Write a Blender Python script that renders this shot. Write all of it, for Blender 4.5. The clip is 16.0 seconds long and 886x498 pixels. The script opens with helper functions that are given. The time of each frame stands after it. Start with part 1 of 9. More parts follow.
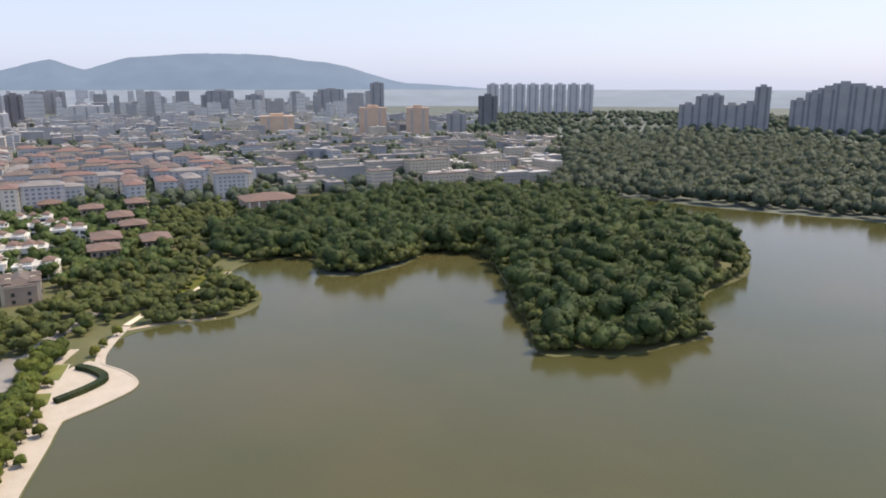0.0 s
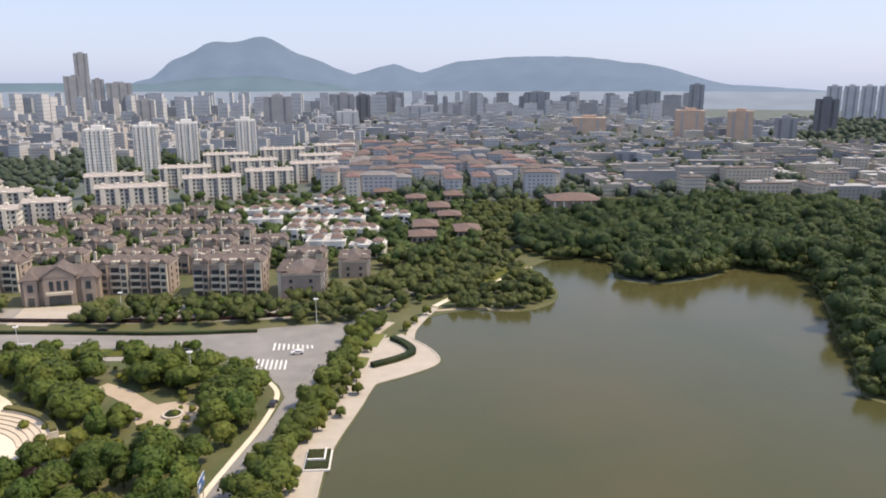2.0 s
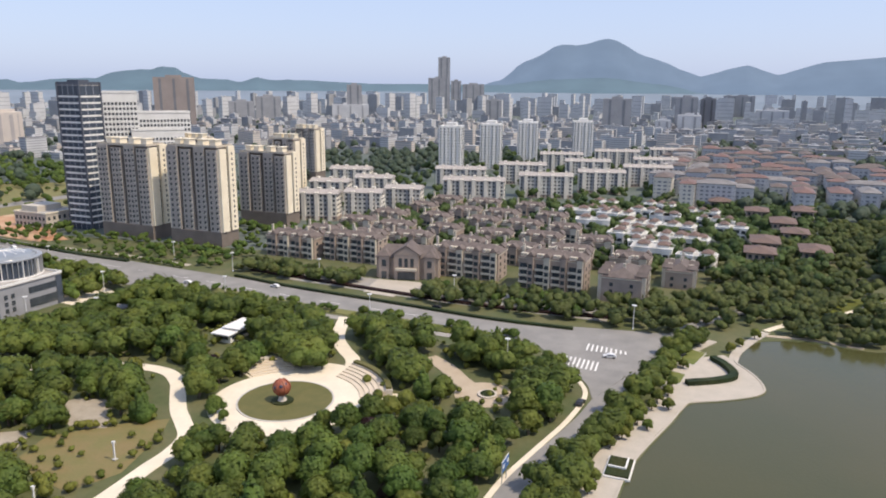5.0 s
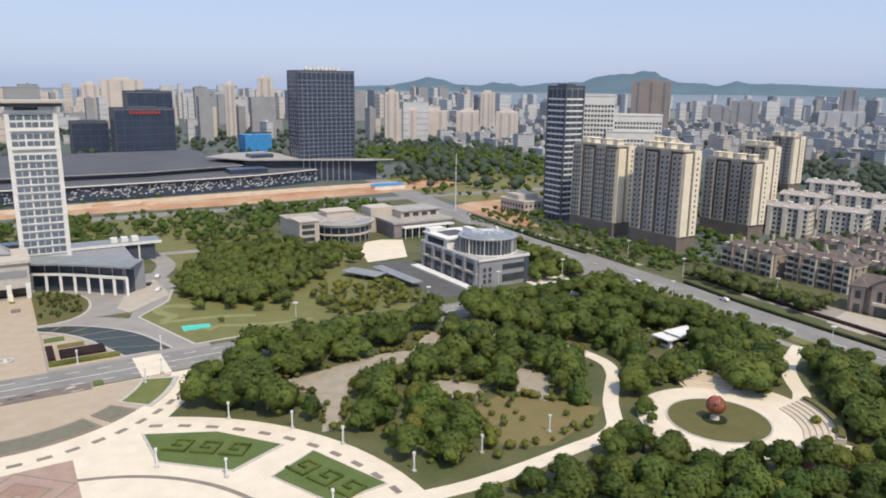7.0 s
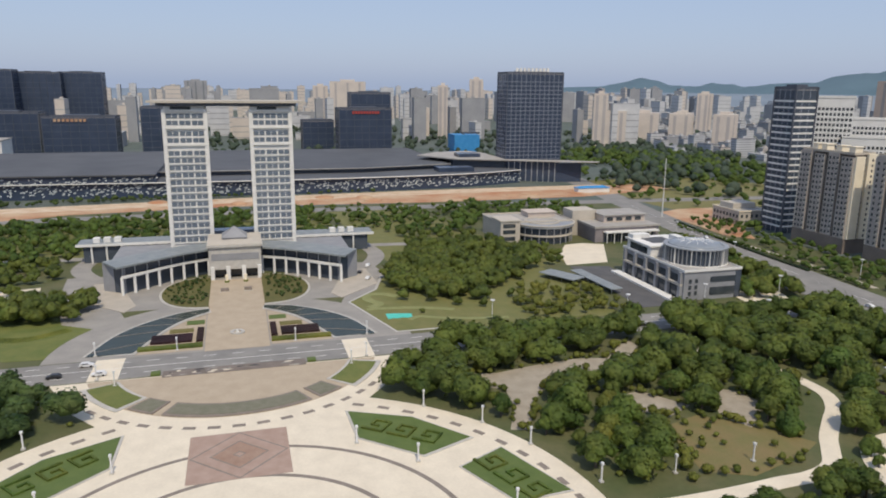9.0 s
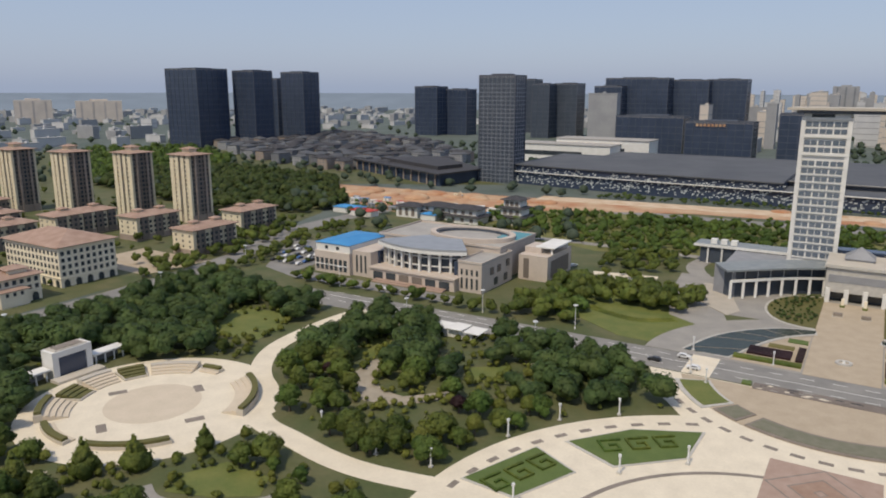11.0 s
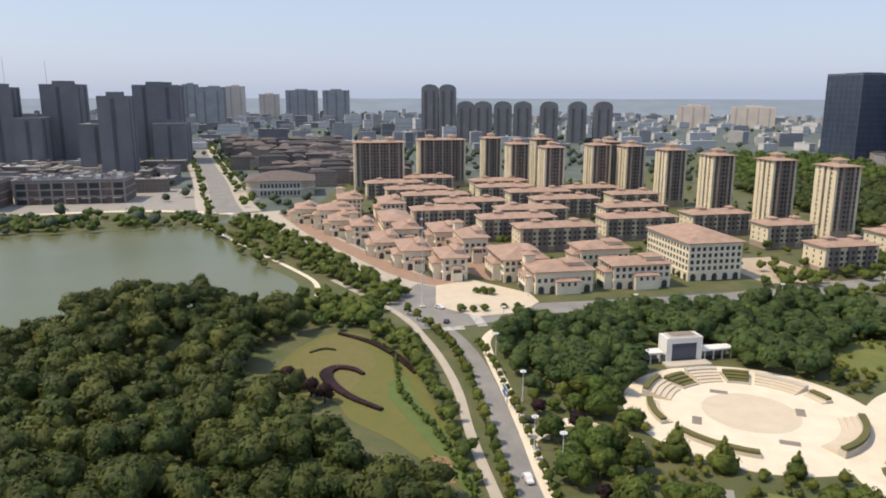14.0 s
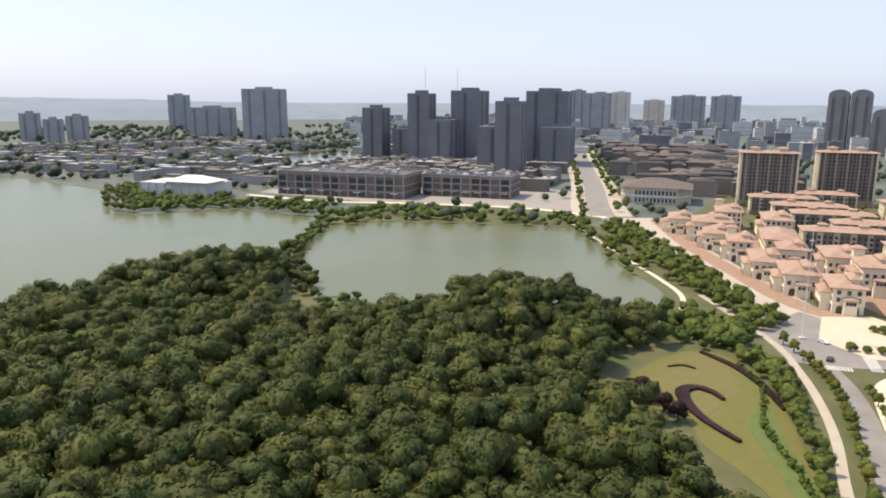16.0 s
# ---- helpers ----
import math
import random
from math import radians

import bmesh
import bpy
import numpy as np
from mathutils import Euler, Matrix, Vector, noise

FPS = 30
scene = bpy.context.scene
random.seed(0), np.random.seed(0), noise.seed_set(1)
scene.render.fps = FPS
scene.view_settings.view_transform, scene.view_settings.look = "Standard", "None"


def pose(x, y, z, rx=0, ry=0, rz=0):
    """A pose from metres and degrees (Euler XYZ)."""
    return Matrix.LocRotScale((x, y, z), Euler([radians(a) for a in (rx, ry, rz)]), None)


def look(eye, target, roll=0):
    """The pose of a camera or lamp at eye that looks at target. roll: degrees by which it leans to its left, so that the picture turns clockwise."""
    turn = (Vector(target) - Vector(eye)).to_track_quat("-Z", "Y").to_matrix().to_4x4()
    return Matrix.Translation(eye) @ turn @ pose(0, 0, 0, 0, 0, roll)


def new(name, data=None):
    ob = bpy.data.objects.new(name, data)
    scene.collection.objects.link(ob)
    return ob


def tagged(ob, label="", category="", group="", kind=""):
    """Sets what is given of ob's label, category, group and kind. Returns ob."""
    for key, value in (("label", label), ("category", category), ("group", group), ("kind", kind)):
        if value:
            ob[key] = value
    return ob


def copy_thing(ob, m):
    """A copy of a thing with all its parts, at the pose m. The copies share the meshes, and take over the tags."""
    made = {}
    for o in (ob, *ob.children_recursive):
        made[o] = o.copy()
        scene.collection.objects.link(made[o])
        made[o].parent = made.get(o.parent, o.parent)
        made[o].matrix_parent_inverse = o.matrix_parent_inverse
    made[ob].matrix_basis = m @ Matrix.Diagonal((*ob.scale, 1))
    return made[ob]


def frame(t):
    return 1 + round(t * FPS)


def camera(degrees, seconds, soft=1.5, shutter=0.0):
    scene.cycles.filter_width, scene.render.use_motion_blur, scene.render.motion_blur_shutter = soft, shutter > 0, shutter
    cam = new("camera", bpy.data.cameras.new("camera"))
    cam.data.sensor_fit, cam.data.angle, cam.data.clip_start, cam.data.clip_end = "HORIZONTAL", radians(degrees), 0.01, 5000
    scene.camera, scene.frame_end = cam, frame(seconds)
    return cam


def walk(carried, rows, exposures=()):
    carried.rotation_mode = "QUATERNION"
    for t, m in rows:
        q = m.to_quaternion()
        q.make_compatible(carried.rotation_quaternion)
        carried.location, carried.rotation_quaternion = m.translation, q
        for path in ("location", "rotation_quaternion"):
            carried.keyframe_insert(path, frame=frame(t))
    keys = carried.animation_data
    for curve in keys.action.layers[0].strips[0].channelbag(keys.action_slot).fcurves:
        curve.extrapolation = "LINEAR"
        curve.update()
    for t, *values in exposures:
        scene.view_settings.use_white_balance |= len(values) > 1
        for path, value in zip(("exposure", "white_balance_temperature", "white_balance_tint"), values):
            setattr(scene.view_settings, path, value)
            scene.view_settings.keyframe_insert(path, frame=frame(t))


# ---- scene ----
# The eye hangs still 90 m over the lake shore and turns to its left.
cam = camera(63.1, 16.0, soft=1.9)
EYE = (3.2, -171.0, 90.0)
TURNS = [
    (0.0, -117.75, -12.86, -0.01), (0.5, -111.43, -12.85, 0.01), (1.0, -105.57, -12.77, 0.01),
    (1.5, -99.37, -12.75, 0.01), (2.0, -93.67, -12.73, 0.01), (2.5, -90.16, -12.71, 0.0),
    (3.0, -87.32, -12.68, -0.04), (3.2, -86.17, -12.67, -0.07), (5.3, -62.63, -12.71, -0.5),
    (5.5, -58.98, -12.74, -0.53), (6.0, -50.19, -12.75, -0.58), (6.5, -40.74, -12.75, -0.63),
    (7.0, -31.93, -12.72, -0.66), (7.5, -27.44, -12.74, -0.67), (8.0, -24.68, -12.75, -0.67),
    (8.2, -23.53, -12.75, -0.65), (10.3, 11.0, -12.89, -0.23), (10.5, 16.91, -12.8, -0.19),
    (11.0, 31.28, -12.58, -0.15), (11.5, 46.89, -12.44, -0.13), (12.0, 61.48, -12.3, -0.09),
]
TURNS += [
    (12.5, 70.43, -12.25, -0.08), (13.0, 73.3, -12.21, -0.09), (13.5, 76.39, -12.19, -0.11),
    (14.0, 79.25, -12.18, -0.09), (14.5, 85.17, -12.11, -0.1), (15.0, 92.38, -12.01, -0.16),
    (15.5, 100.55, -11.9, -0.21), (16.0, 108.53, -11.82, -0.23),
]
walk(cam, [(t, pose(*EYE, 90 + pitch, roll, yaw)) for t, yaw, pitch, roll in TURNS],
     exposures=[(0.0, 0.32, 7450, 16), (2.5, 0.2, 7250, 16), (5.5, 0.1, 6850, 14), (6.5, 0.05, 6800, 13), (7.0, -0.08, 6750, 12), (8.0, -0.24, 6700, 11), (10.5, -0.53, 6950, 11), (11.0, -0.48, 7000, 11), (11.5, -0.22, 7050, 11), (12.0, -0.06, 7150, 11), (12.5, -0.02, 7250, 12), (14.0, 0.02, 7350, 12), (16.0, 0.4, 7700, 13)])

# ---- sky and sun: hazy noon, the sun high in the south (-y) ----
SUN_EL, SUN_YAW = radians(57), radians(176)
world = bpy.data.worlds.new("sky")
scene.world = world
world.use_nodes = True
wn = world.node_tree.nodes
sky = wn.new("ShaderNodeTexSky")
sky.sky_type = "NISHITA"
sky.sun_disc = False
sky.sun_elevation = SUN_EL
sky.sun_rotation = -SUN_YAW
sky.air_density, sky.dust_density, sky.ozone_density = 1.0, 1.4, 1.2
haze = wn.new("ShaderNodeMix")
haze.data_type = "RGBA"
haze.inputs["Factor"].default_value = 0.62
haze.inputs["B"].default_value = (4.0, 5.2, 7.9, 1.0)
world.node_tree.links.new(sky.outputs[0], haze.inputs["A"])
wn["Background"].inputs["Strength"].default_value = 0.136
world.node_tree.links.new(haze.outputs["Result"], wn["Background"].inputs["Color"])
sun = new("sun", bpy.data.lights.new("sun", "SUN"))
sun.data.energy, sun.data.angle, sun.data.color = 3.7, radians(0.8), (1.0, 0.905, 0.735)
sun.matrix_world = look((0, 0, 0), (math.sin(SUN_YAW) * math.cos(SUN_EL), -math.cos(SUN_YAW) * math.cos(SUN_EL), -math.sin(SUN_EL)))


# ---- materials ----
def mat(name, a, b=None, rough=0.8, scale=1.0, fine=0.0, bump=0.0, metal=0.0, island=0.0, objvar=0.0, coat=0.0, spec=0.5):
    """Noise between colours a and b at two sizes; scale is the coarse size in metres."""
    m = bpy.data.materials.new(name)
    m.use_nodes = True
    nt = m.node_tree
    n, l = nt.nodes, nt.links
    p = n["Principled BSDF"]
    p.inputs["Roughness"].default_value, p.inputs["Metallic"].default_value = rough, metal
    p.inputs["Specular IOR Level"].default_value = spec
    b = b or tuple(c * 0.8 for c in a)
    geo = n.new("ShaderNodeNewGeometry")
    big = n.new("ShaderNodeTexNoise")
    big.inputs["Scale"].default_value, big.inputs["Detail"].default_value = 1.0 / scale, 5.0
    l.new(geo.outputs["Position"], big.inputs["Vector"])
    ramp = n.new("ShaderNodeValToRGB")
    ramp.color_ramp.elements[0].position, ramp.color_ramp.elements[1].position = 0.32, 0.68
    ramp.color_ramp.elements[0].color, ramp.color_ramp.elements[1].color = (*a, 1), (*b, 1)
    l.new(big.outputs["Fac"], ramp.inputs["Fac"])
    col = ramp.outputs["Color"]
    small = n.new("ShaderNodeTexNoise")
    small.inputs["Scale"].default_value, small.inputs["Detail"].default_value = 9.0 / scale, 3.0
    l.new(geo.outputs["Position"], small.inputs["Vector"])
    hsv = n.new("ShaderNodeHueSaturation")
    l.new(col, hsv.inputs["Color"])
    val = n.new("ShaderNodeMath")
    val.operation = "MULTIPLY_ADD"
    val.inputs[1].default_value, val.inputs[2].default_value = fine, 1.0 - fine / 2
    l.new(small.outputs["Fac"], val.inputs[0])
    last = val.outputs[0]
    for amount, socket in ((island, geo.outputs["Random Per Island"]), (objvar, None)):
        if amount:
            if socket is None:
                socket = n.new("ShaderNodeObjectInfo").outputs["Random"]
            k = n.new("ShaderNodeMath")
            k.operation = "MULTIPLY_ADD"
            k.inputs[1].default_value, k.inputs[2].default_value = amount, 1.0 - amount / 2
            l.new(socket, k.inputs[0])
            mul = n.new("ShaderNodeMath")
            mul.operation = "MULTIPLY"
            l.new(k.outputs[0], mul.inputs[0])
            l.new(last, mul.inputs[1])
            last = mul.outputs[0]
    l.new(last, hsv.inputs["Value"])
    l.new(hsv.outputs["Color"], p.inputs["Base Color"])
    if bump:
        bp = n.new("ShaderNodeBump")
        bp.inputs["Strength"].default_value, bp.inputs["Distance"].default_value = bump, 0.05 * scale
        l.new(small.outputs["Fac"], bp.inputs["Height"])
        l.new(bp.outputs[0], p.inputs["Normal"])
    return m


def leaf_mat(name, dark, light, hue=0.03, tones=0.16):
    """Leaves: the colour differs from tree to tree and from leaf clump to leaf clump."""
    m = bpy.data.materials.new(name)
    m.use_nodes = True
    n, l = m.node_tree.nodes, m.node_tree.links
    p = n["Principled BSDF"]
    p.inputs["Roughness"].default_value, p.inputs["Specular IOR Level"].default_value = 0.6, 0.25
    geo, info = n.new("ShaderNodeNewGeometry"), n.new("ShaderNodeObjectInfo")
    patch = n.new("ShaderNodeTexNoise")
    patch.inputs["Scale"].default_value, patch.inputs["Detail"].default_value = 0.09, 3.0
    l.new(geo.outputs["Position"], patch.inputs["Vector"])
    ad = n.new("ShaderNodeMath")
    ad.operation = "MULTIPLY_ADD"
    ad.inputs[1].default_value = 0.3
    l.new(geo.outputs["Random Per Island"], ad.inputs[0])
    sc = n.new("ShaderNodeMath")
    sc.operation = "MULTIPLY_ADD"
    sc.inputs[1].default_value = 2.3
    sc.inputs[2].default_value = -0.8
    l.new(patch.outputs["Fac"], sc.inputs[0])
    tuft = n.new("ShaderNodeTexNoise")
    tuft.inputs["Scale"].default_value, tuft.inputs["Detail"].default_value = 0.9, 6.0
    l.new(geo.outputs["Position"], tuft.inputs["Vector"])
    tf = n.new("ShaderNodeMath")
    tf.operation = "MULTIPLY_ADD"
    tf.inputs[1].default_value = 1.3
    l.new(tuft.outputs["Fac"], tf.inputs[0])
    l.new(sc.outputs[0], tf.inputs[2])
    off = n.new("ShaderNodeMath")
    off.operation = "SUBTRACT"
    off.inputs[1].default_value = 0.62
    l.new(tf.outputs[0], off.inputs[0])
    l.new(off.outputs[0], ad.inputs[2])
    bp = n.new("ShaderNodeBump")
    bp.inputs["Strength"].default_value, bp.inputs["Distance"].default_value = 0.7, 0.8
    l.new(tuft.outputs["Fac"], bp.inputs["Height"])
    crown_dir, to_world = n.new("ShaderNodeAttribute"), n.new("ShaderNodeVectorTransform")
    crown_dir.attribute_name = "crown_dir"
    to_world.vector_type, to_world.convert_from, to_world.convert_to = "VECTOR", "OBJECT", "WORLD"
    l.new(crown_dir.outputs["Vector"], to_world.inputs[0])
    size, pick = n.new("ShaderNodeVectorMath"), n.new("ShaderNodeMix")
    size.operation, pick.data_type = "LENGTH", "VECTOR"
    l.new(crown_dir.outputs["Vector"], size.inputs[0])
    l.new(size.outputs["Value"], pick.inputs[0])
    l.new(geo.outputs["Normal"], pick.inputs[4])
    l.new(to_world.outputs[0], pick.inputs[5])
    l.new(pick.outputs[1], bp.inputs["Normal"])
    l.new(bp.outputs[0], p.inputs["Normal"])
    ramp = n.new("ShaderNodeValToRGB")
    ramp.color_ramp.elements[0].color, ramp.color_ramp.elements[1].color = (*dark, 1), (*light, 1)
    l.new(ad.outputs[0], ramp.inputs["Fac"])
    hsv = n.new("ShaderNodeHueSaturation")
    k = n.new("ShaderNodeMath")
    k.operation = "MULTIPLY_ADD"
    k.inputs[1].default_value, k.inputs[2].default_value = hue * 2, 0.5 - hue
    l.new(info.outputs["Random"], k.inputs[0])
    tone = n.new("ShaderNodeTexNoise")
    tone.inputs["Scale"].default_value, tone.inputs["Detail"].default_value = 0.14, 2.0
    l.new(geo.outputs["Position"], tone.inputs["Vector"])
    k2 = n.new("ShaderNodeMath")
    k2.operation = "MULTIPLY_ADD"
    k2.inputs[1].default_value = tones
    l.new(tone.outputs["Fac"], k2.inputs[0])
    l.new(k.outputs[0], k2.inputs[2])
    shift = n.new("ShaderNodeMath")
    shift.operation = "SUBTRACT"
    shift.inputs[1].default_value = tones * 0.5
    l.new(k2.outputs[0], shift.inputs[0])
    l.new(shift.outputs[0], hsv.inputs["Hue"])
    l.new(ramp.outputs[0], hsv.inputs["Color"])
    l.new(hsv.outputs[0], p.inputs["Base Color"])
    thin, mix = n.new("ShaderNodeBsdfTranslucent"), n.new("ShaderNodeMixShader")
    l.new(hsv.outputs[0], thin.inputs["Color"])
    mix.inputs["Fac"].default_value = 0.3
    l.new(bp.outputs[0], thin.inputs["Normal"])
    l.new(p.outputs[0], mix.inputs[1])
    l.new(thin.outputs[0], mix.inputs[2])
    l.new(mix.outputs[0], n["Material Output"].inputs["Surface"])
    return m


def water_mat(name, deep, shallow, rough=0.12):
    m = mat(name, deep, shallow, rough=rough, scale=90.0)
    n, l = m.node_tree.nodes, m.node_tree.links
    p = n["Principled BSDF"]
    p.inputs["IOR"].default_value = 1.33
    wave, bp = n.new("ShaderNodeTexNoise"), n.new("ShaderNodeBump")
    wave.inputs["Scale"].default_value, wave.inputs["Detail"].default_value = 0.9, 6.0
    l.new(n.new("ShaderNodeNewGeometry").outputs["Position"], wave.inputs["Vector"])
    bp.inputs["Strength"].default_value, bp.inputs["Distance"].default_value = 0.35, 0.12
    l.new(wave.outputs["Fac"], bp.inputs["Height"])
    l.new(bp.outputs[0], p.inputs["Normal"])
    return m


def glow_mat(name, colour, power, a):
    """Backdrop ridges and horizon band: distance haze painted in as blue colour and emission."""
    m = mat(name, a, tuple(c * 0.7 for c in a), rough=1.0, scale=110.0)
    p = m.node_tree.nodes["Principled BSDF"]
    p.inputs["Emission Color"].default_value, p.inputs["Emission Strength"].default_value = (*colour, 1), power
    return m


M = {
    "water": water_mat("lake_water", (0.054, 0.062, 0.025), (0.08, 0.073, 0.03)),
    "pondwater": water_mat("pond_water", (0.115, 0.135, 0.066), (0.135, 0.145, 0.075), 0.24),
    "paletan": mat("pale_tan_paving", (0.55, 0.47, 0.36), (0.6, 0.51, 0.4), scale=5, fine=0.18),
    "grid": mat("pale_window_grid", (0.2, 0.22, 0.26), (0.24, 0.26, 0.3), rough=0.5, scale=5),
    "streetred": mat("terracotta_paving", (0.285, 0.18, 0.13), (0.345, 0.235, 0.175), scale=3, fine=0.25),
    "soil": mat("soil_and_grass", (0.065, 0.085, 0.026), (0.12, 0.115, 0.05), scale=14, fine=0.4),
    "poolwater": mat("still_pool_water", (0.026, 0.038, 0.03), (0.045, 0.055, 0.042), rough=0.22, scale=3, fine=0.3, spec=0.22),
    "drylawn": mat("dry_lawn_turf", (0.132, 0.12, 0.033), (0.155, 0.132, 0.042), scale=3, fine=0.3),
    "parterre": mat("clipped_lawn", (0.08, 0.122, 0.028), (0.105, 0.145, 0.036), scale=4, fine=0.35),
    "lawn": mat("lawn", (0.1, 0.13, 0.028), (0.155, 0.165, 0.042), scale=7, fine=0.35),
    "dry": mat("dry_grass", (0.2, 0.15, 0.062), (0.16, 0.145, 0.05), scale=6, fine=0.3),
    "earth": mat("red_earth", (0.4, 0.18, 0.085), (0.5, 0.36, 0.23), scale=22, fine=0.4),
    "darkasphalt": mat("dark_asphalt", (0.085, 0.083, 0.085), (0.115, 0.112, 0.11), scale=7, fine=0.25),
    "asphalt": mat("asphalt", (0.2, 0.193, 0.182), (0.26, 0.248, 0.23), scale=9, fine=0.2),
    "warmwhite": mat("warm_white_render", (0.74, 0.69, 0.6), (0.65, 0.6, 0.52), scale=6, fine=0.15),
    "recess_shade": mat("shaded_brown_render", (0.3, 0.26, 0.22), (0.25, 0.215, 0.185), scale=6, fine=0.15),
    "bedgrey": mat("grey_green_planting", (0.15, 0.15, 0.1), (0.19, 0.18, 0.13), scale=2, fine=0.4),
    "gravel": mat("tan_gravel", (0.38, 0.33, 0.26), (0.3, 0.26, 0.2), scale=4, fine=0.3),
    "farbay": mat("far_dark_windows", (0.085, 0.085, 0.095), (0.11, 0.11, 0.12), scale=12, fine=0.2),
    "drive": mat("grey_paving", (0.26, 0.245, 0.225), (0.32, 0.3, 0.27), scale=8, fine=0.2),
    "paving": mat("cream_paving", (0.65, 0.575, 0.455), (0.73, 0.65, 0.515), scale=6, fine=0.18),
    "tan": mat("tan_paving", (0.4, 0.325, 0.235), (0.45, 0.37, 0.275), scale=5, fine=0.2),
    "slab": mat("dark_paving", (0.2, 0.17, 0.14), (0.25, 0.21, 0.18), scale=3, fine=0.2),
    "pink": mat("pink_granite", (0.34, 0.235, 0.185), (0.4, 0.29, 0.235), scale=3, fine=0.2),
    "kerb": mat("kerb_stone", (0.5, 0.48, 0.44), (0.42, 0.4, 0.37), scale=2, fine=0.2),
    "white": mat("white_paint", (0.74, 0.73, 0.7), (0.66, 0.65, 0.62), scale=5, fine=0.12),
    "cream": mat("cream_render", (0.82, 0.735, 0.575), (0.74, 0.655, 0.505), scale=6, fine=0.15),
    "beige": mat("beige_render", (0.5, 0.44, 0.355), (0.44, 0.385, 0.315), scale=8, fine=0.15),
    "ochre": mat("ochre_render", (0.73, 0.64, 0.47), (0.64, 0.56, 0.41), scale=7, fine=0.15),
    "brown": mat("brown_stone", (0.375, 0.3, 0.25), (0.29, 0.235, 0.2), scale=5, fine=0.2),
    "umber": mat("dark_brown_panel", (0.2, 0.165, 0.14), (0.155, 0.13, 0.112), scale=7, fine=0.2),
    "stone": mat("pale_stone", (0.52, 0.47, 0.4), (0.46, 0.42, 0.36), scale=5, fine=0.15),
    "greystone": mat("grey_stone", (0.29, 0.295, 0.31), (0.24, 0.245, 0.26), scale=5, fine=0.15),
    "metal": mat("grey_metal", (0.4, 0.41, 0.42), (0.34, 0.35, 0.36), rough=0.45, scale=6, metal=0.4),
    "slate": mat("slate_roof", (0.036, 0.036, 0.042), (0.058, 0.055, 0.058), scale=3, fine=0.3),
    "rooftile": mat("terracotta_tile", (0.31, 0.2, 0.15), (0.4, 0.275, 0.215), scale=4, fine=0.35),
    "browntile": mat("brown_roof_tile", (0.17, 0.112, 0.09), (0.125, 0.088, 0.075), scale=3, fine=0.35),
    "mauve": mat("weathered_brown_tile", (0.105, 0.085, 0.078), (0.155, 0.125, 0.112), scale=3, fine=0.35),
    "flat": mat("flat_roof", (0.4, 0.38, 0.35), (0.32, 0.3, 0.28), scale=6, fine=0.25),
    "glass": mat("window_glass", (0.035, 0.045, 0.055), (0.06, 0.07, 0.08), rough=0.12, scale=4),
    "curtain": mat("dark_curtain_wall", (0.034, 0.05, 0.085), (0.048, 0.066, 0.108), rough=0.22, scale=12),
    "curtain2": mat("blue_curtain_wall", (0.05, 0.065, 0.09), (0.07, 0.085, 0.11), rough=0.25, scale=12),
    "mullion": mat("dark_mullion", (0.065, 0.075, 0.1), (0.085, 0.095, 0.12), rough=0.5, scale=5),
    "blue": mat("blue_sheet_metal", (0.03, 0.22, 0.5), (0.05, 0.27, 0.55), rough=0.5, scale=6),
    "bluedark": mat("blue_cladding", (0.02, 0.1, 0.28), (0.03, 0.12, 0.32), rough=0.5, scale=6),
    "redpaint": mat("red_paint", (0.5, 0.05, 0.03), (0.42, 0.05, 0.03), rough=0.5, scale=3),
    "bark": mat("bark", (0.09, 0.07, 0.05), (0.13, 0.1, 0.075), scale=1, fine=0.4),
    "leaf": leaf_mat("leaves", (0.048, 0.08, 0.016), (0.148, 0.198, 0.04), hue=0.02, tones=0.07),
    "leaf2": leaf_mat("yellow_green_leaves", (0.072, 0.102, 0.018), (0.2, 0.225, 0.046), hue=0.02, tones=0.07),
    "beltleaf": leaf_mat("belt_leaves", (0.04, 0.066, 0.02), (0.118, 0.156, 0.046), hue=0.02, tones=0.08),
    "wood": leaf_mat("woodland_leaves", (0.03, 0.053, 0.013), (0.086, 0.119, 0.031), tones=0.12),
    "evergreen": leaf_mat("evergreen_leaves", (0.024, 0.048, 0.017), (0.078, 0.115, 0.036), hue=0.02, tones=0.1),
    "woodlight": leaf_mat("olive_woodland_leaves", (0.055, 0.075, 0.017), (0.14, 0.155, 0.04), hue=0.02, tones=0.1),
    "plum": leaf_mat("plum_leaves", (0.02, 0.01, 0.011), (0.055, 0.025, 0.025), tones=0.04),
    "hedge": leaf_mat("hedge_leaves", (0.018, 0.032, 0.012), (0.045, 0.062, 0.02)),
    # Far leaves paled and blued: distance haze mixed into the leaf colour.
    "farwood": leaf_mat("hazed_far_leaves", (0.05, 0.08, 0.056), (0.092, 0.126, 0.083), tones=0.06),
    "meadow": mat("sunlit_rough_lawn", (0.135, 0.145, 0.042), (0.175, 0.165, 0.055), scale=6, fine=0.3),
    # fartown, farwhite, fargrey, fardark: distance haze put into base colour, paled and greyed.
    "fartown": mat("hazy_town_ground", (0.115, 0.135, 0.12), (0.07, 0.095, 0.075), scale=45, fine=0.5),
    "farwhite": mat("hazed_pale_render", (0.56, 0.56, 0.56), (0.47, 0.475, 0.49), scale=20, fine=0.2),
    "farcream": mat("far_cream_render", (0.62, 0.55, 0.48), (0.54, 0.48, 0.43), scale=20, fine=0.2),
    "fargrey": mat("hazed_grey_render", (0.33, 0.335, 0.345), (0.275, 0.28, 0.295), scale=20, fine=0.2),
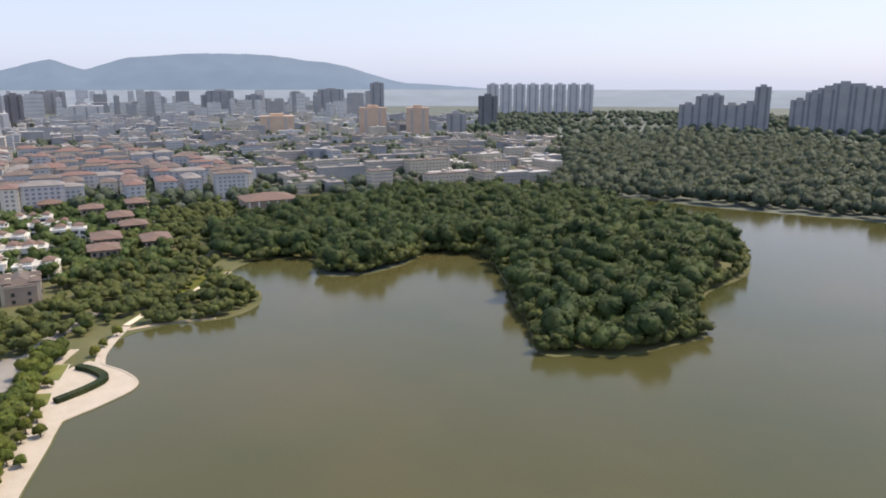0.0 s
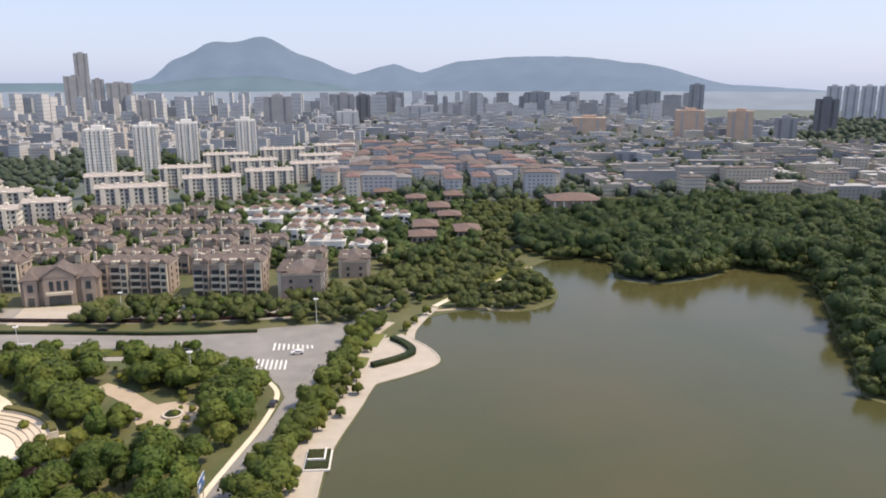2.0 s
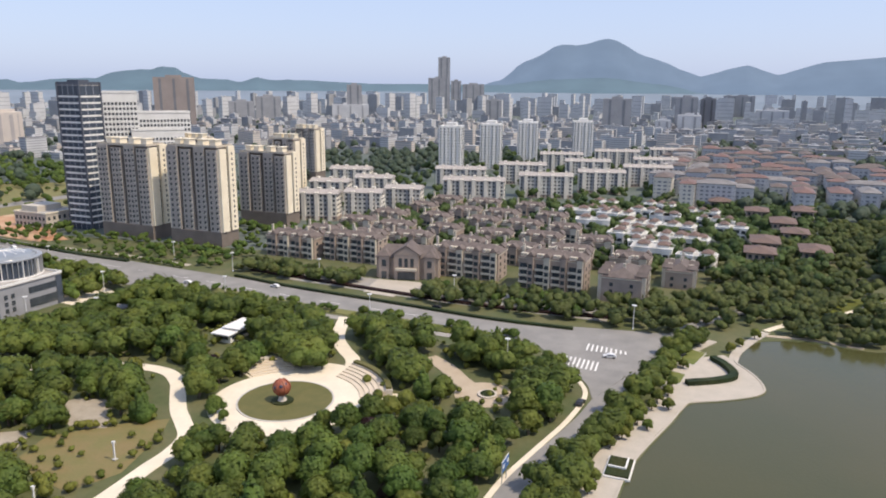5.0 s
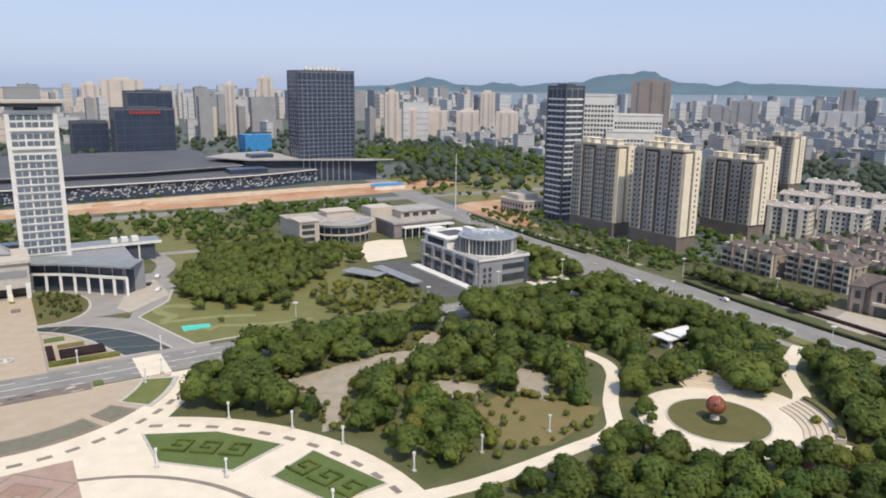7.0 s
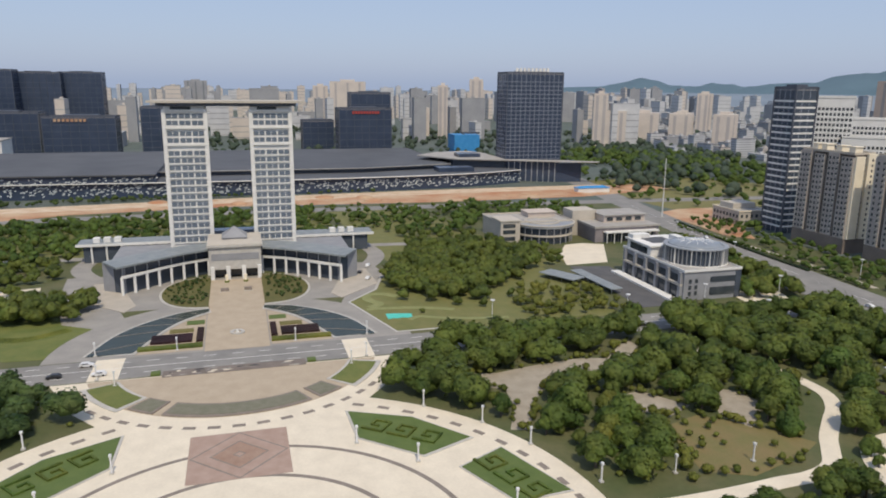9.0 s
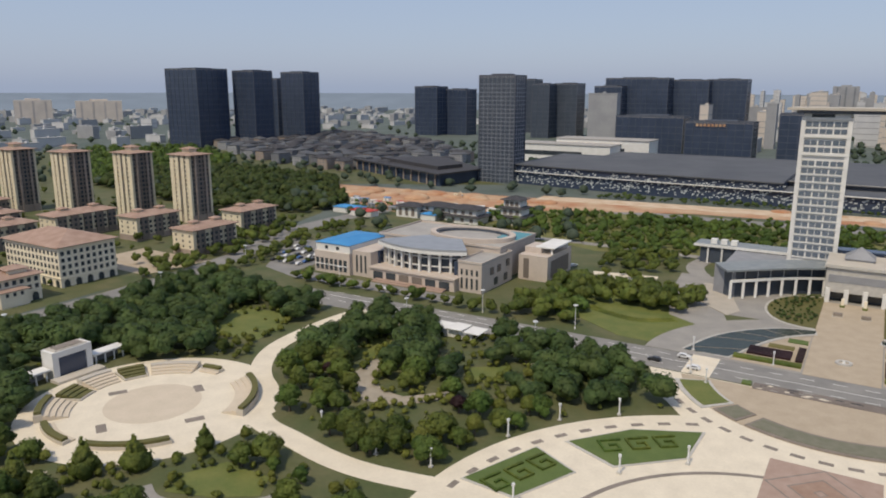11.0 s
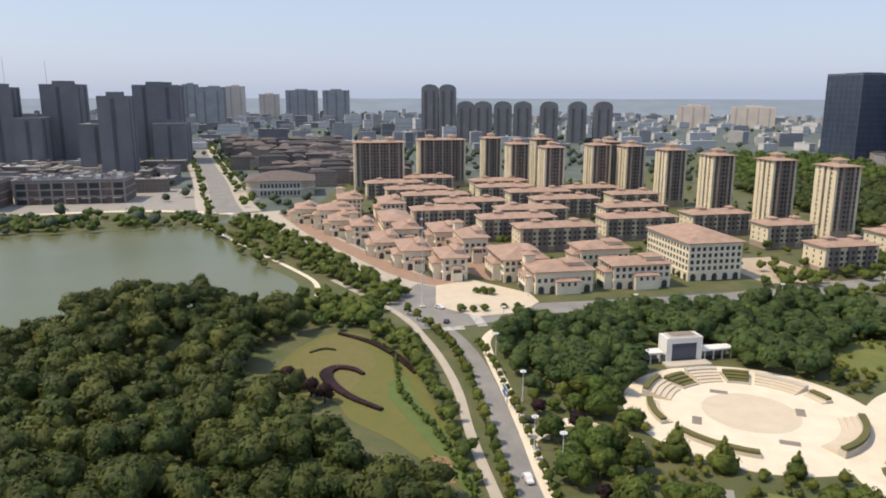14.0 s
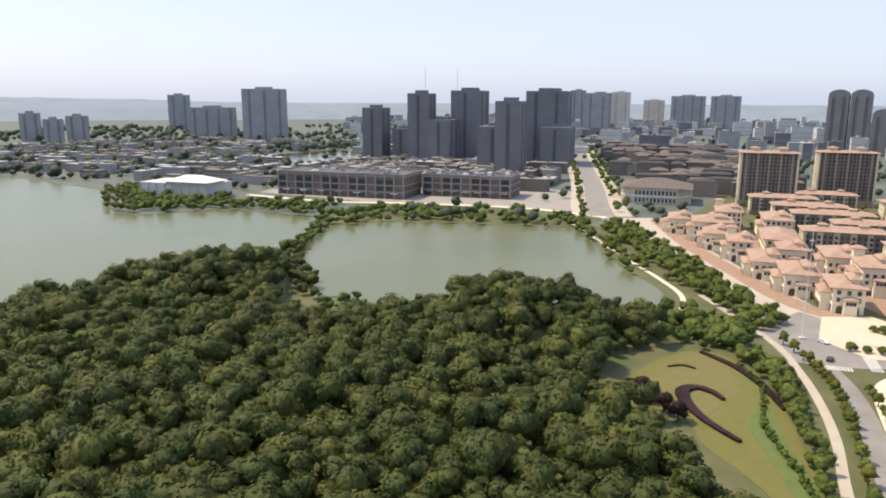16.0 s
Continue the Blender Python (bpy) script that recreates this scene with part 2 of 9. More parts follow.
    "fardark": mat("hazed_slate_blue", (0.185, 0.19, 0.205), (0.15, 0.155, 0.17), scale=20, fine=0.2),
    "farpeach": mat("far_peach_render", (0.62, 0.45, 0.33), (0.52, 0.38, 0.29), scale=12, fine=0.2),
    "promenade": mat("grey_tan_paving", (0.4, 0.36, 0.3), (0.46, 0.41, 0.345), scale=5, fine=0.2),
    "hallglass": mat("blue_grey_office_glass", (0.11, 0.14, 0.18), (0.15, 0.18, 0.22), rough=0.2, scale=6),
    "drymeadow": mat("yellowed_lawn", (0.19, 0.165, 0.058), (0.15, 0.15, 0.046), scale=7, fine=0.3),
    "olive": mat("dark_olive_lawn", (0.095, 0.095, 0.027), (0.125, 0.112, 0.034), scale=4, fine=0.3),
    "palestone": mat("warm_pale_render", (0.58, 0.52, 0.43), (0.5, 0.45, 0.37), scale=6, fine=0.15),
    "mallstone": mat("dull_brown_stone", (0.3, 0.265, 0.25), (0.25, 0.22, 0.21), scale=6, fine=0.2),
    # Backdrop tones: distance haze held in a blue base colour plus emission.
    "hill": glow_mat("haze_glow_hills", (0.22, 0.34, 0.52), 0.54, (0.042, 0.06, 0.08)),
    "hill2": glow_mat("haze_glow_near_hills", (0.19, 0.32, 0.46), 0.42, (0.045, 0.075, 0.085)),
    "haze": glow_mat("haze_glow_horizon", (0.33, 0.44, 0.58), 0.46, (0.09, 0.105, 0.13)),
    "rust": mat("rusted_copper", (0.32, 0.1, 0.05), (0.22, 0.06, 0.035), rough=0.55, scale=1.5, fine=0.4),
    "carwhite": mat("white_car_paint", (0.75, 0.75, 0.75), rough=0.3, scale=3),
    "cardark": mat("dark_car_paint", (0.03, 0.03, 0.035), rough=0.3, scale=3),
    "carblue": mat("blue_car_paint", (0.05, 0.12, 0.3), rough=0.3, scale=3),
    "tyre": mat("tyre_rubber", (0.02, 0.02, 0.02), rough=0.9, scale=1),
    "lamp": mat("lamp_white", (0.7, 0.7, 0.7), (0.6, 0.6, 0.6), rough=0.5, scale=2),
}


M["rose"] = mat("pale_rose_stone", (0.56, 0.48, 0.415), (0.49, 0.42, 0.365), scale=5, fine=0.18)
M["faded"] = mat("faded_roofing", (0.4, 0.365, 0.335), (0.33, 0.3, 0.28), scale=4, fine=0.3)


M["mauvewall"] = mat("mauve_grey_stone", (0.2, 0.18, 0.19), (0.25, 0.225, 0.23), scale=5, fine=0.2)
M["paleglass"] = mat("hazy_dome_glass", (0.2, 0.225, 0.25), (0.26, 0.285, 0.31), rough=0.22, scale=5)
M["shelter"] = mat("grey_blue_sheet_roof", (0.2, 0.225, 0.235), (0.27, 0.29, 0.295), rough=0.55, scale=3, fine=0.3)
M["slatelight"] = mat("dark_grey_roofing", (0.075, 0.08, 0.09), (0.105, 0.11, 0.12), scale=30, fine=0.2)
M["palearth"] = mat("dry_pale_earth", (0.62, 0.5, 0.37), (0.5, 0.35, 0.22), scale=9, fine=0.4)
M["fleck"] = mat("pale_aluminium_fleck", (0.42, 0.46, 0.47), (0.55, 0.58, 0.58), rough=0.5, scale=4)
# Beige greyed down, so the towers' long sides carry shade in their colour.
M["greybeige"] = mat("shaded_beige_render", (0.4, 0.355, 0.315), (0.345, 0.31, 0.28), scale=6, fine=0.15)
M["wornsoil"] = mat("worn_tan_soil", (0.26, 0.165, 0.085), (0.2, 0.15, 0.06), scale=3, fine=0.4)
M["sunlawn"] = mat("sunlit_yellow_green_turf", (0.112, 0.12, 0.025), (0.142, 0.128, 0.03), scale=5, fine=0.3)
M["palegrass"] = mat("pale_ground_cover", (0.25, 0.255, 0.105), (0.19, 0.205, 0.075), scale=3, fine=0.35)
M["turquoise"] = mat("turquoise_tarpaulin", (0.06, 0.5, 0.4), (0.1, 0.58, 0.48), rough=0.5, scale=3)
M["teal"] = mat("teal_sheet_metal", (0.07, 0.25, 0.3), (0.09, 0.29, 0.34), rough=0.5, scale=6)


# ---- mesh building ----
class Build:
    """Collects boxes, prisms, roofs and the like into one mesh."""

    def __init__(self):
        self.v, self.f, self.m = [], [], []

    def add(self, verts, faces, m=0):
        k = len(self.v)
        self.v += verts
        self.f += [tuple(i + k for i in f) for f in faces]
        self.m += [m] * len(faces)
        return self

    def box(self, x0, y0, z0, x1, y1, z1, m=0):
        return self.add([(x0, y0, z0), (x1, y0, z0), (x1, y1, z0), (x0, y1, z0), (x0, y0, z1), (x1, y0, z1), (x1, y1, z1), (x0, y1, z1)],
                        [(3, 2, 1, 0), (4, 5, 6, 7), (0, 1, 5, 4), (1, 2, 6, 5), (2, 3, 7, 6), (3, 0, 4, 7)], m)

    def prism(self, pts, z0, z1, m=0):
        if sum(a[0] * b[1] - b[0] * a[1] for a, b in zip(pts, pts[1:] + pts[:1])) < 0:
            pts = pts[::-1]
        n = len(pts)
        return self.add([(x, y, z0) for x, y in pts] + [(x, y, z1) for x, y in pts],
                        [tuple(range(n - 1, -1, -1)), tuple(range(n, 2 * n))] + [(i, (i + 1) % n, n + (i + 1) % n, n + i) for i in range(n)], m)

    def hip(self, x0, y0, x1, y1, z, rise, m=0, over=0.0, ridge=None):
        """A hipped roof with its ridge along the longer side and an eave as thick as 0.3 m."""
        x0, y0, x1, y1 = x0 - over, y0 - over, x1 + over, y1 + over
        self.box(x0, y0, z - 0.3, x1, y1, z, m)
        w, d = x1 - x0, y1 - y0
        r = min(w, d) / 2 if ridge is None else ridge
        if w >= d:
            a, b = (x0 + r, (y0 + y1) / 2, z + rise), (x1 - r, (y0 + y1) / 2, z + rise)
            f = [(0, 1, 5, 4), (2, 3, 4, 5), (3, 0, 4), (1, 2, 5)]
        else:
            a, b = ((x0 + x1) / 2, y0 + r, z + rise), ((x0 + x1) / 2, y1 - r, z + rise)
            f = [(1, 2, 5, 4), (3, 0, 4, 5), (0, 1, 4), (2, 3, 5)]
        return self.add([(x0, y0, z), (x1, y0, z), (x1, y1, z), (x0, y1, z), a, b], f, m)

    def rod(self, a, b, r0, r1, m=0, n=7):
        a, b = Vector(a), Vector(b)
        q = (b - a).to_track_quat("Z", "Y").to_matrix()
        ring = [q @ Vector((math.cos(2 * math.pi * i / n), math.sin(2 * math.pi * i / n), 0)) for i in range(n)]
        return self.add([tuple(a + c * r0) for c in ring] + [tuple(b + c * r1) for c in ring],
                        [(i, (i + 1) % n, n + (i + 1) % n, n + i) for i in range(n)] + [tuple(range(n - 1, -1, -1)), tuple(range(n, 2 * n))], m)

    def ball(self, x, y, z, r, m=0, n=14, k=9, sz=1.0):
        vs = [(x, y, z - r * sz)]
        for j in range(1, k):
            t = math.pi * j / k
            vs += [(x + r * math.sin(t) * math.cos(2 * math.pi * i / n), y + r * math.sin(t) * math.sin(2 * math.pi * i / n), z - r * sz * math.cos(t)) for i in range(n)]
        vs.append((x, y, z + r * sz))
        fs = [(0, 1 + (i + 1) % n, 1 + i) for i in range(n)]
        for j in range(k - 2):
            o = 1 + j * n
            fs += [(o + i, o + (i + 1) % n, o + n + (i + 1) % n, o + n + i) for i in range(n)]
        o = 1 + (k - 2) * n
        fs += [(o + i, o + (i + 1) % n, len(vs) - 1) for i in range(n)]
        return self.add(vs, fs, m)

    def ring(self, cx, cy, r0, r1, z0, z1, a0=0.0, a1=360.0, n=48, m=0):
        """An upright-sided ring or a stretch of one."""
        full = abs(a1 - a0) >= 359.9
        cnt = n if full else n + 1
        ang = [radians(a0 + (a1 - a0) * i / n) for i in range(cnt)]
        vs = [(cx + r * math.cos(a), cy + r * math.sin(a), z) for a in ang for r, z in ((r0, z0), (r1, z0), (r1, z1), (r0, z1))]
        fs = []
        for i in range(n):
            a, b = 4 * i, 4 * ((i + 1) % cnt)
            fs += [(a + 3, a + 2, b + 2, b + 3), (a + 2, a + 1, b + 1, b + 2), (a, a + 3, b + 3, b), (a + 1, a, b, b + 1)]
        if not full:
            fs += [(0, 1, 2, 3), (4 * n + 3, 4 * n + 2, 4 * n + 1, 4 * n)]
        return self.add(vs, fs, m)

    def ribbon(self, line, w, z0, z1, m=0):
        """A strip of width w along a line of points."""
        pts = [Vector((*p, 0)) for p in line]
        left, right = [], []
        for i, p in enumerate(pts):
            d = ((pts[min(i + 1, len(pts) - 1)] - pts[max(i - 1, 0)])).normalized()
            nrm = Vector((-d.y, d.x, 0)) * w / 2
            left.append(p + nrm)
            right.append(p - nrm)
        for i in range(len(pts) - 1):
            q = [right[i], right[i + 1], left[i + 1], left[i]]
            self.prism([(a.x, a.y) for a in q], z0, z1, m)
        return self

    def data(self, name, mats, smooth=False):
        me = bpy.data.meshes.new(name)
        me.from_pydata(self.v, [], self.f)
        for mm in mats if isinstance(mats, (list, tuple)) else [mats]:
            me.materials.append(mm)
        me.polygons.foreach_set("material_index", self.m)
        if smooth:
            me.polygons.foreach_set("use_smooth", [True] * len(self.f))
        me.update()
        return me


def part(name, b, material, parent=None, label="", at=None, smooth=False):
    """One mesh object under a thing or part; b is a Build or ready mesh data."""
    ob = new(name, b.data(name, material, smooth) if isinstance(b, Build) else b)
    if parent:
        ob.parent = parent
    if at:
        ob.location = at
    if label:
        ob["label"] = label
    return ob


def thing(name, x, y, z=0.0, turn=0.0, label="", category="", group=""):
    ob = new(name)
    ob.empty_display_size = 0.5
    ob.matrix_basis = pose(x, y, z, 0, 0, turn)
    return tagged(ob, label, category, group)


def place(name, b, material, label, kind="structure", category="", smooth=False):
    """A piece of the setting as one mesh."""
    return tagged(part(name, b, material, smooth=smooth), label, category, kind=kind)


def spline(pts, n=5):
    """Smooth points along a line (Catmull-Rom)."""
    out = []
    for i in range(len(pts) - 1):
        p0, p1, p2, p3 = pts[max(i - 1, 0)], pts[i], pts[i + 1], pts[min(i + 2, len(pts) - 1)]
        for k in range(n):
            t = k / n
            out.append(tuple(0.5 * (2 * b + (c - a) * t + (2 * a - 5 * b + 4 * c - d) * t * t + (3 * b - a - 3 * c + d) * t ** 3) for a, b, c, d in zip(p0, p1, p2, p3)))
    return out + [pts[-1]]


def inside(x, y, poly):
    hit = False
    for (ax, ay), (bx, by) in zip(poly, poly[1:] + poly[:1]):
        if (ay > y) != (by > y) and x < (bx - ax) * (y - ay) / (by - ay) + ax:
            hit = not hit
    return hit


def near_line(x, y, line, r):
    for (ax, ay), (bx, by) in zip(line, line[1:]):
        dx, dy = bx - ax, by - ay
        t = max(0.0, min(1.0, ((x - ax) * dx + (y - ay) * dy) / (dx * dx + dy * dy + 1e-9)))
        if math.hypot(x - ax - t * dx, y - ay - t * dy) < r:
            return True
    return False


# ---- the ground, the water, the roads ----
place("ground", Build().prism([(4900 * math.cos(i * math.pi / 48), 4900 * math.sin(i * math.pi / 48)) for i in range(96)], -2.0, 0.0), M["fartown"],
      "flat hazy town ground reaching the horizon")
PARKLAND = [(-330, 330), (-300, 60), (-262, -112), (-330, -128), (-520, -210), (-520, -440), (-250, -470), (-60, -460), (-10, -300), (60, -190), (149, -150), (330, -215), (520, -480), (480, -650), (700, -760), (760, -420), (420, -160), (330, 60), (300, 330), (180, 372), (-130, 372)]
place("park_ground", Build().prism(PARKLAND, -1.0, 0.03), M["soil"], "grass and bare soil of the lakeside park")

place("shore_ground", Build().prism([(178, -300), (178, -380), (230, -470), (290, -530), (470, -570), (620, -500), (560, -260), (420, -150), (270, -150), (280, -240), (372, -300), (330, -380)], -0.8, 0.04), M["soil"], "grass and soil of the wooded shore")
LAKE = [(100, -149.5), (149, -151.8), (170, -153.2), (198, -160), (212, -163.2), (217, -171), (225.5, -181.6), (232.5, -184.2), (243, -181), (253, -175.5), (268, -178), (279, -184), (285, -199), (283, -221), (294, -236), (310, -241.5), (320, -240), (334, -229), (350, -234), (371, -251), (371, -269), (358, -283), (330, -276), (320, -293), (330, -321), (346, -343), (327, -367), (286, -352), (245, -333), (221, -323), (193, -309)]
LAKE += [(186, -323), (179, -332), (179, -358), (180, -373), (199, -386), (221, -418), (232, -454), (253, -482), (291, -512), (334, -515), (386, -525), (452, -550), (438, -577), (389, -594), (318, -632), (278, -650), (120, -640), (0, -520), (-15, -330), (40, -200)]
POND = [(-377, -390), (-450, -409), (-486, -372), (-497, -305), (-508, -246), (-455, -223), (-396, -201), (-362, -184), (-342, -176), (-316, -179), (-305, -193), (-283, -237), (-279, -287), (-287, -319), (-288, -331)]
LAKE_WEST = [(-640, -960), (-588, -799), (-551, -698), (-448, -594), (-474, -547), (-497, -527), (-490, -460), (-473, -428), (-375, -399), (-357, -402), (-302, -425), (-269, -449), (-237, -447), (-180, -450), (-120, -560), (-260, -900)]
for name, shore, label in (("water_east", LAKE, "calm olive-green lake water"), ("water_pond", POND, "calm olive-green pond water"), ("water_west", LAKE_WEST, "calm grey-green lake water")):
    shore = spline(shore + shore[:1], 3)[:-1]
    place(name, Build().prism(shore, -0.6, 0.08), M["water" if name == "water_east" else "pondwater"], label)
    edge = Build()
    edge.ribbon(shore + shore[:1], 1.6, -0.5, 0.2)
    place("shore_edge_" + name[6:], edge, M["soil"], "low earth bank along the shore")
FAR_WATER = [(-900, -560), (-1100, -640), (-1150, -760), (-1000, -800), (-850, -690)]
place("water_far", Build().prism(FAR_WATER, -0.6, 0.08), M["water"], "distant strip of pale lake water")

W_AVE = spline([(-40, -127), (-115, -124.5), (-141, -123), (-171, -120), (-200, -117.6), (-226, -116.4), (-250, -118.2), (-274, -124), (-330, -143), (-420, -180), (-565, -229), (-770, -262), (-1075, -315), (-1400, -365)])
E_AVE = spline([(-40, -127), (60, -128.5), (147, -129.6), (172, -134.5), (190, -138.2), (207, -140.4), (230, -144.5), (252, -149.5), (272, -154.5), (300, -167), (332, -190)])
N_AVE = spline([(251, -150), (253, -110), (256, -60), (258, -10), (263, 45), (267, 100), (273, 170), (285, 256), (300, 345), (330, 520)])
GOV_ROAD = [(-215, 62), (-120, 66), (0, 67), (120, 67), (262, 66)]
W_STREET = spline([(-282, -118), (-280, -60), (-281, 20), (-292, 98), (-315, 163), (-318, 235), (-300, 330)])
CROSS = [(-330, 330), (-150, 352), (0, 358), (160, 352), (300, 345), (480, 330)]
roads = Build()
for k, (line, w) in enumerate(((W_AVE, 6.4), (E_AVE, 6), (N_AVE, 23), (GOV_ROAD, 18), (W_STREET, 15), (CROSS, 16))):
    roads.ribbon(line, w, -0.5, 0.10 + 0.008 * k)
roads.prism([(204, -137), (213, -134), (221, -129), (230, -121), (240, -112), (248, -100), (262, -100), (268, -120), (274, -154), (252, -150), (230, -145)], -0.5, 0.16)
roads.prism([(-262, -112), (-262, -132), (-300, -140), (-330, -120), (-296, -84), (-268, -90)], -0.5, 0.164)
roads.ring(256, 90, 0.0, 13, -0.5, 0.17)
place("road", roads, M["asphalt"], "grey asphalt town roads")
W_PAVE = spline([(-60, -133), (-140, -131.2), (-172, -130), (-200, -127.4), (-226, -127.4), (-252, -129.6), (-284, -135.5), (-345, -160)])
E_PAVE = spline([(120, -125), (147, -125.8), (168, -129.6), (187, -133.4), (205, -134.6), (215, -131), (226, -123), (235, -114)])
walks = Build()
walks.ribbon(E_PAVE, 1.5, -0.4, 0.22)
walks.ribbon(spline([(-100, -120), (-139, -118.6), (-170, -115.2), (-200, -112.4), (-224, -110.6), (-243, -108), (-255, -101), (-260, -88)]), 3.6, -0.4, 0.225)
AVE_VERGE = [[(x - 8.8, y) for x, y in N_AVE if a < y < b] for a, b in ((-52, 52), (106, 215))]
verges = Build()
for line in AVE_VERGE:
    verges.ribbon(line, 5.6, -0.4, 0.2)
place("avenue_verge", verges, M["meadow"], "narrow planted verge along the north avenue")
place("pavement_avenues", walks, M["paving"], "pale concrete pavements beside the avenues")
place("pavement_lakeside", Build().ribbon(W_PAVE, 2.8, -0.4, 0.22), M["promenade"], "grey-tan paved footway beside the west avenue")

# lakeside promenade with its rounded plaza
prom = Build()
prom.ribbon(spline([(120, -146), (149, -147.2), (170, -148.6), (190, -153), (204, -157), (216, -160)]), 8.8, -0.4, 0.26)
prom.ribbon(spline([(253, -175), (262, -176), (275, -180), (290, -186)]), 3.2, -0.4, 0.264)
prom.prism(spline([(210, -158), (212, -163), (217, -171), (225.5, -181.6), (232.5, -184.2), (243, -181), (253, -175.5), (258, -172)], 4) + [(252, -164), (240, -157), (224, -154)], -0.5, 0.27)
prom.ribbon(spline([(222, -153), (240, -157), (256, -161), (272, -168)]), 3.0, -0.4, 0.275)
place("promenade", prom, M["promenade"], "pale paved lakeside promenade and plaza")
rim = Build()
rim.ribbon(spline([(120, -150.8), (149, -151.9), (170, -153.3), (198, -160.1), (212, -163.3), (217, -171.1), (225.4, -181.8), (232.5, -184.4), (243.1, -181.2), (253.1, -175.7), (262, -176.8)], 4), 0.6, -0.5, 0.42)
place("promenade_kerb", rim, M["promenade"], "pale stone kerb along the promenade")

# ---- the square before the town hall: rings round (0, -45) and (0, 68) ----
SQUARE_NECK = [(-36.5, 24), (-30, 10), (30, 10), (36.5, 24), (45, 35), (55, 57), (-55, 57), (-45, 35)]
square = Build()
square.ring(0, -45, 0.0, 79, -0.5, 0.12, n=90)
square.prism(SQUARE_NECK, -0.5, 0.124)
place("square", square, M["paving"], "broad cream-paved civic square")

lines = Build()
for r in (33, 47):
    lines.ring(0, -45, r, r + 1.3, 0.0, 0.14, a0=-10, a1=190, n=72)
place("paving_lines", lines, M["slab"], "dark curved paving bands on the square")

diamond = thing("paving_diamond", 0, 0, 0.125, label="pink granite square inlaid with dark diamonds", category="paving")
part("border", Build().box(-12.2, -12, 0, 12.2, 12, 0.03), M["pink"], diamond)
for r, m, z in ((12.0, "slab", 0.036), (11.3, "pink", 0.042), (7.2, "slab", 0.048), (6.6, "streetred", 0.054), (1.6, "slab", 0.06), (1.1, "pink", 0.066)):
    part("inlay", Build().prism([(r, 0), (0, r), (-r, 0), (0, -r)], 0.0, z), M[m], diamond)

tile = Build().box(-1.7, -0.8, 0, 1.7, 0.8, 0.03).data("tile", M["slab"])
band = thing("tile_band", 0, 0, 0.125, label="dark stone tiles set along the curved walkway", category="paving")
for k in range(30):
    a = radians(4 + 172 * k / 29)
    r = 73.6
    x, y = r * math.cos(a), -45 + r * math.sin(a)
    if y < 21:
        t = part("tile", tile, None, band)
        t.matrix_basis = pose(x, y, 0, 0, 0, math.degrees(a) + 90)
for k in range(19):
    a = radians(-154 + 128 * k / 18)
    t = part("tile", tile, None, band)
    t.matrix_basis = pose(52 * math.cos(a), 68 + 52 * math.sin(a), 0, 0, 0, math.degrees(a) + 90)

court = Build()
court.prism([(-42, 56.5), (42, 56.5)] + [(46 * math.cos(radians(a)), 68 + 46 * math.sin(radians(a))) for a in range(-15, -166, -5)], 0.0, 0.16)
place("paved_crescent", court, M["tan"], "tan stone crescent terrace by the road")


def bed(name, label, b, soil, plants, border):
    """A planted bed: a stone border, and what grows inside."""
    o = thing(name, 0, 0, 0, label=label, category="flower bed")
    part("border", b[0], border, o)
    part("planting", b[1], plants, o)
    return o


for a0, a1 in ((-117, -63),):
    bed("long_bed", "long curved bed of dark grey-green planting in a stone border", (Build().ring(0, 68, 37.2, 45.6, 0, 0.5, a0, a1, 30), Build().ring(0, 68, 38.2, 44.6, 0, 0.62, a0 + 1, a1 - 1, 30)), None, M["bedgrey"], M["slab"])
for s in (1, -1):
    m = -90 + s * 36
    bed("short_bed", "short curved bed of dark grey planting in a stone border", (Build().ring(0, 68, 37.2, 45.6, 0, 0.5, m - 5.5, m + 5.5, 8), Build().ring(0, 68, 38, 44.8, 0, 0.6, m - 4.5, m + 4.5, 8)), None, M["bedgrey"], M["slab"])
    m = -90 + s * 57
    bed("grass_bed", "leaf-shaped lawn bed in a stone border", (Build().ring(0, 68, 37.5, 48.5, 0, 0.4, m - 12, m + 14, 16), Build().ring(0, 68, 38.5, 47, 0, 0.5, m - 11, m + 12.5, 16)), None, M["lawn"], M["kerb"])
    # the parterres with their low hedges in a key pattern
    far = [(s * 29.5, 16.5), (s * 30, 0.5), (s * 44, -12.5), (s * 58, -6.5), (s * 46, 8.5)]
    near = [(s * 51.5, -20.5), (s * 64, -14), (s * 72.5, -36.5), (s * 59, -37.5)]
    for corners in (far, near):
        cx, cy = sum(p[0] for p in corners) / len(corners), sum(p[1] for p in corners) / len(corners)
        o = bed("parterre", "clipped lawn parterre with low hedges in a key pattern", (Build().prism([(cx + (x - cx) * 1.06, cy + (y - cy) * 1.06) for x, y in corners], 0, 0.35), Build().prism(corners, 0, 0.5)), None, M["parterre"], M["kerb"])
        ux, uy = (corners[2][0] - corners[-1][0], corners[2][1] - corners[-1][1]) if corners is near else (corners[3][0] - corners[0][0], corners[3][1] - corners[0][1])
        ln = math.hypot(ux, uy)
        ux, uy = ux / ln, uy / ln
        if corners is near:
            ux, uy = (corners[2][0] - corners[1][0]) / 24, (corners[2][1] - corners[1][1]) / 24
            ln = math.hypot(ux, uy)
            ux, uy = ux / ln, uy / ln
        for k in (-1, 0, 1):
            h = Build()
            ox, oy = cx + ux * 7.5 * k, cy + uy * 7.5 * k
            key = [(-3, -3), (3, -3), (3, 2.4), (-1.2, 2.4), (-1.2, -0.4), (1.0, -0.4)]
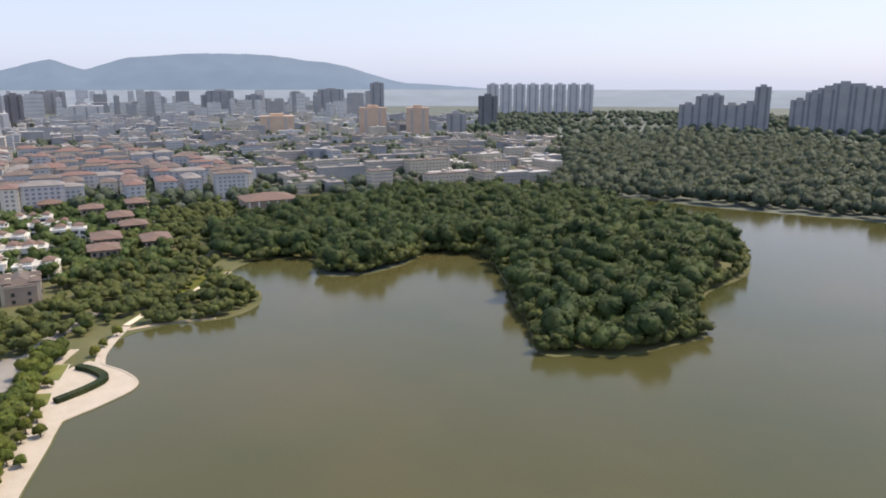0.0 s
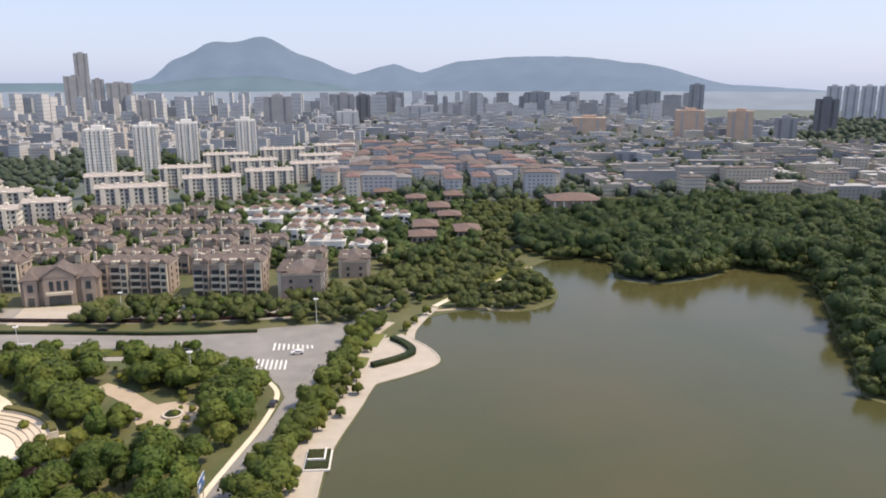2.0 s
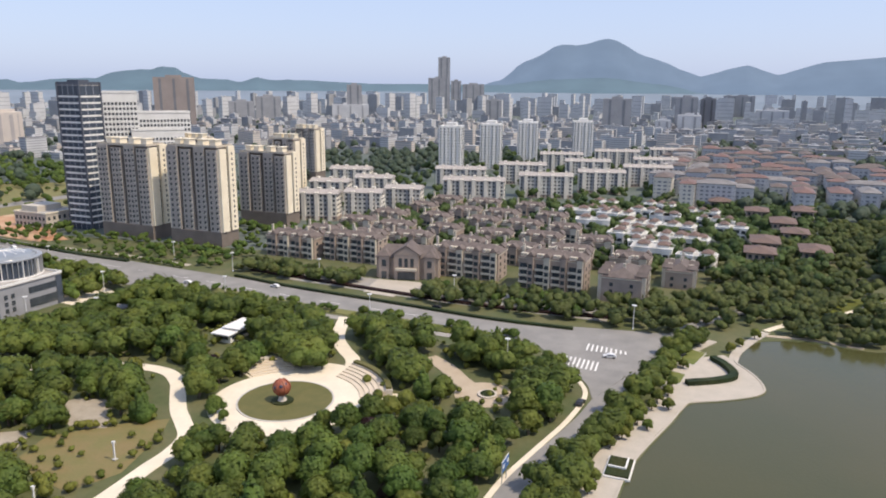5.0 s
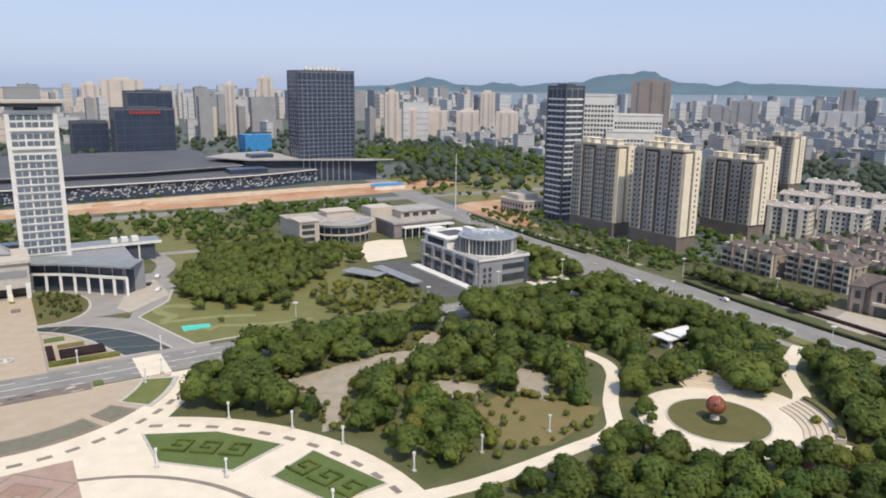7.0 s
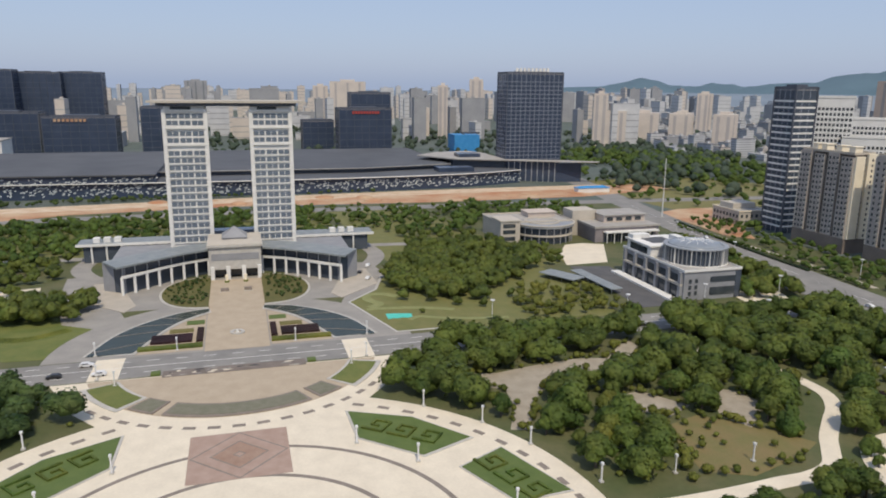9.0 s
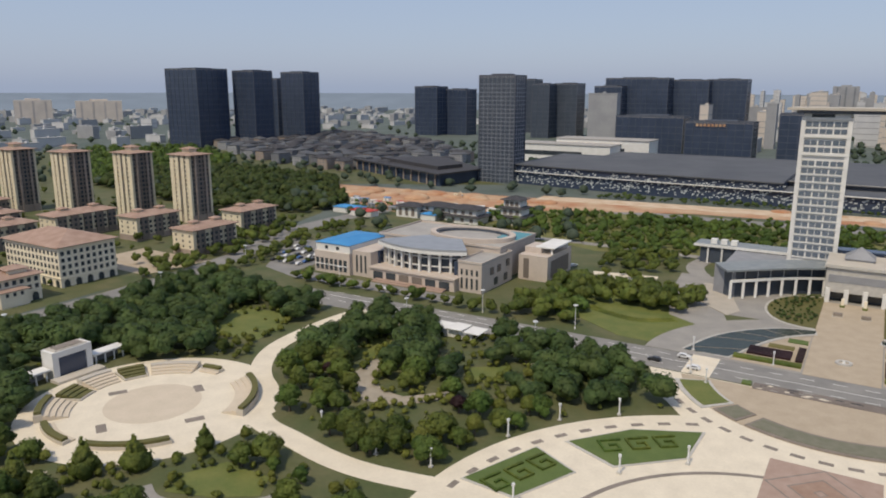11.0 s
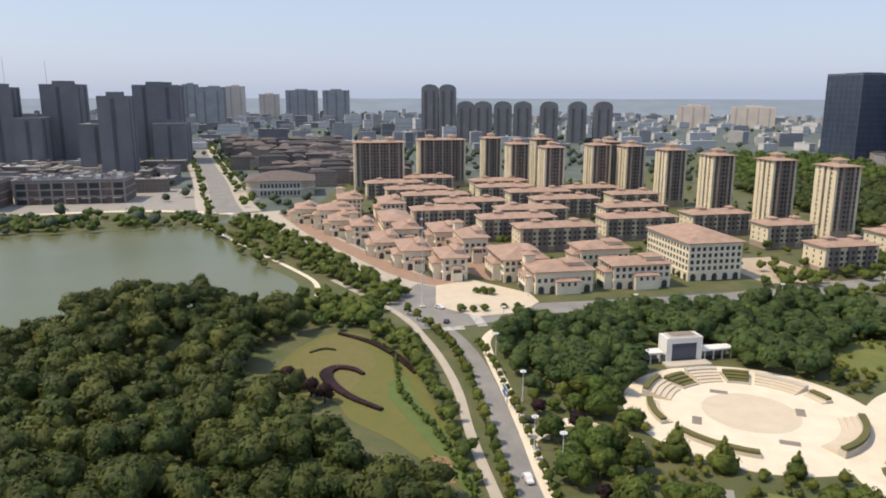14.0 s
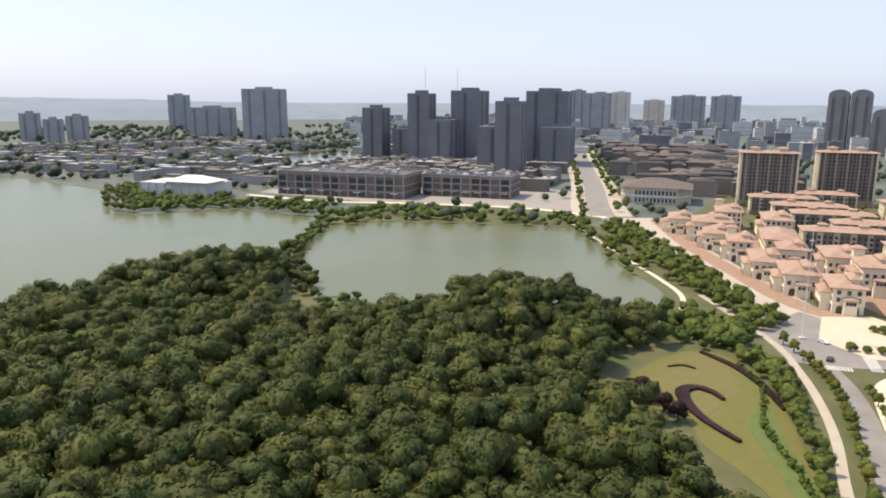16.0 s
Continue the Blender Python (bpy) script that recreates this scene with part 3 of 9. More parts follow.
            h.ribbon([(ox + ux * p - uy * q, oy + uy * p + ux * q) for p, q in key], 0.8, 0.4, 1.0)
            part("key_hedge", h, M["leaf"], o)

# forecourt with lawns, pools and drives
fore = Build()
fore.prism([(-11, 76), (11, 76), (11.5, 171), (-11.5, 171)], 0.0, 0.2)
place("forecourt", fore, M["tan"], "weathered tan stone forecourt leading to the town hall")
drive = Build()
drive.ring(0, 76, 0.0, 62, -0.5, 0.14, 0, 180, 60)
drive.prism([(36, 100), (64, 118), (72, 150), (66, 190), (48, 190), (48, 140)], -0.4, 0.145)
drive.prism([(-36, 100), (-64, 118), (-72, 150), (-76, 190), (-48, 190), (-48, 140)], -0.4, 0.145)
drive.prism([(-66, 130), (66, 130), (58, 176), (-58, 176)], -0.4, 0.15)
place("drive", drive, M["drive"], "grey paved drives round the forecourt")
for s in (1, -1):
    oval = [(s * (11.3 + 20 * math.sin(radians(a)) ** 0.8), 152 - 24 * math.cos(radians(a))) for a in range(0, 181, 12)]
    bed("oval_bed", "half-oval bed of grass and dark shrubs in a stone kerb", (Build().prism([(s * 11.3 + (x - s * 11.3) * 1.05, 152 + (y - 152) * 1.05) for x, y in oval], 0, 0.35), Build().prism(oval, 0, 0.5)), None, M["olive"], M["kerb"])
    outer = spline([(10.8, 125.4), (22.2, 121.7), (34.1, 111.6), (42.9, 98.4), (49.0, 79.6)], 4)
    inner = spline([(34.4, 79.6), (26.6, 101.3), (19.4, 113.4), (10.8, 121.4)], 4)
    basin = thing("pool", 0, 0, 0, label="dark curved reflecting pool in a stone rim", category="pool")
    part("rim", Build().prism([(s * x, y) for x, y in [(outer[0][0], outer[0][1] + 1), *[(x + 0.9, y + 0.6) for x, y in outer[1:]], (34.0, 78.6), *[(x - 0.8, y - 0.7) for x, y in inner]]], 0, 0.3), M["kerb"], basin)
    part("water", Build().prism([(s * x, y) for x, y in outer + inner], 0, 0.36), M["poolwater"], basin)
    for k in range(1, 6):
        (ax, ay), (bx, by) = outer[3 * k], inner[-1 - 2 * k]
        part("divider", Build().ribbon([(s * ax, ay), (s * bx, by)], 0.35, 0, 0.42), M["slab"], basin)
    terr = [(s * x, y) for x, y in [(11.6, 78), (33.6, 78)] + [(x - 1.4, y - 0.8) for x, y in inner[:-1]] + [(11.6, 119)]]
    place("terrace", Build().prism(terr, 0, 0.22), M["tan"], "tan stone terrace beside the forecourt")
    for x0, x1, y0, y1, m, lab in ((15.6, 29.5, 86.5, 94.5, "plum", "clipped bed of dark plum shrubs"), (11.8, 33, 80.3, 83.6, "leaf2", "low yellow-green clipped hedge"), (11.9, 14.2, 86, 100.5, "plum", "clipped bed of dark plum shrubs"), (15.6, 24, 97.5, 101.5, "drylawn", "strip of yellowed lawn on the terrace"), (12, 18.5, 106, 110.5, "parterre", "small clipped lawn on the terrace")):
        place("shrub_bed", Build().box(min(s * x0, s * x1), y0, 0.2, max(s * x0, s * x1), y1, 0.5 if "awn" in m or m == "parterre" else 1.0), M[m], lab, kind="stuff")
    traylawn = [(-47, 116), (-58, 81), (-74, 82), (-102, 100), (-116, 122), (-90, 142)] if s < 0 else [(46, 121), (57.5, 80), (139, 80), (141, 100), (122, 134), (90, 150), (68, 160), (60.5, 137)]
    place("lawn_terrace", Build().prism(traylawn, 0, 0.12 if s < 0 else 0.2), M["lawn" if s < 0 else "meadow"], "mown lawn beside the drive")
    if s < 0:
        place("lawn_curve", Build().ribbon(spline([(-60, 112), (-72, 104), (-84, 106), (-96, 112)]), 5, 0, 0.16), M["leaf2"], "pale green planted band in the lawn")
    else:
        bands = Build()
        bands.ribbon(spline([(51, 109), (58, 108.6), (68, 107.4), (77, 104.6), (86, 100.5)]), 3.2, 0, 0.3)
        bands.ribbon(spline([(52.5, 111), (57.5, 115.5), (54, 122), (54.5, 129), (61, 129.5), (67, 124.5)]), 4.2, 0, 0.296)
        bands.ribbon(spline([(65, 92), (70, 95), (77, 91.5), (90, 87.6), (104, 85.6)]), 2.6, 0, 0.292)
        place("lawn_curve", bands, M["palegrass"], "pale green planted bands winding through the lawn", kind="stuff")
        place("lawn_kerb", Build().ribbon([(75, 79.6), (57.2, 79.6), (45.6, 121), (60, 137.6), (67, 160)], 1.0, 0, 0.3), M["kerb"], "pale stone kerb round the lawn")
        tarp = Build()
        for k in range(5):
            tarp.prism([(57 + k * 2, 94.5 + (k % 2) * 0.8), (59 + k * 2, 94.5 + (k + 1) % 2 * 0.8), (59.4 + k * 2, 101 - k * 0.4), (57.4 + k * 2, 101.4 - k * 0.4)], 0.2, 0.32 + 0.05 * (k % 2))
        tagged(part("tarpaulin", tarp, M["turquoise"]), "turquoise tarpaulin spread on the lawn", "tarpaulin")
    island = [(s * 40, 137), (s * 43.5, 128.5), (s * 63, 148), (s * 62, 176), (s * 52, 176)]
    place("drive_island", Build().prism(island, 0, 0.3), M["promenade"], "pale paved island beside the drive")

yard = Build()
yard.prism([(-115, 170), (-84, 176), (-80, 150), (-104, 145)], 0, 0.13)
place("paved_yard", yard, M["paving"], "pale paved yard beside the town hall garden")
lane = Build()
lane.ribbon(spline([(-70, 235), (-73, 205), (-60, 178), (-48, 160), (-44, 130)]), 9, -0.3, 0.148)
lane.ribbon(spline([(70, 235), (73, 205), (62, 178), (50, 160), (44, 130)]), 9, -0.3, 0.148)
lane.ribbon([(-240, 228), (-150, 232), (-72, 230), (72, 230), (140, 224)], 7, -0.3, 0.14)
place("service_lane", lane, M["drive"], "grey service lane behind the gardens")

# ---- park paths, clearings, lawns ----
PATH_E = spline([(74, -45), (88, -47), (100, -47.3), (112, -46.8), (122, -46), (131, -45.6), (139, -43), (145, -36.5), (150, -30.5), (158, -23), (166, -15.5), (171, -6), (170, 8), (164, 24), (152, 42), (148, 57)])
PATH_W = spline([(-74, -42), (-92, -45.5), (-106, -45.5), (-122, -42.5), (-134, -40), (-143, -33), (-152, -22), (-163, -12), (-171, 0), (-175, 14), (-176, 38), (-173, 58)])
paths = Build()
paths.ribbon(PATH_E, 4.6, -0.3, 0.13)
paths.ribbon(PATH_W, 7.0, -0.3, 0.13)
paths.ribbon(spline([(139, -44), (143, -50), (149, -58), (156, -68)]), 5, -0.3, 0.134)
NE_PATH = spline([(190, -63), (203, -57), (211, -49), (222, -40), (243, -31)])
paths.ribbon(NE_PATH, 5.0, -0.3, 0.137)
SW_PATH = spline([(-166, -116), (-172, -108), (-174, -101), (-168, -94), (-158, -88)])
paths.ribbon(SW_PATH, 5, -0.3, 0.136)
place("park_paths", paths, M["paving"], "pale curving park paths")
CLEAR = [
    ("dry_clearing", "dry", [(114, -13), (124, -10), (135, -19), (145, -32), (137, -36.5), (118, -42), (107, -37), (109, -24)]),
    ("gravel_clearing", "gravel", [(140, 5), (145, 2), (148, -8), (138, -18), (134, -20.5), (130, -12)]),
    ("gravel_clearing", "gravel", [(-127, -11), (-135, 2), (-136.5, 15), (-131.5, 14.5), (-128, 2), (-119, -5), (-111, -5.5), (-101, 5), (-98, 1), (-108, -11), (-119, -14)]),
    ("gravel_clearing", "gravel", [(107, -1), (109, 7), (117, 9), (126, -4), (116, -9)]),
    ("gravel_clearing", "gravel", [(70, -5), (75, -6), (84, 11), (93, 22), (104, 29), (113, 26), (123, 30), (137, 41), (137, 50), (131, 46), (121, 36), (110, 38), (94, 36), (80, 33), (66, 36), (69, 26), (78, 20), (76, 8)]),
    ("grass_clearing", "lawn", [(-105, 25), (-95, 33), (-90, 20), (-99, 13)]),
    ("gravel_clearing", "gravel", [(-94, 42), (-85, 43), (-81, 33), (-87, 32)]),
    ("grass_clearing", "lawn", [(-212, 12), (-220, 33), (-196, 38), (-186, 22), (-184, 6), (-200, 4)]),
    ("grass_clearing", "lawn", [(-128, -77), (-117, -73), (-108, -67), (-112, -60), (-126, -60), (-131, -70)]),
    ("grass_clearing", "lawn", [(-138, 16), (-143, 8), (-149, 32), (-139, 33)]),
]
CLEAR_Z = 0.06
for name, m, pts in CLEAR:
    CLEAR_Z += 0.006
    place(name, Build().prism(pts, 0, CLEAR_Z), M[m], {"dry": "dry yellowed grass clearing", "gravel": "tan gravel clearing with a path", "lawn": "sunlit grass clearing"}[m])

LAWN = spline([(-209, -181), (-224, -184), (-247, -177), (-264, -162), (-254, -147), (-227, -139), (-203, -137), (-175, -135), (-148, -136), (-154, -142), (-172, -151), (-186, -161), (-201, -166), (-209, -181)], 3)
place("great_lawn", Build().prism(LAWN[:-1], 0, 0.1), M["sunlawn"], "sunlit rolling lawn between wood and avenue")
place("dry_lawn", Build().prism([(-214, -181), (-246, -175), (-262, -162), (-250, -152), (-228, -150), (-206, -160)], 0, 0.13), M["drylawn"], "yellowed sunlit grass of the lawn")

GREY_LANE = spline([(-134, -78), (-127, -80.5), (-116, -77.5), (-108, -71), (-102, -62)])
place("grey_lane", Build().ribbon(GREY_LANE, 3.6, -0.3, 0.11), M["drive"], "grey paved lane in the park")
LITTLE_PATH = spline([(216, -79), (210, -88), (202, -96), (196, -103)])
CX, CY = -170.5, -47.5

for name, pts in (("north_lawn", [(70, 78), (150, 78), (150, 160), (178, 170), (150, 212), (126, 345), (64, 345), (78, 160)]), ("north_lawn_west", [(-60, 240), (60, 240), (60, 352), (-130, 350), (-240, 318), (-236, 265), (-130, 215)])):
    place(name, Build().prism(pts, 0, 0.07), M["meadow"], "rough sunlit lawn between loose trees")
place("north_fields", Build().prism([(-300, 60), (-345, 230), (-445, 364), (-300, 446), (-420, 500), (-900, 660), (-1010, 400), (-760, 190)], -0.4, 0.02), M["soil"], "green ground between the wood and the villas")
place("mall_forecourt", Build().prism([(-560, -222), (-586, -300), (-576, -440), (-600, -560), (-700, -570), (-720, -290), (-690, -205)], -0.4, 0.03), M["drive"], "grey paved ground before the malls")
place("shore_walk", Build().ribbon(spline([(-560, -226), (-586, -300), (-578, -400), (-566, -470), (-580, -560)]), 7, -0.3, 0.12), M["paving"], "pale walk along the lake before the malls")

place("avenue_footway", Build().ribbon(spline([(285, 84), (287.5, 110), (289, 140), (288.5, 170), (287, 205)]), 3, -0.3, 0.14), M["promenade"], "pale footway beside the north avenue")
place("annex_earth", Build().prism([(300, 290), (322, 300), (352, 300), (340, 258), (322, 226), (306, 192), (294, 204)], -0.3, 0.1), M["earth"], "bare orange earth beside the low annex")
place("dry_field", Build().prism([(318, 300), (440, 280), (500, 400), (440, 480), (330, 470), (306, 400)], -0.4, 0.06), M["drymeadow"], "open yellowed field beside the north avenue")

# ---- low hills under the woods, and the far hills ----
def hill(x, y):
    bumps = ((-262, -236, 12.5, 42, 26), (-268, -368, 11.0, 40, 28), (-215, -400, 5.0, 48, 36), (-180, -335, 4.0, 50, 60), (-150, -260, 3.5, 60, 80), (290, -430, 8.0, 80, 80))
    return sum(h * math.exp(-((x - a) ** 2 / u ** 2 + (y - b) ** 2 / v ** 2)) for a, b, h, u, v in bumps)


def mound(name, x0, x1, y0, y1, step, material, label, edge):
    b = Build()
    nx, ny = int((x1 - x0) / step) + 1, int((y1 - y0) / step) + 1
    vs = [(x0 + i * step, y0 + j * step, hill(x0 + i * step, y0 + j * step) - 0.45 if inside(x0 + i * step, y0 + j * step, edge) else -1.2) for j in range(ny) for i in range(nx)]
    fs = [(j * nx + i, j * nx + i + 1, (j + 1) * nx + i + 1, (j + 1) * nx + i) for j in range(ny - 1) for i in range(nx - 1)]
    place(name, b.add(vs, fs), material, label, smooth=True)


WOOD_SW = [(-138, -142), (-152, -154), (-172, -164), (-186, -173), (-203, -180), (-214, -194), (-232, -194), (-250, -189), (-267, -170), (-285, -180), (-297, -197), (-304, -215), (-284, -240), (-268, -268), (-246, -294), (-238, -312), (-250, -332), (-292, -350), (-318, -365), (-298, -402), (-266, -420), (-238, -414), (-205, -424), (-110, -420), (-60, -330), (-60, -200), (-90, -150)]
WOOD_PEN = [(195, -312), (188, -325), (182, -334), (182, -357), (186, -370), (203, -386), (226, -418), (237, -454), (257, -480), (293, -508), (334, -511), (386, -520), (452, -545), (520, -500), (540, -420), (520, -330), (450, -250), (400, -236), (376, -252), (376, -270), (360, -286), (332, -279), (324, -293), (334, -321), (351, -343), (330, -371), (286, -356), (245, -337), (221, -327)]
mound("wooded_rise_west", -325, -40, -450, -130, 5, M["soil"], "low rise of dark soil under the wood", WOOD_SW)
mound("wooded_rise_east", 180, 420, -530, -300, 5, M["soil"], "low rise of dark soil under the wood", WOOD_PEN)


def range_of_hills(name, dist, profile, material, label, rough=0.05):
    """A far ridge: the profile names its height in degrees over the eye's level, by bearing."""
    b, top = Build(), []
    for (ya, ea), (yb, eb) in zip(profile, profile[1:]):
        for k in range(8):
            t = k / 8
            s = t * t * (3 - 2 * t) * 0.5 + t * 0.5
            yaw = ya + (yb - ya) * t
            e = ea + (eb - ea) * s + rough * (noise.noise((yaw * 1.3, dist * 0.01, 0)) + 0.5 * noise.noise((yaw * 3.7, dist * 0.01, 5)))
            top.append((yaw, EYE[2] + dist * math.tan(radians(e))))
    vs, fs = [], []
    for yaw, z in top:
        a = radians(yaw)
        for r, zz in ((0.9, -1.0), (0.95, z * 0.5), (1.0, z), (1.02, -1.0)):
            vs.append((EYE[0] - math.sin(a) * dist * r, EYE[1] + math.cos(a) * dist * r, zz))
    for i in range(len(top) - 1):
        for k in range(3):
            fs.append((4 * i + k, 4 * i + k + 1, 4 * i + k + 5, 4 * i + k + 4))
    tagged(part(name, b.add(vs, fs), material, smooth=True), label, kind="structure")


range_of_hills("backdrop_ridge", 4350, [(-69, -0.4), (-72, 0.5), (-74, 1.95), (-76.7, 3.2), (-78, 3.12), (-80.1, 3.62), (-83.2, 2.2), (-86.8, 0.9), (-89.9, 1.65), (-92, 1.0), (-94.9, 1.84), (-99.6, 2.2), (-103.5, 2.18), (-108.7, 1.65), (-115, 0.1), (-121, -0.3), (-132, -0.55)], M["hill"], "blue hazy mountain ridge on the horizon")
range_of_hills("backdrop_foothills", 3700, [(-19, -0.7), (-24, -0.1), (-27.6, 0.0), (-29.4, 0.3), (-30.8, 0.68), (-31.8, 0.5), (-33, 0.14), (-34.6, 0.08), (-35.8, 0.32), (-37, 0.26), (-38, 0.08), (-40.4, 0.36), (-42.4, 0.4), (-43.8, 0.85), (-45.2, 1.05), (-46.2, 1.05), (-46.9, 1.28), (-47.8, 1.22), (-48.4, 0.85), (-49.6, 0.45), (-51.3, 0.42), (-52.3, 0.24), (-53.6, 0.58), (-54.6, 0.4), (-56.5, 0.42), (-62, 0.2), (-72, 0.15), (-76, 0.6), (-80, 0.75), (-84, 0.3), (-88, -0.5)], M["hill2"], "wooded hills beyond the town with haze painted on")
range_of_hills("backdrop_rise", 4300, [(96, -0.75), (112, -0.5), (119, -0.42), (125, -0.35), (133, -0.14), (140, -0.05), (150, -0.1), (170, -0.3), (200, -0.4), (225, -0.5)], M["haze"], "low rise on the horizon in glowing haze colour")
# A low solid ring, glowing pale, stands in for horizon haze.
range_of_hills("backdrop_haze", 3450, [(k * 15.0, -0.4) for k in range(26)], M["haze"], "pale glowing ridge standing in for haze along the flat horizon", 0.03)


# ---- buildings ----
def window_row(w, d, z, ww, wh, gap, material, sides="nsew", proud=0.07):
    """The windows of one storey of a block w by d, middle at (0, 0)."""
    b = Build()
    for s, ln in (("s", w), ("n", w), ("e", d), ("w", d)):
        if s not in sides:
            continue
        n = max(1, int((ln - 0.8) / gap))
        for i in range(n):
            c = (i - (n - 1) / 2) * (ln - 0.6) / n
            if s in "sn":
                y = -d / 2 if s == "s" else d / 2
                b.box(c - ww / 2, y - proud, z, c + ww / 2, y + proud, z + wh)
            else:
                x = d and (w / 2 if s == "e" else -w / 2)
                b.box(x - proud, c - ww / 2, z, x + proud, c + ww / 2, z + wh)
    return b


def flat_roof(b, w, d, h, over=0.0, rim=1.0, m=0, m2=1):
    x, y = w / 2 + over, d / 2 + over
    b.box(-x, -y, h, x, y, h + 0.3, m2)
    for q in ((-x, -y, x, -y + 0.4), (-x, y - 0.4, x, y), (-x, -y + 0.4, -x + 0.4, y - 0.4), (x - 0.4, -y + 0.4, x, y - 0.4)):
        b.box(q[0], q[1], h + 0.3, q[2], q[3], h + 0.3 + rim, m)
    return b


def storeys(o, w, d, z0, n, fh, ww, wh, gap, glass, sides="nsew", sill=0.9):
    b = Build()
    for k in range(n):
        row = window_row(w, d, z0 + k * fh + sill, ww, wh, gap, glass, sides)
        b.add(row.v, row.f)
    part("window_band", b, glass, o)["kind"] = "stuff"


CACHE = {}


def make(key, build, x, y, z=0.0, turn=0.0):
    """The first of a kind is built, the others are copies of it."""
    if key in CACHE:
        return copy_thing(CACHE[key], pose(x, y, z, 0, 0, turn))
    CACHE[key] = build(x, y)
    CACHE[key].matrix_basis = pose(x, y, z, 0, 0, turn)
    return CACHE[key]


def red_tower(w, d, h):
    def build(x, y):
        o = thing("apartment_tower", x, y, label="ochre apartment tower with dark window bays and a terracotta pagoda roof", category="apartment tower", group="terracotta estate towers")
        # Dark brown shows mostly east and west, with those sides' shade in it.
        part("wall", Build().box(-w / 2, -d / 2, 0, w / 2, d / 2, h), M["umber"], o, "dark brown walls")
        part("plinth", Build().box(-w / 2 - 0.3, -d / 2 - 0.3, 0, w / 2 + 0.3, d / 2 + 0.3, 5.5), M["brown"], o)
        n = int((h - 4) / 3)
        for sx in (-1, 1):
            for sy in (-1, 1):
                part("pilaster", Build().box(sx * (w / 2 - 1.6) - 1.8, sy * d / 2 - 0.8, 0, sx * (w / 2 - 1.6) + 1.8, sy * d / 2 + 0.8, h - 0.5), M["ochre"], o, "ochre corner wall")
        for c in (-w / 7, w / 7):
            for sy in (-1, 1):
                part("pilaster", Build().box(c - 1.5, sy * d / 2 - 1.0, 0, c + 1.5, sy * d / 2 + 0.5, h - 0.5), M["ochre"], o, "ochre wall strip")
        # East and west strips browner than the ochre fronts: side shade in colour.
        for c in (-d / 4, d / 4) if d < 30 else [(-d / 2 + d * (k + 0.5) / 5) for k in range(5)]:
            for sx in (-1, 1):
                part("pilaster", Build().box(sx * w / 2 - 0.9, c - 0.7, 0, sx * w / 2 + 0.9, c + 0.7, h - 0.5), M["brown"], o, "wall strip browned for side shade")
        storeys(o, w, d, 3.5, n, 3.0, 1.7, 1.8, 2.9, M["glass"])
        balcony = Build()
        for sy in (-1, 1):
            balcony.box(-w / 3 - 1.2, sy * d / 2 - 0.6, 0, -w / 3 + 1.6, sy * d / 2 + 0.6, 1.0).box(w / 3 - 1.6, sy * d / 2 - 0.6, 0, w / 3 + 1.2, sy * d / 2 + 0.6, 1.0)
        data = balcony.data("balcony_band", M["ochre"])
        for k in range(n):
            part("balcony_band", data, None, o, at=(0, 0, 3.3 + 3 * k))["kind"] = "stuff"
        part("roof", Build().hip(-w / 2, -d / 2, w / 2, d / 2, h, 1.6, over=2.2, ridge=min(w, d) * 0.45), M["rooftile"], o, "terracotta tiled eaves")
        for c in ([0] if d < 30 else [-d / 4, d / 4]):
            part("lantern", Build().box(-3.6, c - 3, h + 0.8, 3.6, c + 3, h + 3.4), M["ochre"], o)
            part("lantern_roof", Build().hip(-3.6, c - 3, 3.6, c + 3, h + 3.6, 1.4, over=1.2), M["rooftile"], o)
        return o
    return build


def red_slab(w, d, h):
    def build(x, y):
        o = thing("apartment_block", x, y, label="low ochre apartment block with dark glazing and a terracotta hipped roof", category="apartment block", group="terracotta estate blocks")
        part("wall", Build().box(-w / 2, -d / 2, 0, w / 2, d / 2, h), M["ochre"], o)
        part("plinth", Build().box(-w / 2 - 0.2, -d / 2 - 0.2, 0, w / 2 + 0.2, d / 2 + 0.2, 3.4), M["brown"], o)
        for k in range(int(d / 8)):
            c = -d / 2 + (k + 0.5) * d / int(d / 8)
            # Long-side bays in dark brown, which also paints in those sides' shade.
            part("bay", Build().box(-w / 2 - 0.8, c - 2.6, 1, w / 2 + 0.8, c + 2.6, h - 0.6), M["umber"], o, "glazed bay darkened for side shade")
        storeys(o, w + 1.7, d - 1, 3.4, max(2, int((h - 3.2) / 3)), 3.0, 1.6, 1.7, 3.0, M["glass"], "ew")
        storeys(o, w, d, 3.4, max(2, int((h - 3.2) / 3)), 3.0, 1.0, 1.4, 5.0, M["glass"], "sn")
        part("roof", Build().hip(-w / 2, -d / 2, w / 2, d / 2, h, 2.4, over=1.4), M["rooftile"], o)
        for c in (-d / 4, d / 4):
            part("lantern", Build().box(-2, c - 2.2, h + 1.0, 2, c + 2.2, h + 2.9).hip(-2, c - 2.2, 2, c + 2.2, h + 3.1, 1.0, 1, over=0.7), [M["ochre"], M["rooftile"]], o)
        return o
    return build


def med_house(w, d, h, tower=False, dark=False):
    def build(x, y):
        o = thing("lake_villa" if dark else "shop_house", x, y, label="brown stone villa with a broad brown tiled roof" if dark else "cream shop building with arched ground floor and terracotta roof", category="villa" if dark else "shop building", group="brown villas" if dark else "terracotta shop street")
        tile = M["browntile"] if dark else M["rooftile"]
        wall = M["brown"] if dark else M["cream"]
        part("wall", Build().box(-w / 2, -d / 2, 0, w / 2, d / 2, h), wall, o)
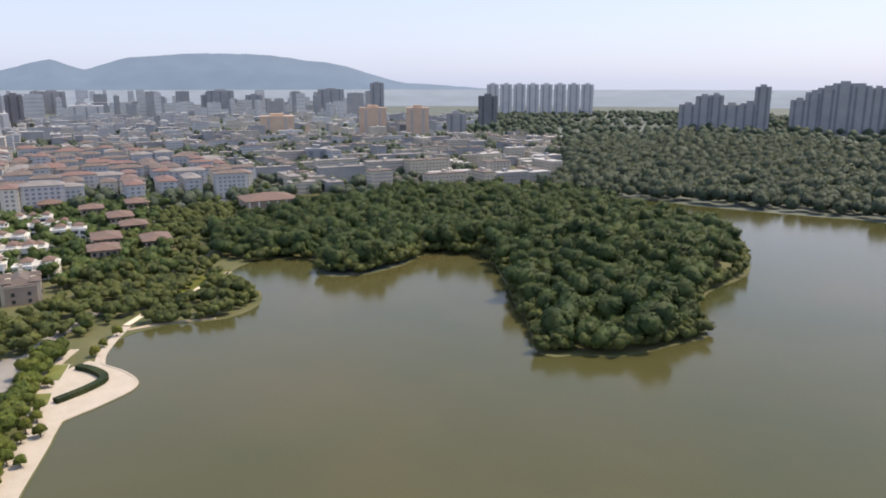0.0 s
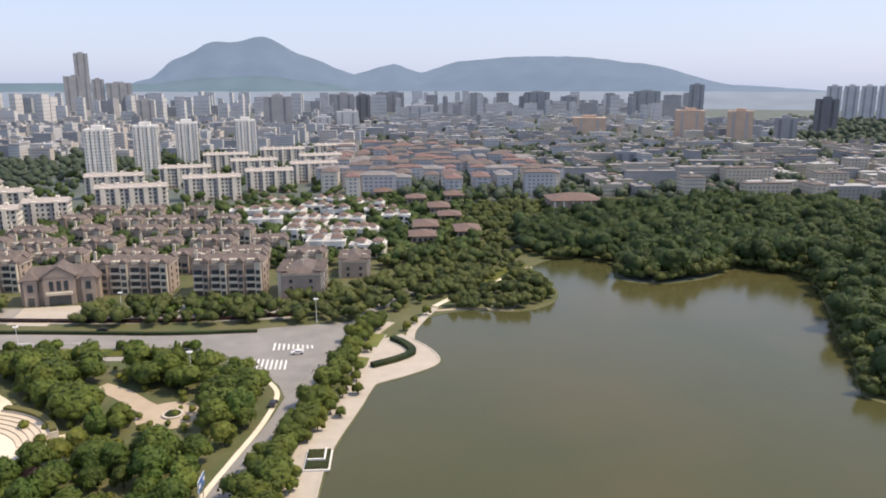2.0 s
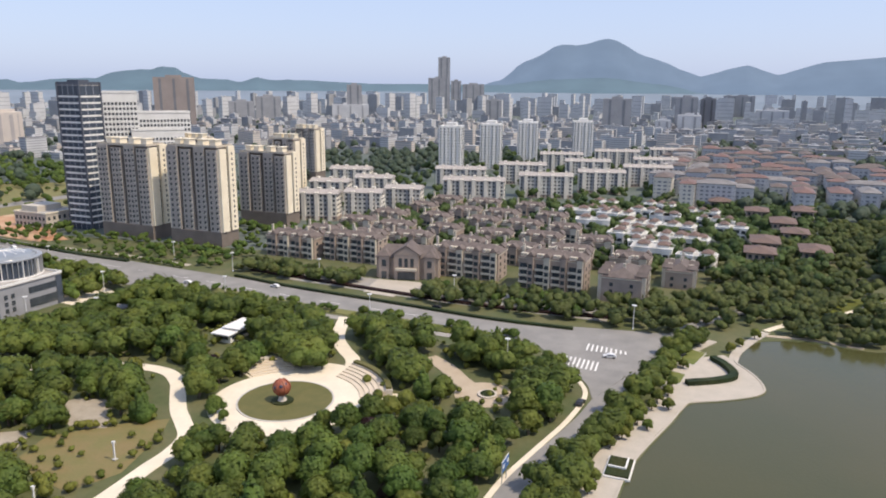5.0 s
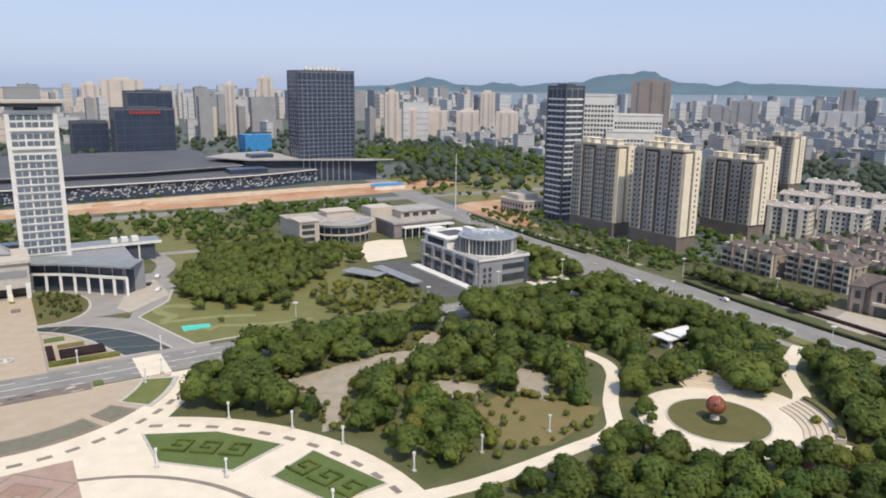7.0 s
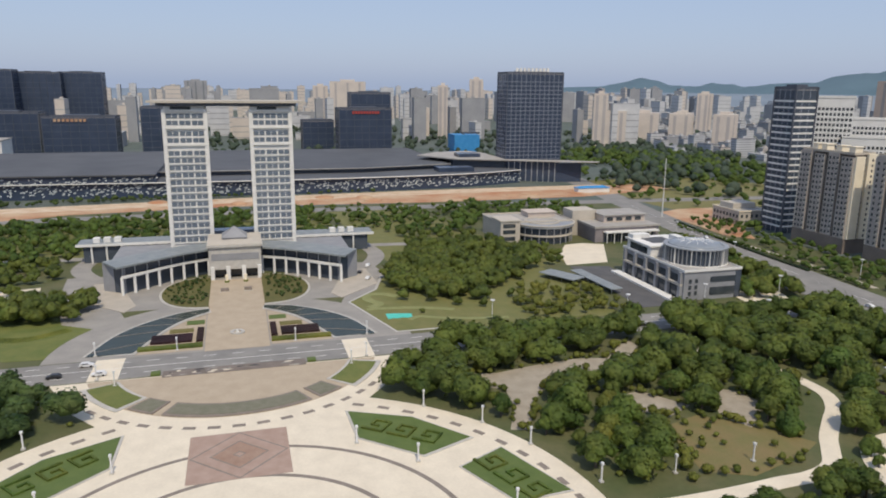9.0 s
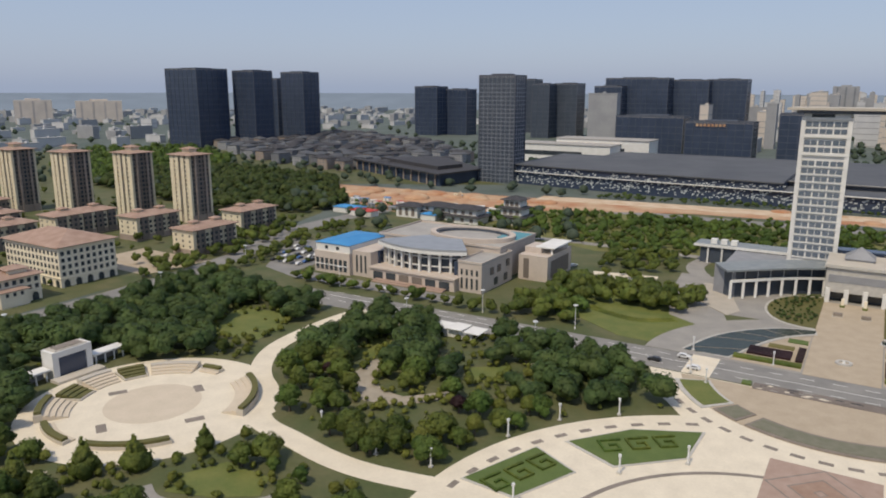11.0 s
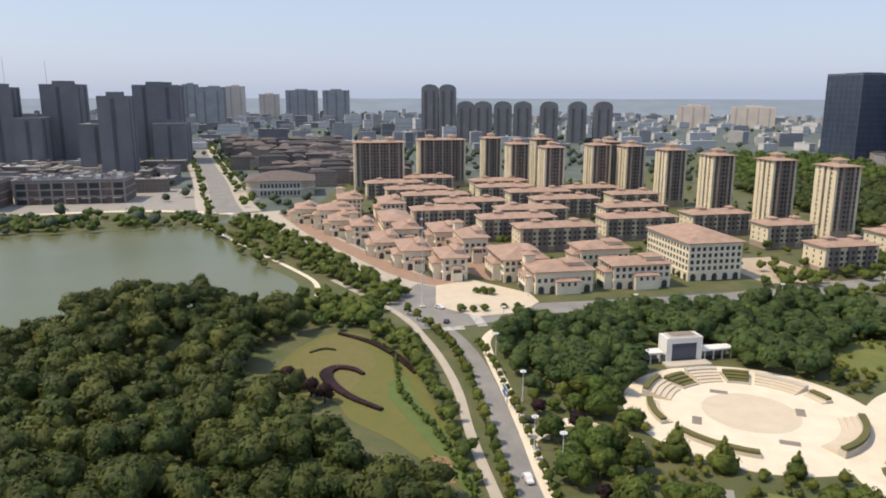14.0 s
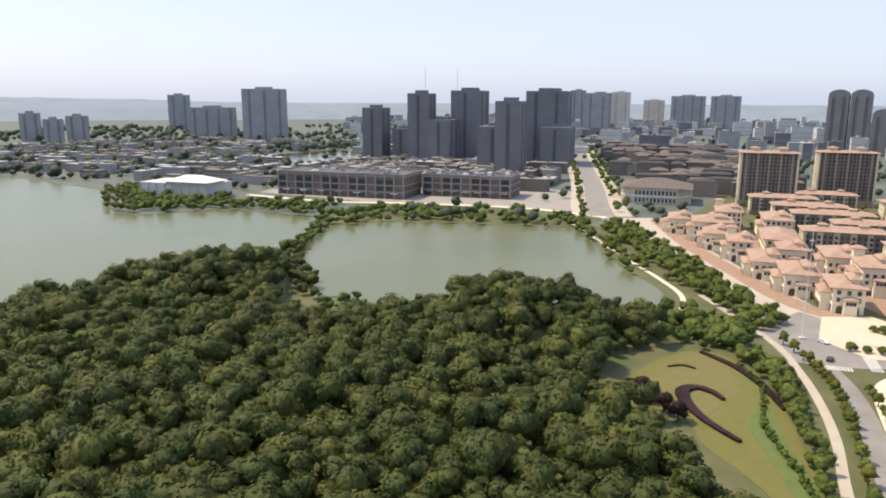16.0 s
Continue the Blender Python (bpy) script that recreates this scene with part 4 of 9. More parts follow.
        part("cornice", Build().box(-w / 2 - 0.35, -d / 2 - 0.35, 4.1, w / 2 + 0.35, d / 2 + 0.35, 4.5), M["cream"], o)
        arches = Build()
        for s, ln in ((0, w), (1, d)):
            n = max(2, int(ln / 5))
            for i in range(n):
                c = (i + 0.5) * ln / n - ln / 2
                prof = [(-1.4, 0), (1.4, 0), (1.4, 2.2)] + [(1.4 * math.cos(radians(a)), 2.2 + 1.4 * math.sin(radians(a))) for a in (30, 60, 90, 120, 150)] + [(-1.4, 2.2)]
                for sg in (-1, 1):
                    e = sg * ((d if s == 0 else w) / 2)
                    vs = [((c + p, e + q, z) if s == 0 else (e + q, c + p, z)) for q in (-0.1, 0.1) for p, z in prof]
                    m = len(prof)
                    arches.add(vs, [tuple(range(m)), tuple(range(2 * m - 1, m - 1, -1))] + [(i2, (i2 + 1) % m, m + (i2 + 1) % m, m + i2) for i2 in range(m)])
        part("arcade", arches, M["glass"], o, "dark arched shop openings")["kind"] = "stuff"
        n = max(1, int((h - 4.5) / 3.2))
        storeys(o, w, d, 4.4, n, 3.2, 1.6, 1.9, 2.9, M["glass"])
        part("roof", Build().hip(-w / 2, -d / 2, w / 2, d / 2, h, min(w, d) * 0.17, over=1.5), tile, o)
        if 13 < w < 34 and d < 30 and not dark:
            q = 0.42 * w
            part("porch_wing", Build().box(-q / 2, -d / 2 - 4, 0, q / 2 + 3, -d / 2 + 1, h * 0.72), wall, o)
            part("side_wing", Build().box(w / 2 - 1, -d / 6, 0, w / 2 + 3.2, d / 4, h * 0.6), wall, o)
            part("side_roof", Build().hip(w / 2 - 1, -d / 6, w / 2 + 3.2, d / 4, h * 0.6, 1.0, over=0.6), M["rooftile"], o)
            part("wing_roof", Build().hip(-q / 2, -d / 2 - 4, q / 2 + 3, -d / 2 + 1, h * 0.72, 1.3, over=0.7), M["rooftile"], o)
            for c in (-0.3, 0.0, 0.3):
                part("wing_window", Build().box(c * (q + 3) + 1.5 - 0.6, -d / 2 - 4.12, h * 0.72 - 2.6, c * (q + 3) + 1.5 + 0.6, -d / 2 - 3.9, h * 0.72 - 0.9), M["glass"], o)
                part("wing_window", Build().box(w / 2 + 3.1, d * 0.04 + c * d * 0.36 - 0.6, h * 0.6 - 2.4, w / 2 + 3.32, d * 0.04 + c * d * 0.36 + 0.6, h * 0.6 - 0.8), M["glass"], o)
            part("wing_opening", Build().box(-q / 2 + 1, -d / 2 - 4.15, 0.2, q / 2 + 2, -d / 2 - 3.9, 3.2), M["glass"], o)
            part("raised_block", Build().box(-w * 0.12, d * 0.08, h, w * 0.34, d * 0.36, h + 3.0), wall, o)
            part("raised_roof", Build().hip(-w * 0.12, d * 0.08, w * 0.34, d * 0.36, h + 3.0, 1.4, over=0.8), M["rooftile"], o)
        if tower:
            part("turret", Build().box(-w / 2 - 0.4, -d / 2 - 0.4, 0, -w / 2 + 4.6, -d / 2 + 4.6, h + 4.5), wall, o)
            part("turret_roof", Build().hip(-w / 2 - 0.4, -d / 2 - 0.4, -w / 2 + 4.6, -d / 2 + 4.6, h + 4.6, 1.5, over=0.8), M["rooftile"], o)
        return o
    return build


def beige_tower(w, d, h):
    """Two masses with a deep slot between them, small windows in rows, ends brightened as if sunlit, a dark base."""
    def build(x, y):
        o = thing("apartment_tower", x, y, label="beige high-rise apartment tower with a dark stone base", category="apartment tower", group="beige apartment towers")
        # Core in dark brown, so the slots' shade sits in its colour.
        part("wall", Build().box(-w / 2 + 1.8, -d / 2 + 1, 0, w / 2 - 1.8, d / 2 - 1, h), M["umber"], o, "recessed core coloured dark for slot shade")
        part("base", Build().box(-w / 2 - 0.6, -d / 2 - 0.6, 0, w / 2 + 0.6, d / 2 + 0.6, 8.5), M["umber"], o, "dark stone base storeys")
        n = int((h - 9.5) / 3)
        for e in (-1, 1):
            c0, c1 = sorted((e * 1.3, e * d / 2))
            for k, (u0, u1, out) in enumerate(((c0, c0 + (c1 - c0) * 0.44, 0.0 if e > 0 else 0.5), (c0 + (c1 - c0) * 0.56, c1, 0.5 if e > 0 else 0.0))):
                mass = part("wing", Build().box(-w / 2 - out, u0, 8.5, w / 2 + out, u1, h - (0.0 if k else 1.4)), M["greybeige"], o, "beige wing greyed for side shade")
                rows, ledges, cols = Build(), Build(), max(1, int((u1 - u0) / 2.5))
                for f in range(n):
                    for g in range(cols):
                        c = u0 + (g + 0.5) * (u1 - u0) / cols
                        rows.box(-w / 2 - out - 0.06, c - 0.6, 9.6 + 3 * f, w / 2 + out + 0.06, c + 0.6, 11.1 + 3 * f)
                    ledges.box(-w / 2 - out - 0.25, u0 + 0.3, 9.2 + 3 * f, w / 2 + out + 0.25, u0 + 1.5, 10.1 + 3 * f)
                part("window_band", rows, M["glass"], mass)["kind"] = "stuff"
                part("balcony_band", ledges, M["palestone"], mass)["kind"] = "stuff"
            for c in (-w * 0.27, w * 0.27):
                # Ends in lighter cream than the sides: sunlight put into the colour.
                part("end_bay", Build().box(c - w * 0.2, min(e * d / 2, e * (d / 2 + 1.5)), 8.5, c + w * 0.2, max(e * d / 2, e * (d / 2 + 1.5)), h - (0.8 if c < 0 else -0.6)), M["cream"], o, "cream end bay brightened as if sunlit")
            col = Build()
            for f in range(n):
                col.box(-0.9, e * (d / 2 + 0.06) - 0.08, 9.6 + 3 * f, 0.9, e * (d / 2 + 0.06) + 0.08, 11.2 + 3 * f).box(w * 0.27 - 0.5, e * (d / 2 + 1.5) - 0.06, 9.6 + 3 * f, w * 0.27 + 0.5, e * (d / 2 + 1.5) + 0.06, 11 + 3 * f)
            part("end_window_band", col, M["glass"], o)["kind"] = "stuff"
        part("roof", flat_roof(Build(), w - 1, d - 1, h, 0.3, 1.0), [M["beige"], M["flat"]], o)
        for c in (-d * 0.33, -d * 0.08, d * 0.2, d * 0.38):
            part("roof_house", Build().box(-2.6, c - 1.9, h + 0.3, 2.6, c + 1.9, h + 3.8).box(-3.2, c - 2.5, h + 3.8, 3.2, c + 2.5, h + 4.2), M["cream"], o)
        return o
    return build


def white_tower(w, d, h):
    def build(x, y):
        o = thing("apartment_tower", x, y, label="white high-rise apartment tower with narrow dark window columns", category="apartment tower", group="white apartment towers")
        part("wall", Build().box(-w / 2, -d / 2, 0, w / 2, d / 2, h), M["greystone"], o)
        for c in (-w / 2 + 1.5, 0, w / 2 - 1.5):
            part("pilaster", Build().box(c - 1.9, -d / 2 - 1, 0, c + 1.9, d / 2 + 1, h + 1.2), M["white"], o)
        for c in (-d / 2 + 1.5, -d / 6, d / 6, d / 2 - 1.5):
            part("pilaster", Build().box(-w / 2 - 1, c - 1.4, 0, w / 2 + 1, c + 1.4, h + 1.2), M["white"], o)
        storeys(o, w + 2.1, d + 2.1, 0.5, int(h / 3), 3.0, 1.0, 1.6, 3.4, M["glass"])
        part("roof_house", Build().box(-w / 4, -d / 4, h, w / 4, d / 4, h + 4.5), M["white"], o)
        return o
    return build


def white_slab(w, d, h):
    def build(x, y):
        o = thing("apartment_block", x, y, label="long white six-storey apartment block with a faded brown roof", category="apartment block", group="white apartment blocks")
        part("wall", Build().box(-w / 2, -d / 2, 0, w / 2, d / 2, h), M["warmwhite"], o)
        k = max(2, int(d / 9))
        for i in range(k):
            c = -d / 2 + (i + 0.5) * d / k
            part("stair_bay", Build().box(-w / 2 - 0.9, c - 1.3, 0, w / 2 + 0.9, c + 1.3, h + 0.8), M["warmwhite"], o)
            # Flat grey panel on the wall: shade of balcony recesses given by colour.
            part("recess_shade", Build().box(-w / 2 - 0.25, c + 1.6, 1, w / 2 + 0.25, c + 4.4, h - 1), M["greystone"], o, "grey panels coloured as balcony recess shade")
        storeys(o, w + 0.6, d, 0.3, int(h / 3), 3.0, 1.5, 1.5, 3.0, M["glass"])
        part("base", Build().box(-w / 2 - 0.3, -d / 2 - 0.3, 0, w / 2 + 0.3, d / 2 + 0.3, 3), M["brown"], o)
        part("roof", Build().hip(-w / 2, -d / 2, w / 2, d / 2, h, 2.4, over=0.7, ridge=0.3), M["faded"], o, "faded grey-beige pitched roof")
        for i in range(k):
            c = -d / 2 + (i + 0.5) * d / k
            part("roof_hatch", Build().box(-1.6, c - 1.2, h + 1.4, 1.6, c + 1.2, h + 3.3), M["warmwhite"], o)
        return o
    return build


def row_villa(w, d, h, pale=False):
    """A row of houses: storeys of balconies between projecting bays, dormers on a mansard roof, chimneys."""
    def build(x, y):
        o = thing("row_house", x, y, label="white villa with small brown tiled roofs and terraces" if pale else "brown stone row of villas with slate mansard roofs and balconies", category="villa", group="white villas" if pale else "brown villas")
        wall = M["white"] if pale else M["brown"]
        tile = M["browntile"] if pale else M["mauve"]
        ln, dp, flip = max(w, d), min(w, d), d >= w

        def bx(q, u0, v0, z0, u1, v1, z1, m=0):
            return q.box(v0, u0, z0, v1, u1, z1, m) if flip else q.box(u0, v0, z0, u1, v1, z1, m)

        def roof(u0, v0, u1, v1, z, rise, over, ridge=None):
            return Build().hip(v0, u0, v1, u1, z, rise, over=over, ridge=ridge) if flip else Build().hip(u0, v0, u1, v1, z, rise, over=over, ridge=ridge)

        eave = h - 3.4
        n = max(2, round(ln / 8.5))
        floors = max(2, int(eave / 3.1))
        part("wall", bx(Build(), -ln / 2, -dp / 2, 0, ln / 2, dp / 2, eave), wall, o)
        part("cornice", bx(Build(), -ln / 2 - 0.35, -dp / 2 - 0.35, eave - 0.4, ln / 2 + 0.35, dp / 2 + 0.35, eave), M["palestone"] if not pale else wall, o)
        ends = Build()
        for f in range(floors):
            for c in (-dp * 0.25, dp * 0.25):
                for e in (-1, 1):
                    bx(ends, e * ln / 2 - 0.08, c - 0.7, 0.9 + 3.1 * f, e * ln / 2 + 0.08, c + 0.7, 2.5 + 3.1 * f)
        part("end_window_band", ends, M["glass"], o)["kind"] = "stuff"
        if not pale:
            part("roof", roof(-ln / 2 + 0.6, -dp / 2 + 0.6, ln / 2 - 0.6, dp / 2 - 0.6, eave + 0.3, 3.1, 0.9, dp * 0.34), tile, o)
        for i in range(n):
            c = -ln / 2 + (i + 0.5) * ln / n
            q = ln / n
            if pale:
                part("unit_roof", roof(c - q * 0.34, -dp * 0.3, c + q * 0.2, dp * 0.34, eave + 1.5, 1.5, 0.4), tile, o)
                part("attic", bx(Build(), c - q * 0.34, -dp * 0.3, eave, c + q * 0.2, dp * 0.34, eave + 1.4), wall, o)
            for e in (-1, 1):
                v0, v1 = sorted((e * (dp / 2 - 0.2), e * (dp / 2 + 1.5)))
                bay = part("gable_bay", bx(Build(), c - q * 0.42, v0, 0, c - q * 0.06, v1, eave + (0.3 if pale else 1.2)), wall if i % 2 or pale else M["palestone"], o)
                glaze = Build()
                for f in range(floors):
                    bx(glaze, c - q * 0.36, e * (dp / 2 + 1.5) - 0.08, 0.8 + 3.1 * f, c - q * 0.12, e * (dp / 2 + 1.5) + 0.08, 2.7 + 3.1 * f)
                    bx(glaze, c + q * 0.0, e * dp / 2 - 0.08, 0.5 + 3.1 * f, c + q * 0.44, e * dp / 2 + 0.08, 2.7 + 3.1 * f)
                part("bay_glazing", glaze, M["glass"], bay, "dark windows and balcony doors")["kind"] = "stuff"
                if not pale:
                    part("bay_roof", roof(c - q * 0.42, *sorted((e * (dp / 2 - 2.6), e * (dp / 2 + 1.5)))[:1], c - q * 0.06, sorted((e * (dp / 2 - 2.6), e * (dp / 2 + 1.5)))[1], eave + 1.4, 1.7, 0.35, 0.5), tile, bay)
                    for g in (0.1, 0.32):
                        part("dormer", bx(Build(), c + q * g - 0.7, *sorted((e * (dp / 2 - 2.4), e * (dp / 2 - 0.2)))[:1], eave + 0.3, c + q * g + 0.7, sorted((e * (dp / 2 - 2.4), e * (dp / 2 - 0.2)))[1], eave + 1.9), M["palestone"], o)
                for f in range(1, floors):
                    a0, a1 = sorted((e * dp / 2, e * (dp / 2 + 1.3)))
                    slab = bx(Build(), c - q * 0.05, a0, 3.1 * f - 0.15, c + q * 0.48, a1, 3.1 * f + 0.1)
                    a0, a1 = sorted((e * (dp / 2 + 1.15), e * (dp / 2 + 1.3)))
                    part("balcony", bx(slab, c - q * 0.05, a0, 3.1 * f + 0.1, c + q * 0.48, a1, 3.1 * f + 0.95), M["palestone"] if not pale else wall, bay)
            if not pale:
                part("chimney", bx(Build(), c + q * 0.42, -0.6, eave, c + q * 0.54, 0.6, h + 1.6), M["palestone"], o)
        return o
    return build


def glass_tower(w, d, h, m="curtain", band=0.0, far=False, lines="mullion"):
    def build(x, y):
        o = thing("office_tower", x, y, label="dark glass curtain-wall office tower", category="office tower", group="dark glass towers")
        part("wall", Build().box(-w / 2, -d / 2, 0, w / 2, d / 2, h), M[m], o)
        fh = 8.0 if far else 3.9
        strip = Build().box(-w / 2 - 0.15, -d / 2 - 0.15, 0, w / 2 + 0.15, d / 2 + 0.15, 1.1 if band else 0.55)
        data = strip.data("spandrel", M["white"] if band else M[lines])
        for k in range(1, int(h / fh)):
            part("spandrel", data, None, o, at=(0, 0, k * fh))
        bay = 9.0 if far else 4.5
        nx, ny = max(2, int(w / bay)), max(2, int(d / bay))
        for i in range(1, nx):
            c = -w / 2 + i * w / nx
            part("fin", Build().box(c - 0.2, -d / 2 - (0.1 if band else 0.35), 0, c + 0.2, d / 2 + (0.1 if band else 0.35), h + 1), M[lines], o)
        for i in range(1, ny):
            c = -d / 2 + i * d / ny
            part("fin", Build().box(-w / 2 - (0.1 if band else 0.35), c - 0.2, 0, w / 2 + (0.1 if band else 0.35), c + 0.2, h + 1), M[lines], o)
        for sx in (-1, 1):
            for sy in (-1, 1):
                part("corner_post", Build().box(sx * w / 2 - 0.5, sy * d / 2 - 0.5, 0, sx * w / 2 + 0.5, sy * d / 2 + 0.5, h + 2), M["mullion"], o)
        part("roof", flat_roof(Build(), w, d, h, 0.0, 2.0), [M["mullion"], M["flat"]], o)
        part("roof_house", Build().box(-w / 4, -d / 4, h, w / 4, d / 4, h + 3.5), M["mullion"], o)
        return o
    return build


M["farbrown"] = mat("far_brown_render", (0.3, 0.255, 0.235), (0.25, 0.215, 0.2), scale=20, fine=0.2)
# Far windows stay near the wall tone, contrast lowered in colour for haze.
M["farshade"] = mat("hazed_window_tan", (0.45, 0.41, 0.39), (0.38, 0.35, 0.34), scale=20, fine=0.2)
M["farslate"] = mat("hazed_window_slate", (0.2, 0.215, 0.24), (0.16, 0.175, 0.2), scale=20, fine=0.2)


def far_tower(w, d, h, m, crown=0):
    def build(x, y):
        o = thing("distant_tower", x, y, label="distant high-rise building with haze put into its colours", category="high-rise", group="distant high-rises")
        part("wall", Build().box(-w / 2, -d / 2, 0, w / 2, d / 2, h), M[m], o)
        dark = M[{"farwhite": "fargrey", "farcream": "farshade", "farpeach": "farshade", "fargrey": "farslate", "fardark": "farbay", "farbrown": "fardark"}.get(m, "farslate")]
        n = max(2, int(w / 24))
        for k in range(n):
            c = -w / 2 + (k + 0.5) * w / n
            part("window_bay", Build().box(c - 2.2, -d / 2 - 0.4, 3, c + 2.2, d / 2 + 0.4, h - 3), dark, o)
        for c in (0,):
            part("window_bay", Build().box(-w / 2 - 0.4, c - 2.0, 3, w / 2 + 0.4, c + 2.0, h - 3), dark, o)
        if crown == 1:
            part("arched_top", Build().prism([(-w / 2 + w * (0.5 - 0.5 * math.cos(radians(a))), h * 0 + 0.0 + math.sin(radians(a)) * w * 0.3) for a in range(0, 181, 20)], -d / 2, d / 2), M["fardark"], o).matrix_basis = pose(0, 0, h, 90, 0, 0)
        else:
            part("roof_house", Build().box(-w / 5, -d / 4, h, w / 5, d / 4, h + 4), M[m], o)
        return o
    return build


# the terracotta estate
for k, (x, y) in enumerate(((-399, 160), (-445, 149), (-488, 130), (-541, 121), (-585, 107), (-604, 84), (-584, 34), (-628, 17), (-715, 15), (-640, 110), (-690, 60))):
    make(("rt", 0), red_tower(19, 16, 46), x, y)
for x, y in ((-698, -40), (-670, -104)):
    make(("rt", 1), red_tower(19, 44, 46), x, y)
SLABS = [(-319, 101, 28), (-343, 158, 28), (-379, 110, 28), (-422, 91, 37), (-418, 34, 43), (-396, -28, 43), (-430, -42, 43), (-503, -55, 45), (-541, -74, 45), (-578, -83, 45), (-622, -96, 44), (-579, -8, 42), (-504, 17, 45), (-519, 78, 35), (-620, -2, 45), (-463, -22, 43), (-460, 50, 40), (-545, 10, 45), (-560, 60, 40), (-655, -60, 40), (-470, -80, 40)]
for x, y, d in SLABS:
    make(("rs", d), red_slab(17, d * 1.1, 14.5), x, y)
SHOPS = [
    (-312, -56, 18, 33, 10, 1), (-311, -17, 14, 34, 11, 0), (-333, 25, 40, 34, 18, 0), (-353, -18, 16, 32, 10, 0), (-340, -68, 28, 19, 11, 0), (-345, -101, 22, 11, 11, 0),
    (-372, -116, 26, 13, 10, 0), (-383, -82, 24, 12, 13, 1), (-420, -90, 26, 14, 10, 0), (-402, -128, 28, 12, 9, 0), (-440, -138, 22, 11, 11, 1), (-470, -150, 26, 12, 10, 0),
    (-490, -152, 20, 20, 13, 0), (-535, -140, 26, 14, 14, 1), (-510, -112, 30, 14, 14, 0), (-460, -115, 34, 16, 11, 0), (-520, -172, 24, 12, 10, 0), (-430, -112, 20, 12, 10, 0),
]
for x, y, w, d, h, tw in SHOPS:
    make(("med", w, d, h, tw), med_house(w * 1.1, d * (1.12 if d < 30 else 0.84), h * 1.06, tw), x, y)

# beige towers, the banded tower, and white blocks to the east
for x, y, w, d, h in ((333, 114, 14, 35, 56), (333, 165, 15, 38, 55), (401, 117, 14, 35, 47), (474, 152, 15, 22, 50), (612, 222, 17, 26, 49), (418, 192, 15, 24, 52)):
    make(("bt", d, h), beige_tower(w, d, h), x, y)
make("banded", glass_tower(16, 18, 89, "curtain2", 1.0, lines="grid"), 341, 212)
for x, y, w, d, h in ((384, 226, 24, 16, 84), (434, 240, 46, 18, 69), (398, 206, 34, 14, 59)):
    o = thing("office_block", x, y, label="white office block with a grid of dark windows", category="office block", group="white offices")
    o.matrix_basis = pose(x, y, 0, 0, 0, -42)
    part("wall", Build().box(-w / 2, -d / 2, 0, w / 2, d / 2, h), M["white"], o)
    storeys(o, w, d, 0.6, int(h / 3.4) - 1, 3.4, 1.5, 1.8, 2.3, M["glass"])
    part("roof", flat_roof(Build(), w, d, h, 0.2, 1.2), [M["white"], M["flat"]], o)
for x, y, d in ((428, 95, 28), (445, 69, 26), (474, 52, 26), (540, 22, 48), (595, -22, 44), (640, -60, 40), (700, -92, 44), (567, 148, 36), (795, 12, 46), (860, -38, 50), (915, -94, 50), (485, 120, 30), (520, 100, 30), (610, 60, 44), (670, 20, 44), (730, -30, 44), (780, -90, 44)):
    make(("ws", d), white_slab(14, d, 18.5), x, y, 0, 14)
for x, y in ((722, 114), (783, 90), (848, 66), (905, 12)):
    make("wt", white_tower(24, 22, 49), x, y, 0, 14)

# villas
for x, y, w, d, h in ((328, 48, 12, 30, 13.5), (331, 13, 11, 32, 15), (326, -53, 14, 34, 15.5), (320, -97, 14, 30, 17), (318, -129, 22, 17, 13.5), (350, -150, 20, 12, 11)):
    make(("rv", w, d, h), row_villa(w, d, h * 1.06), x, y)
# the gate pavilion of the villa estate, with its paved forecourt
gate = thing("gate_pavilion", 313, -27, label="brown stone gate pavilion with a gabled centre and slate mansard roof", category="pavilion")
gate.matrix_basis = pose(313, -27, 0, 0, 0, 14)
part("wall", Build().box(-7, -15, 0, 7, 15, 10.5), M["brown"], gate)
part("roof", Build().hip(-7, -15, 7, 15, 10.5, 5.0, over=0.7, ridge=4.5), M["mauve"], gate)
centre = part("centre_bay", Build().box(-9.5, -6, 0, 3, 6, 12.2), M["brown"], gate)
part("gable", Build().add([(-9.7, -6.6, 12.2), (-9.7, 6.6, 12.2), (-9.7, 0, 16.4), (4, -6.6, 12.2), (4, 6.6, 12.2), (4, 0, 16.4)], [(0, 1, 2), (3, 5, 4), (0, 2, 5, 3), (1, 4, 5, 2), (0, 3, 4, 1)]), M["brown"], centre)
for s in (-1, 1):
    part("gable_roof", Build().add([(-10, s * 7, 12.1), (4, s * 7, 12.1), (4, 0, 16.6), (-10, 0, 16.6), (-10, s * 7, 12.5), (4, s * 7, 12.5), (4, 0, 17.0), (-10, 0, 17.0)], [(0, 1, 2, 3), (7, 6, 5, 4), (0, 4, 5, 1), (3, 2, 6, 7), (0, 3, 7, 4), (1, 5, 6, 2)]), M["mauve"], centre)
    bay = part("side_bay", Build().box(-8.4, s * 11 - 2.6, 0, 0, s * 11 + 2.6, 11.4), M["brown"], gate)
    part("dormer_roof", Build().hip(-8.4, s * 11 - 2.6, 0, s * 11 + 2.6, 11.4, 2.6, over=0.4), M["mauve"], bay)
    part("side_window", Build().box(-8.55, s * 11 - 1, 6.2, -8.2, s * 11 + 1, 9.4), M["glass"], bay)
    part("side_door", Build().box(-8.55, s * 11 - 1.2, 0.2, -8.2, s * 11 + 1.2, 3.8), M["glass"], bay)
part("balcony", Build().box(-10.8, -5, 4.8, -9.4, 5, 5.9), M["palestone"], centre)
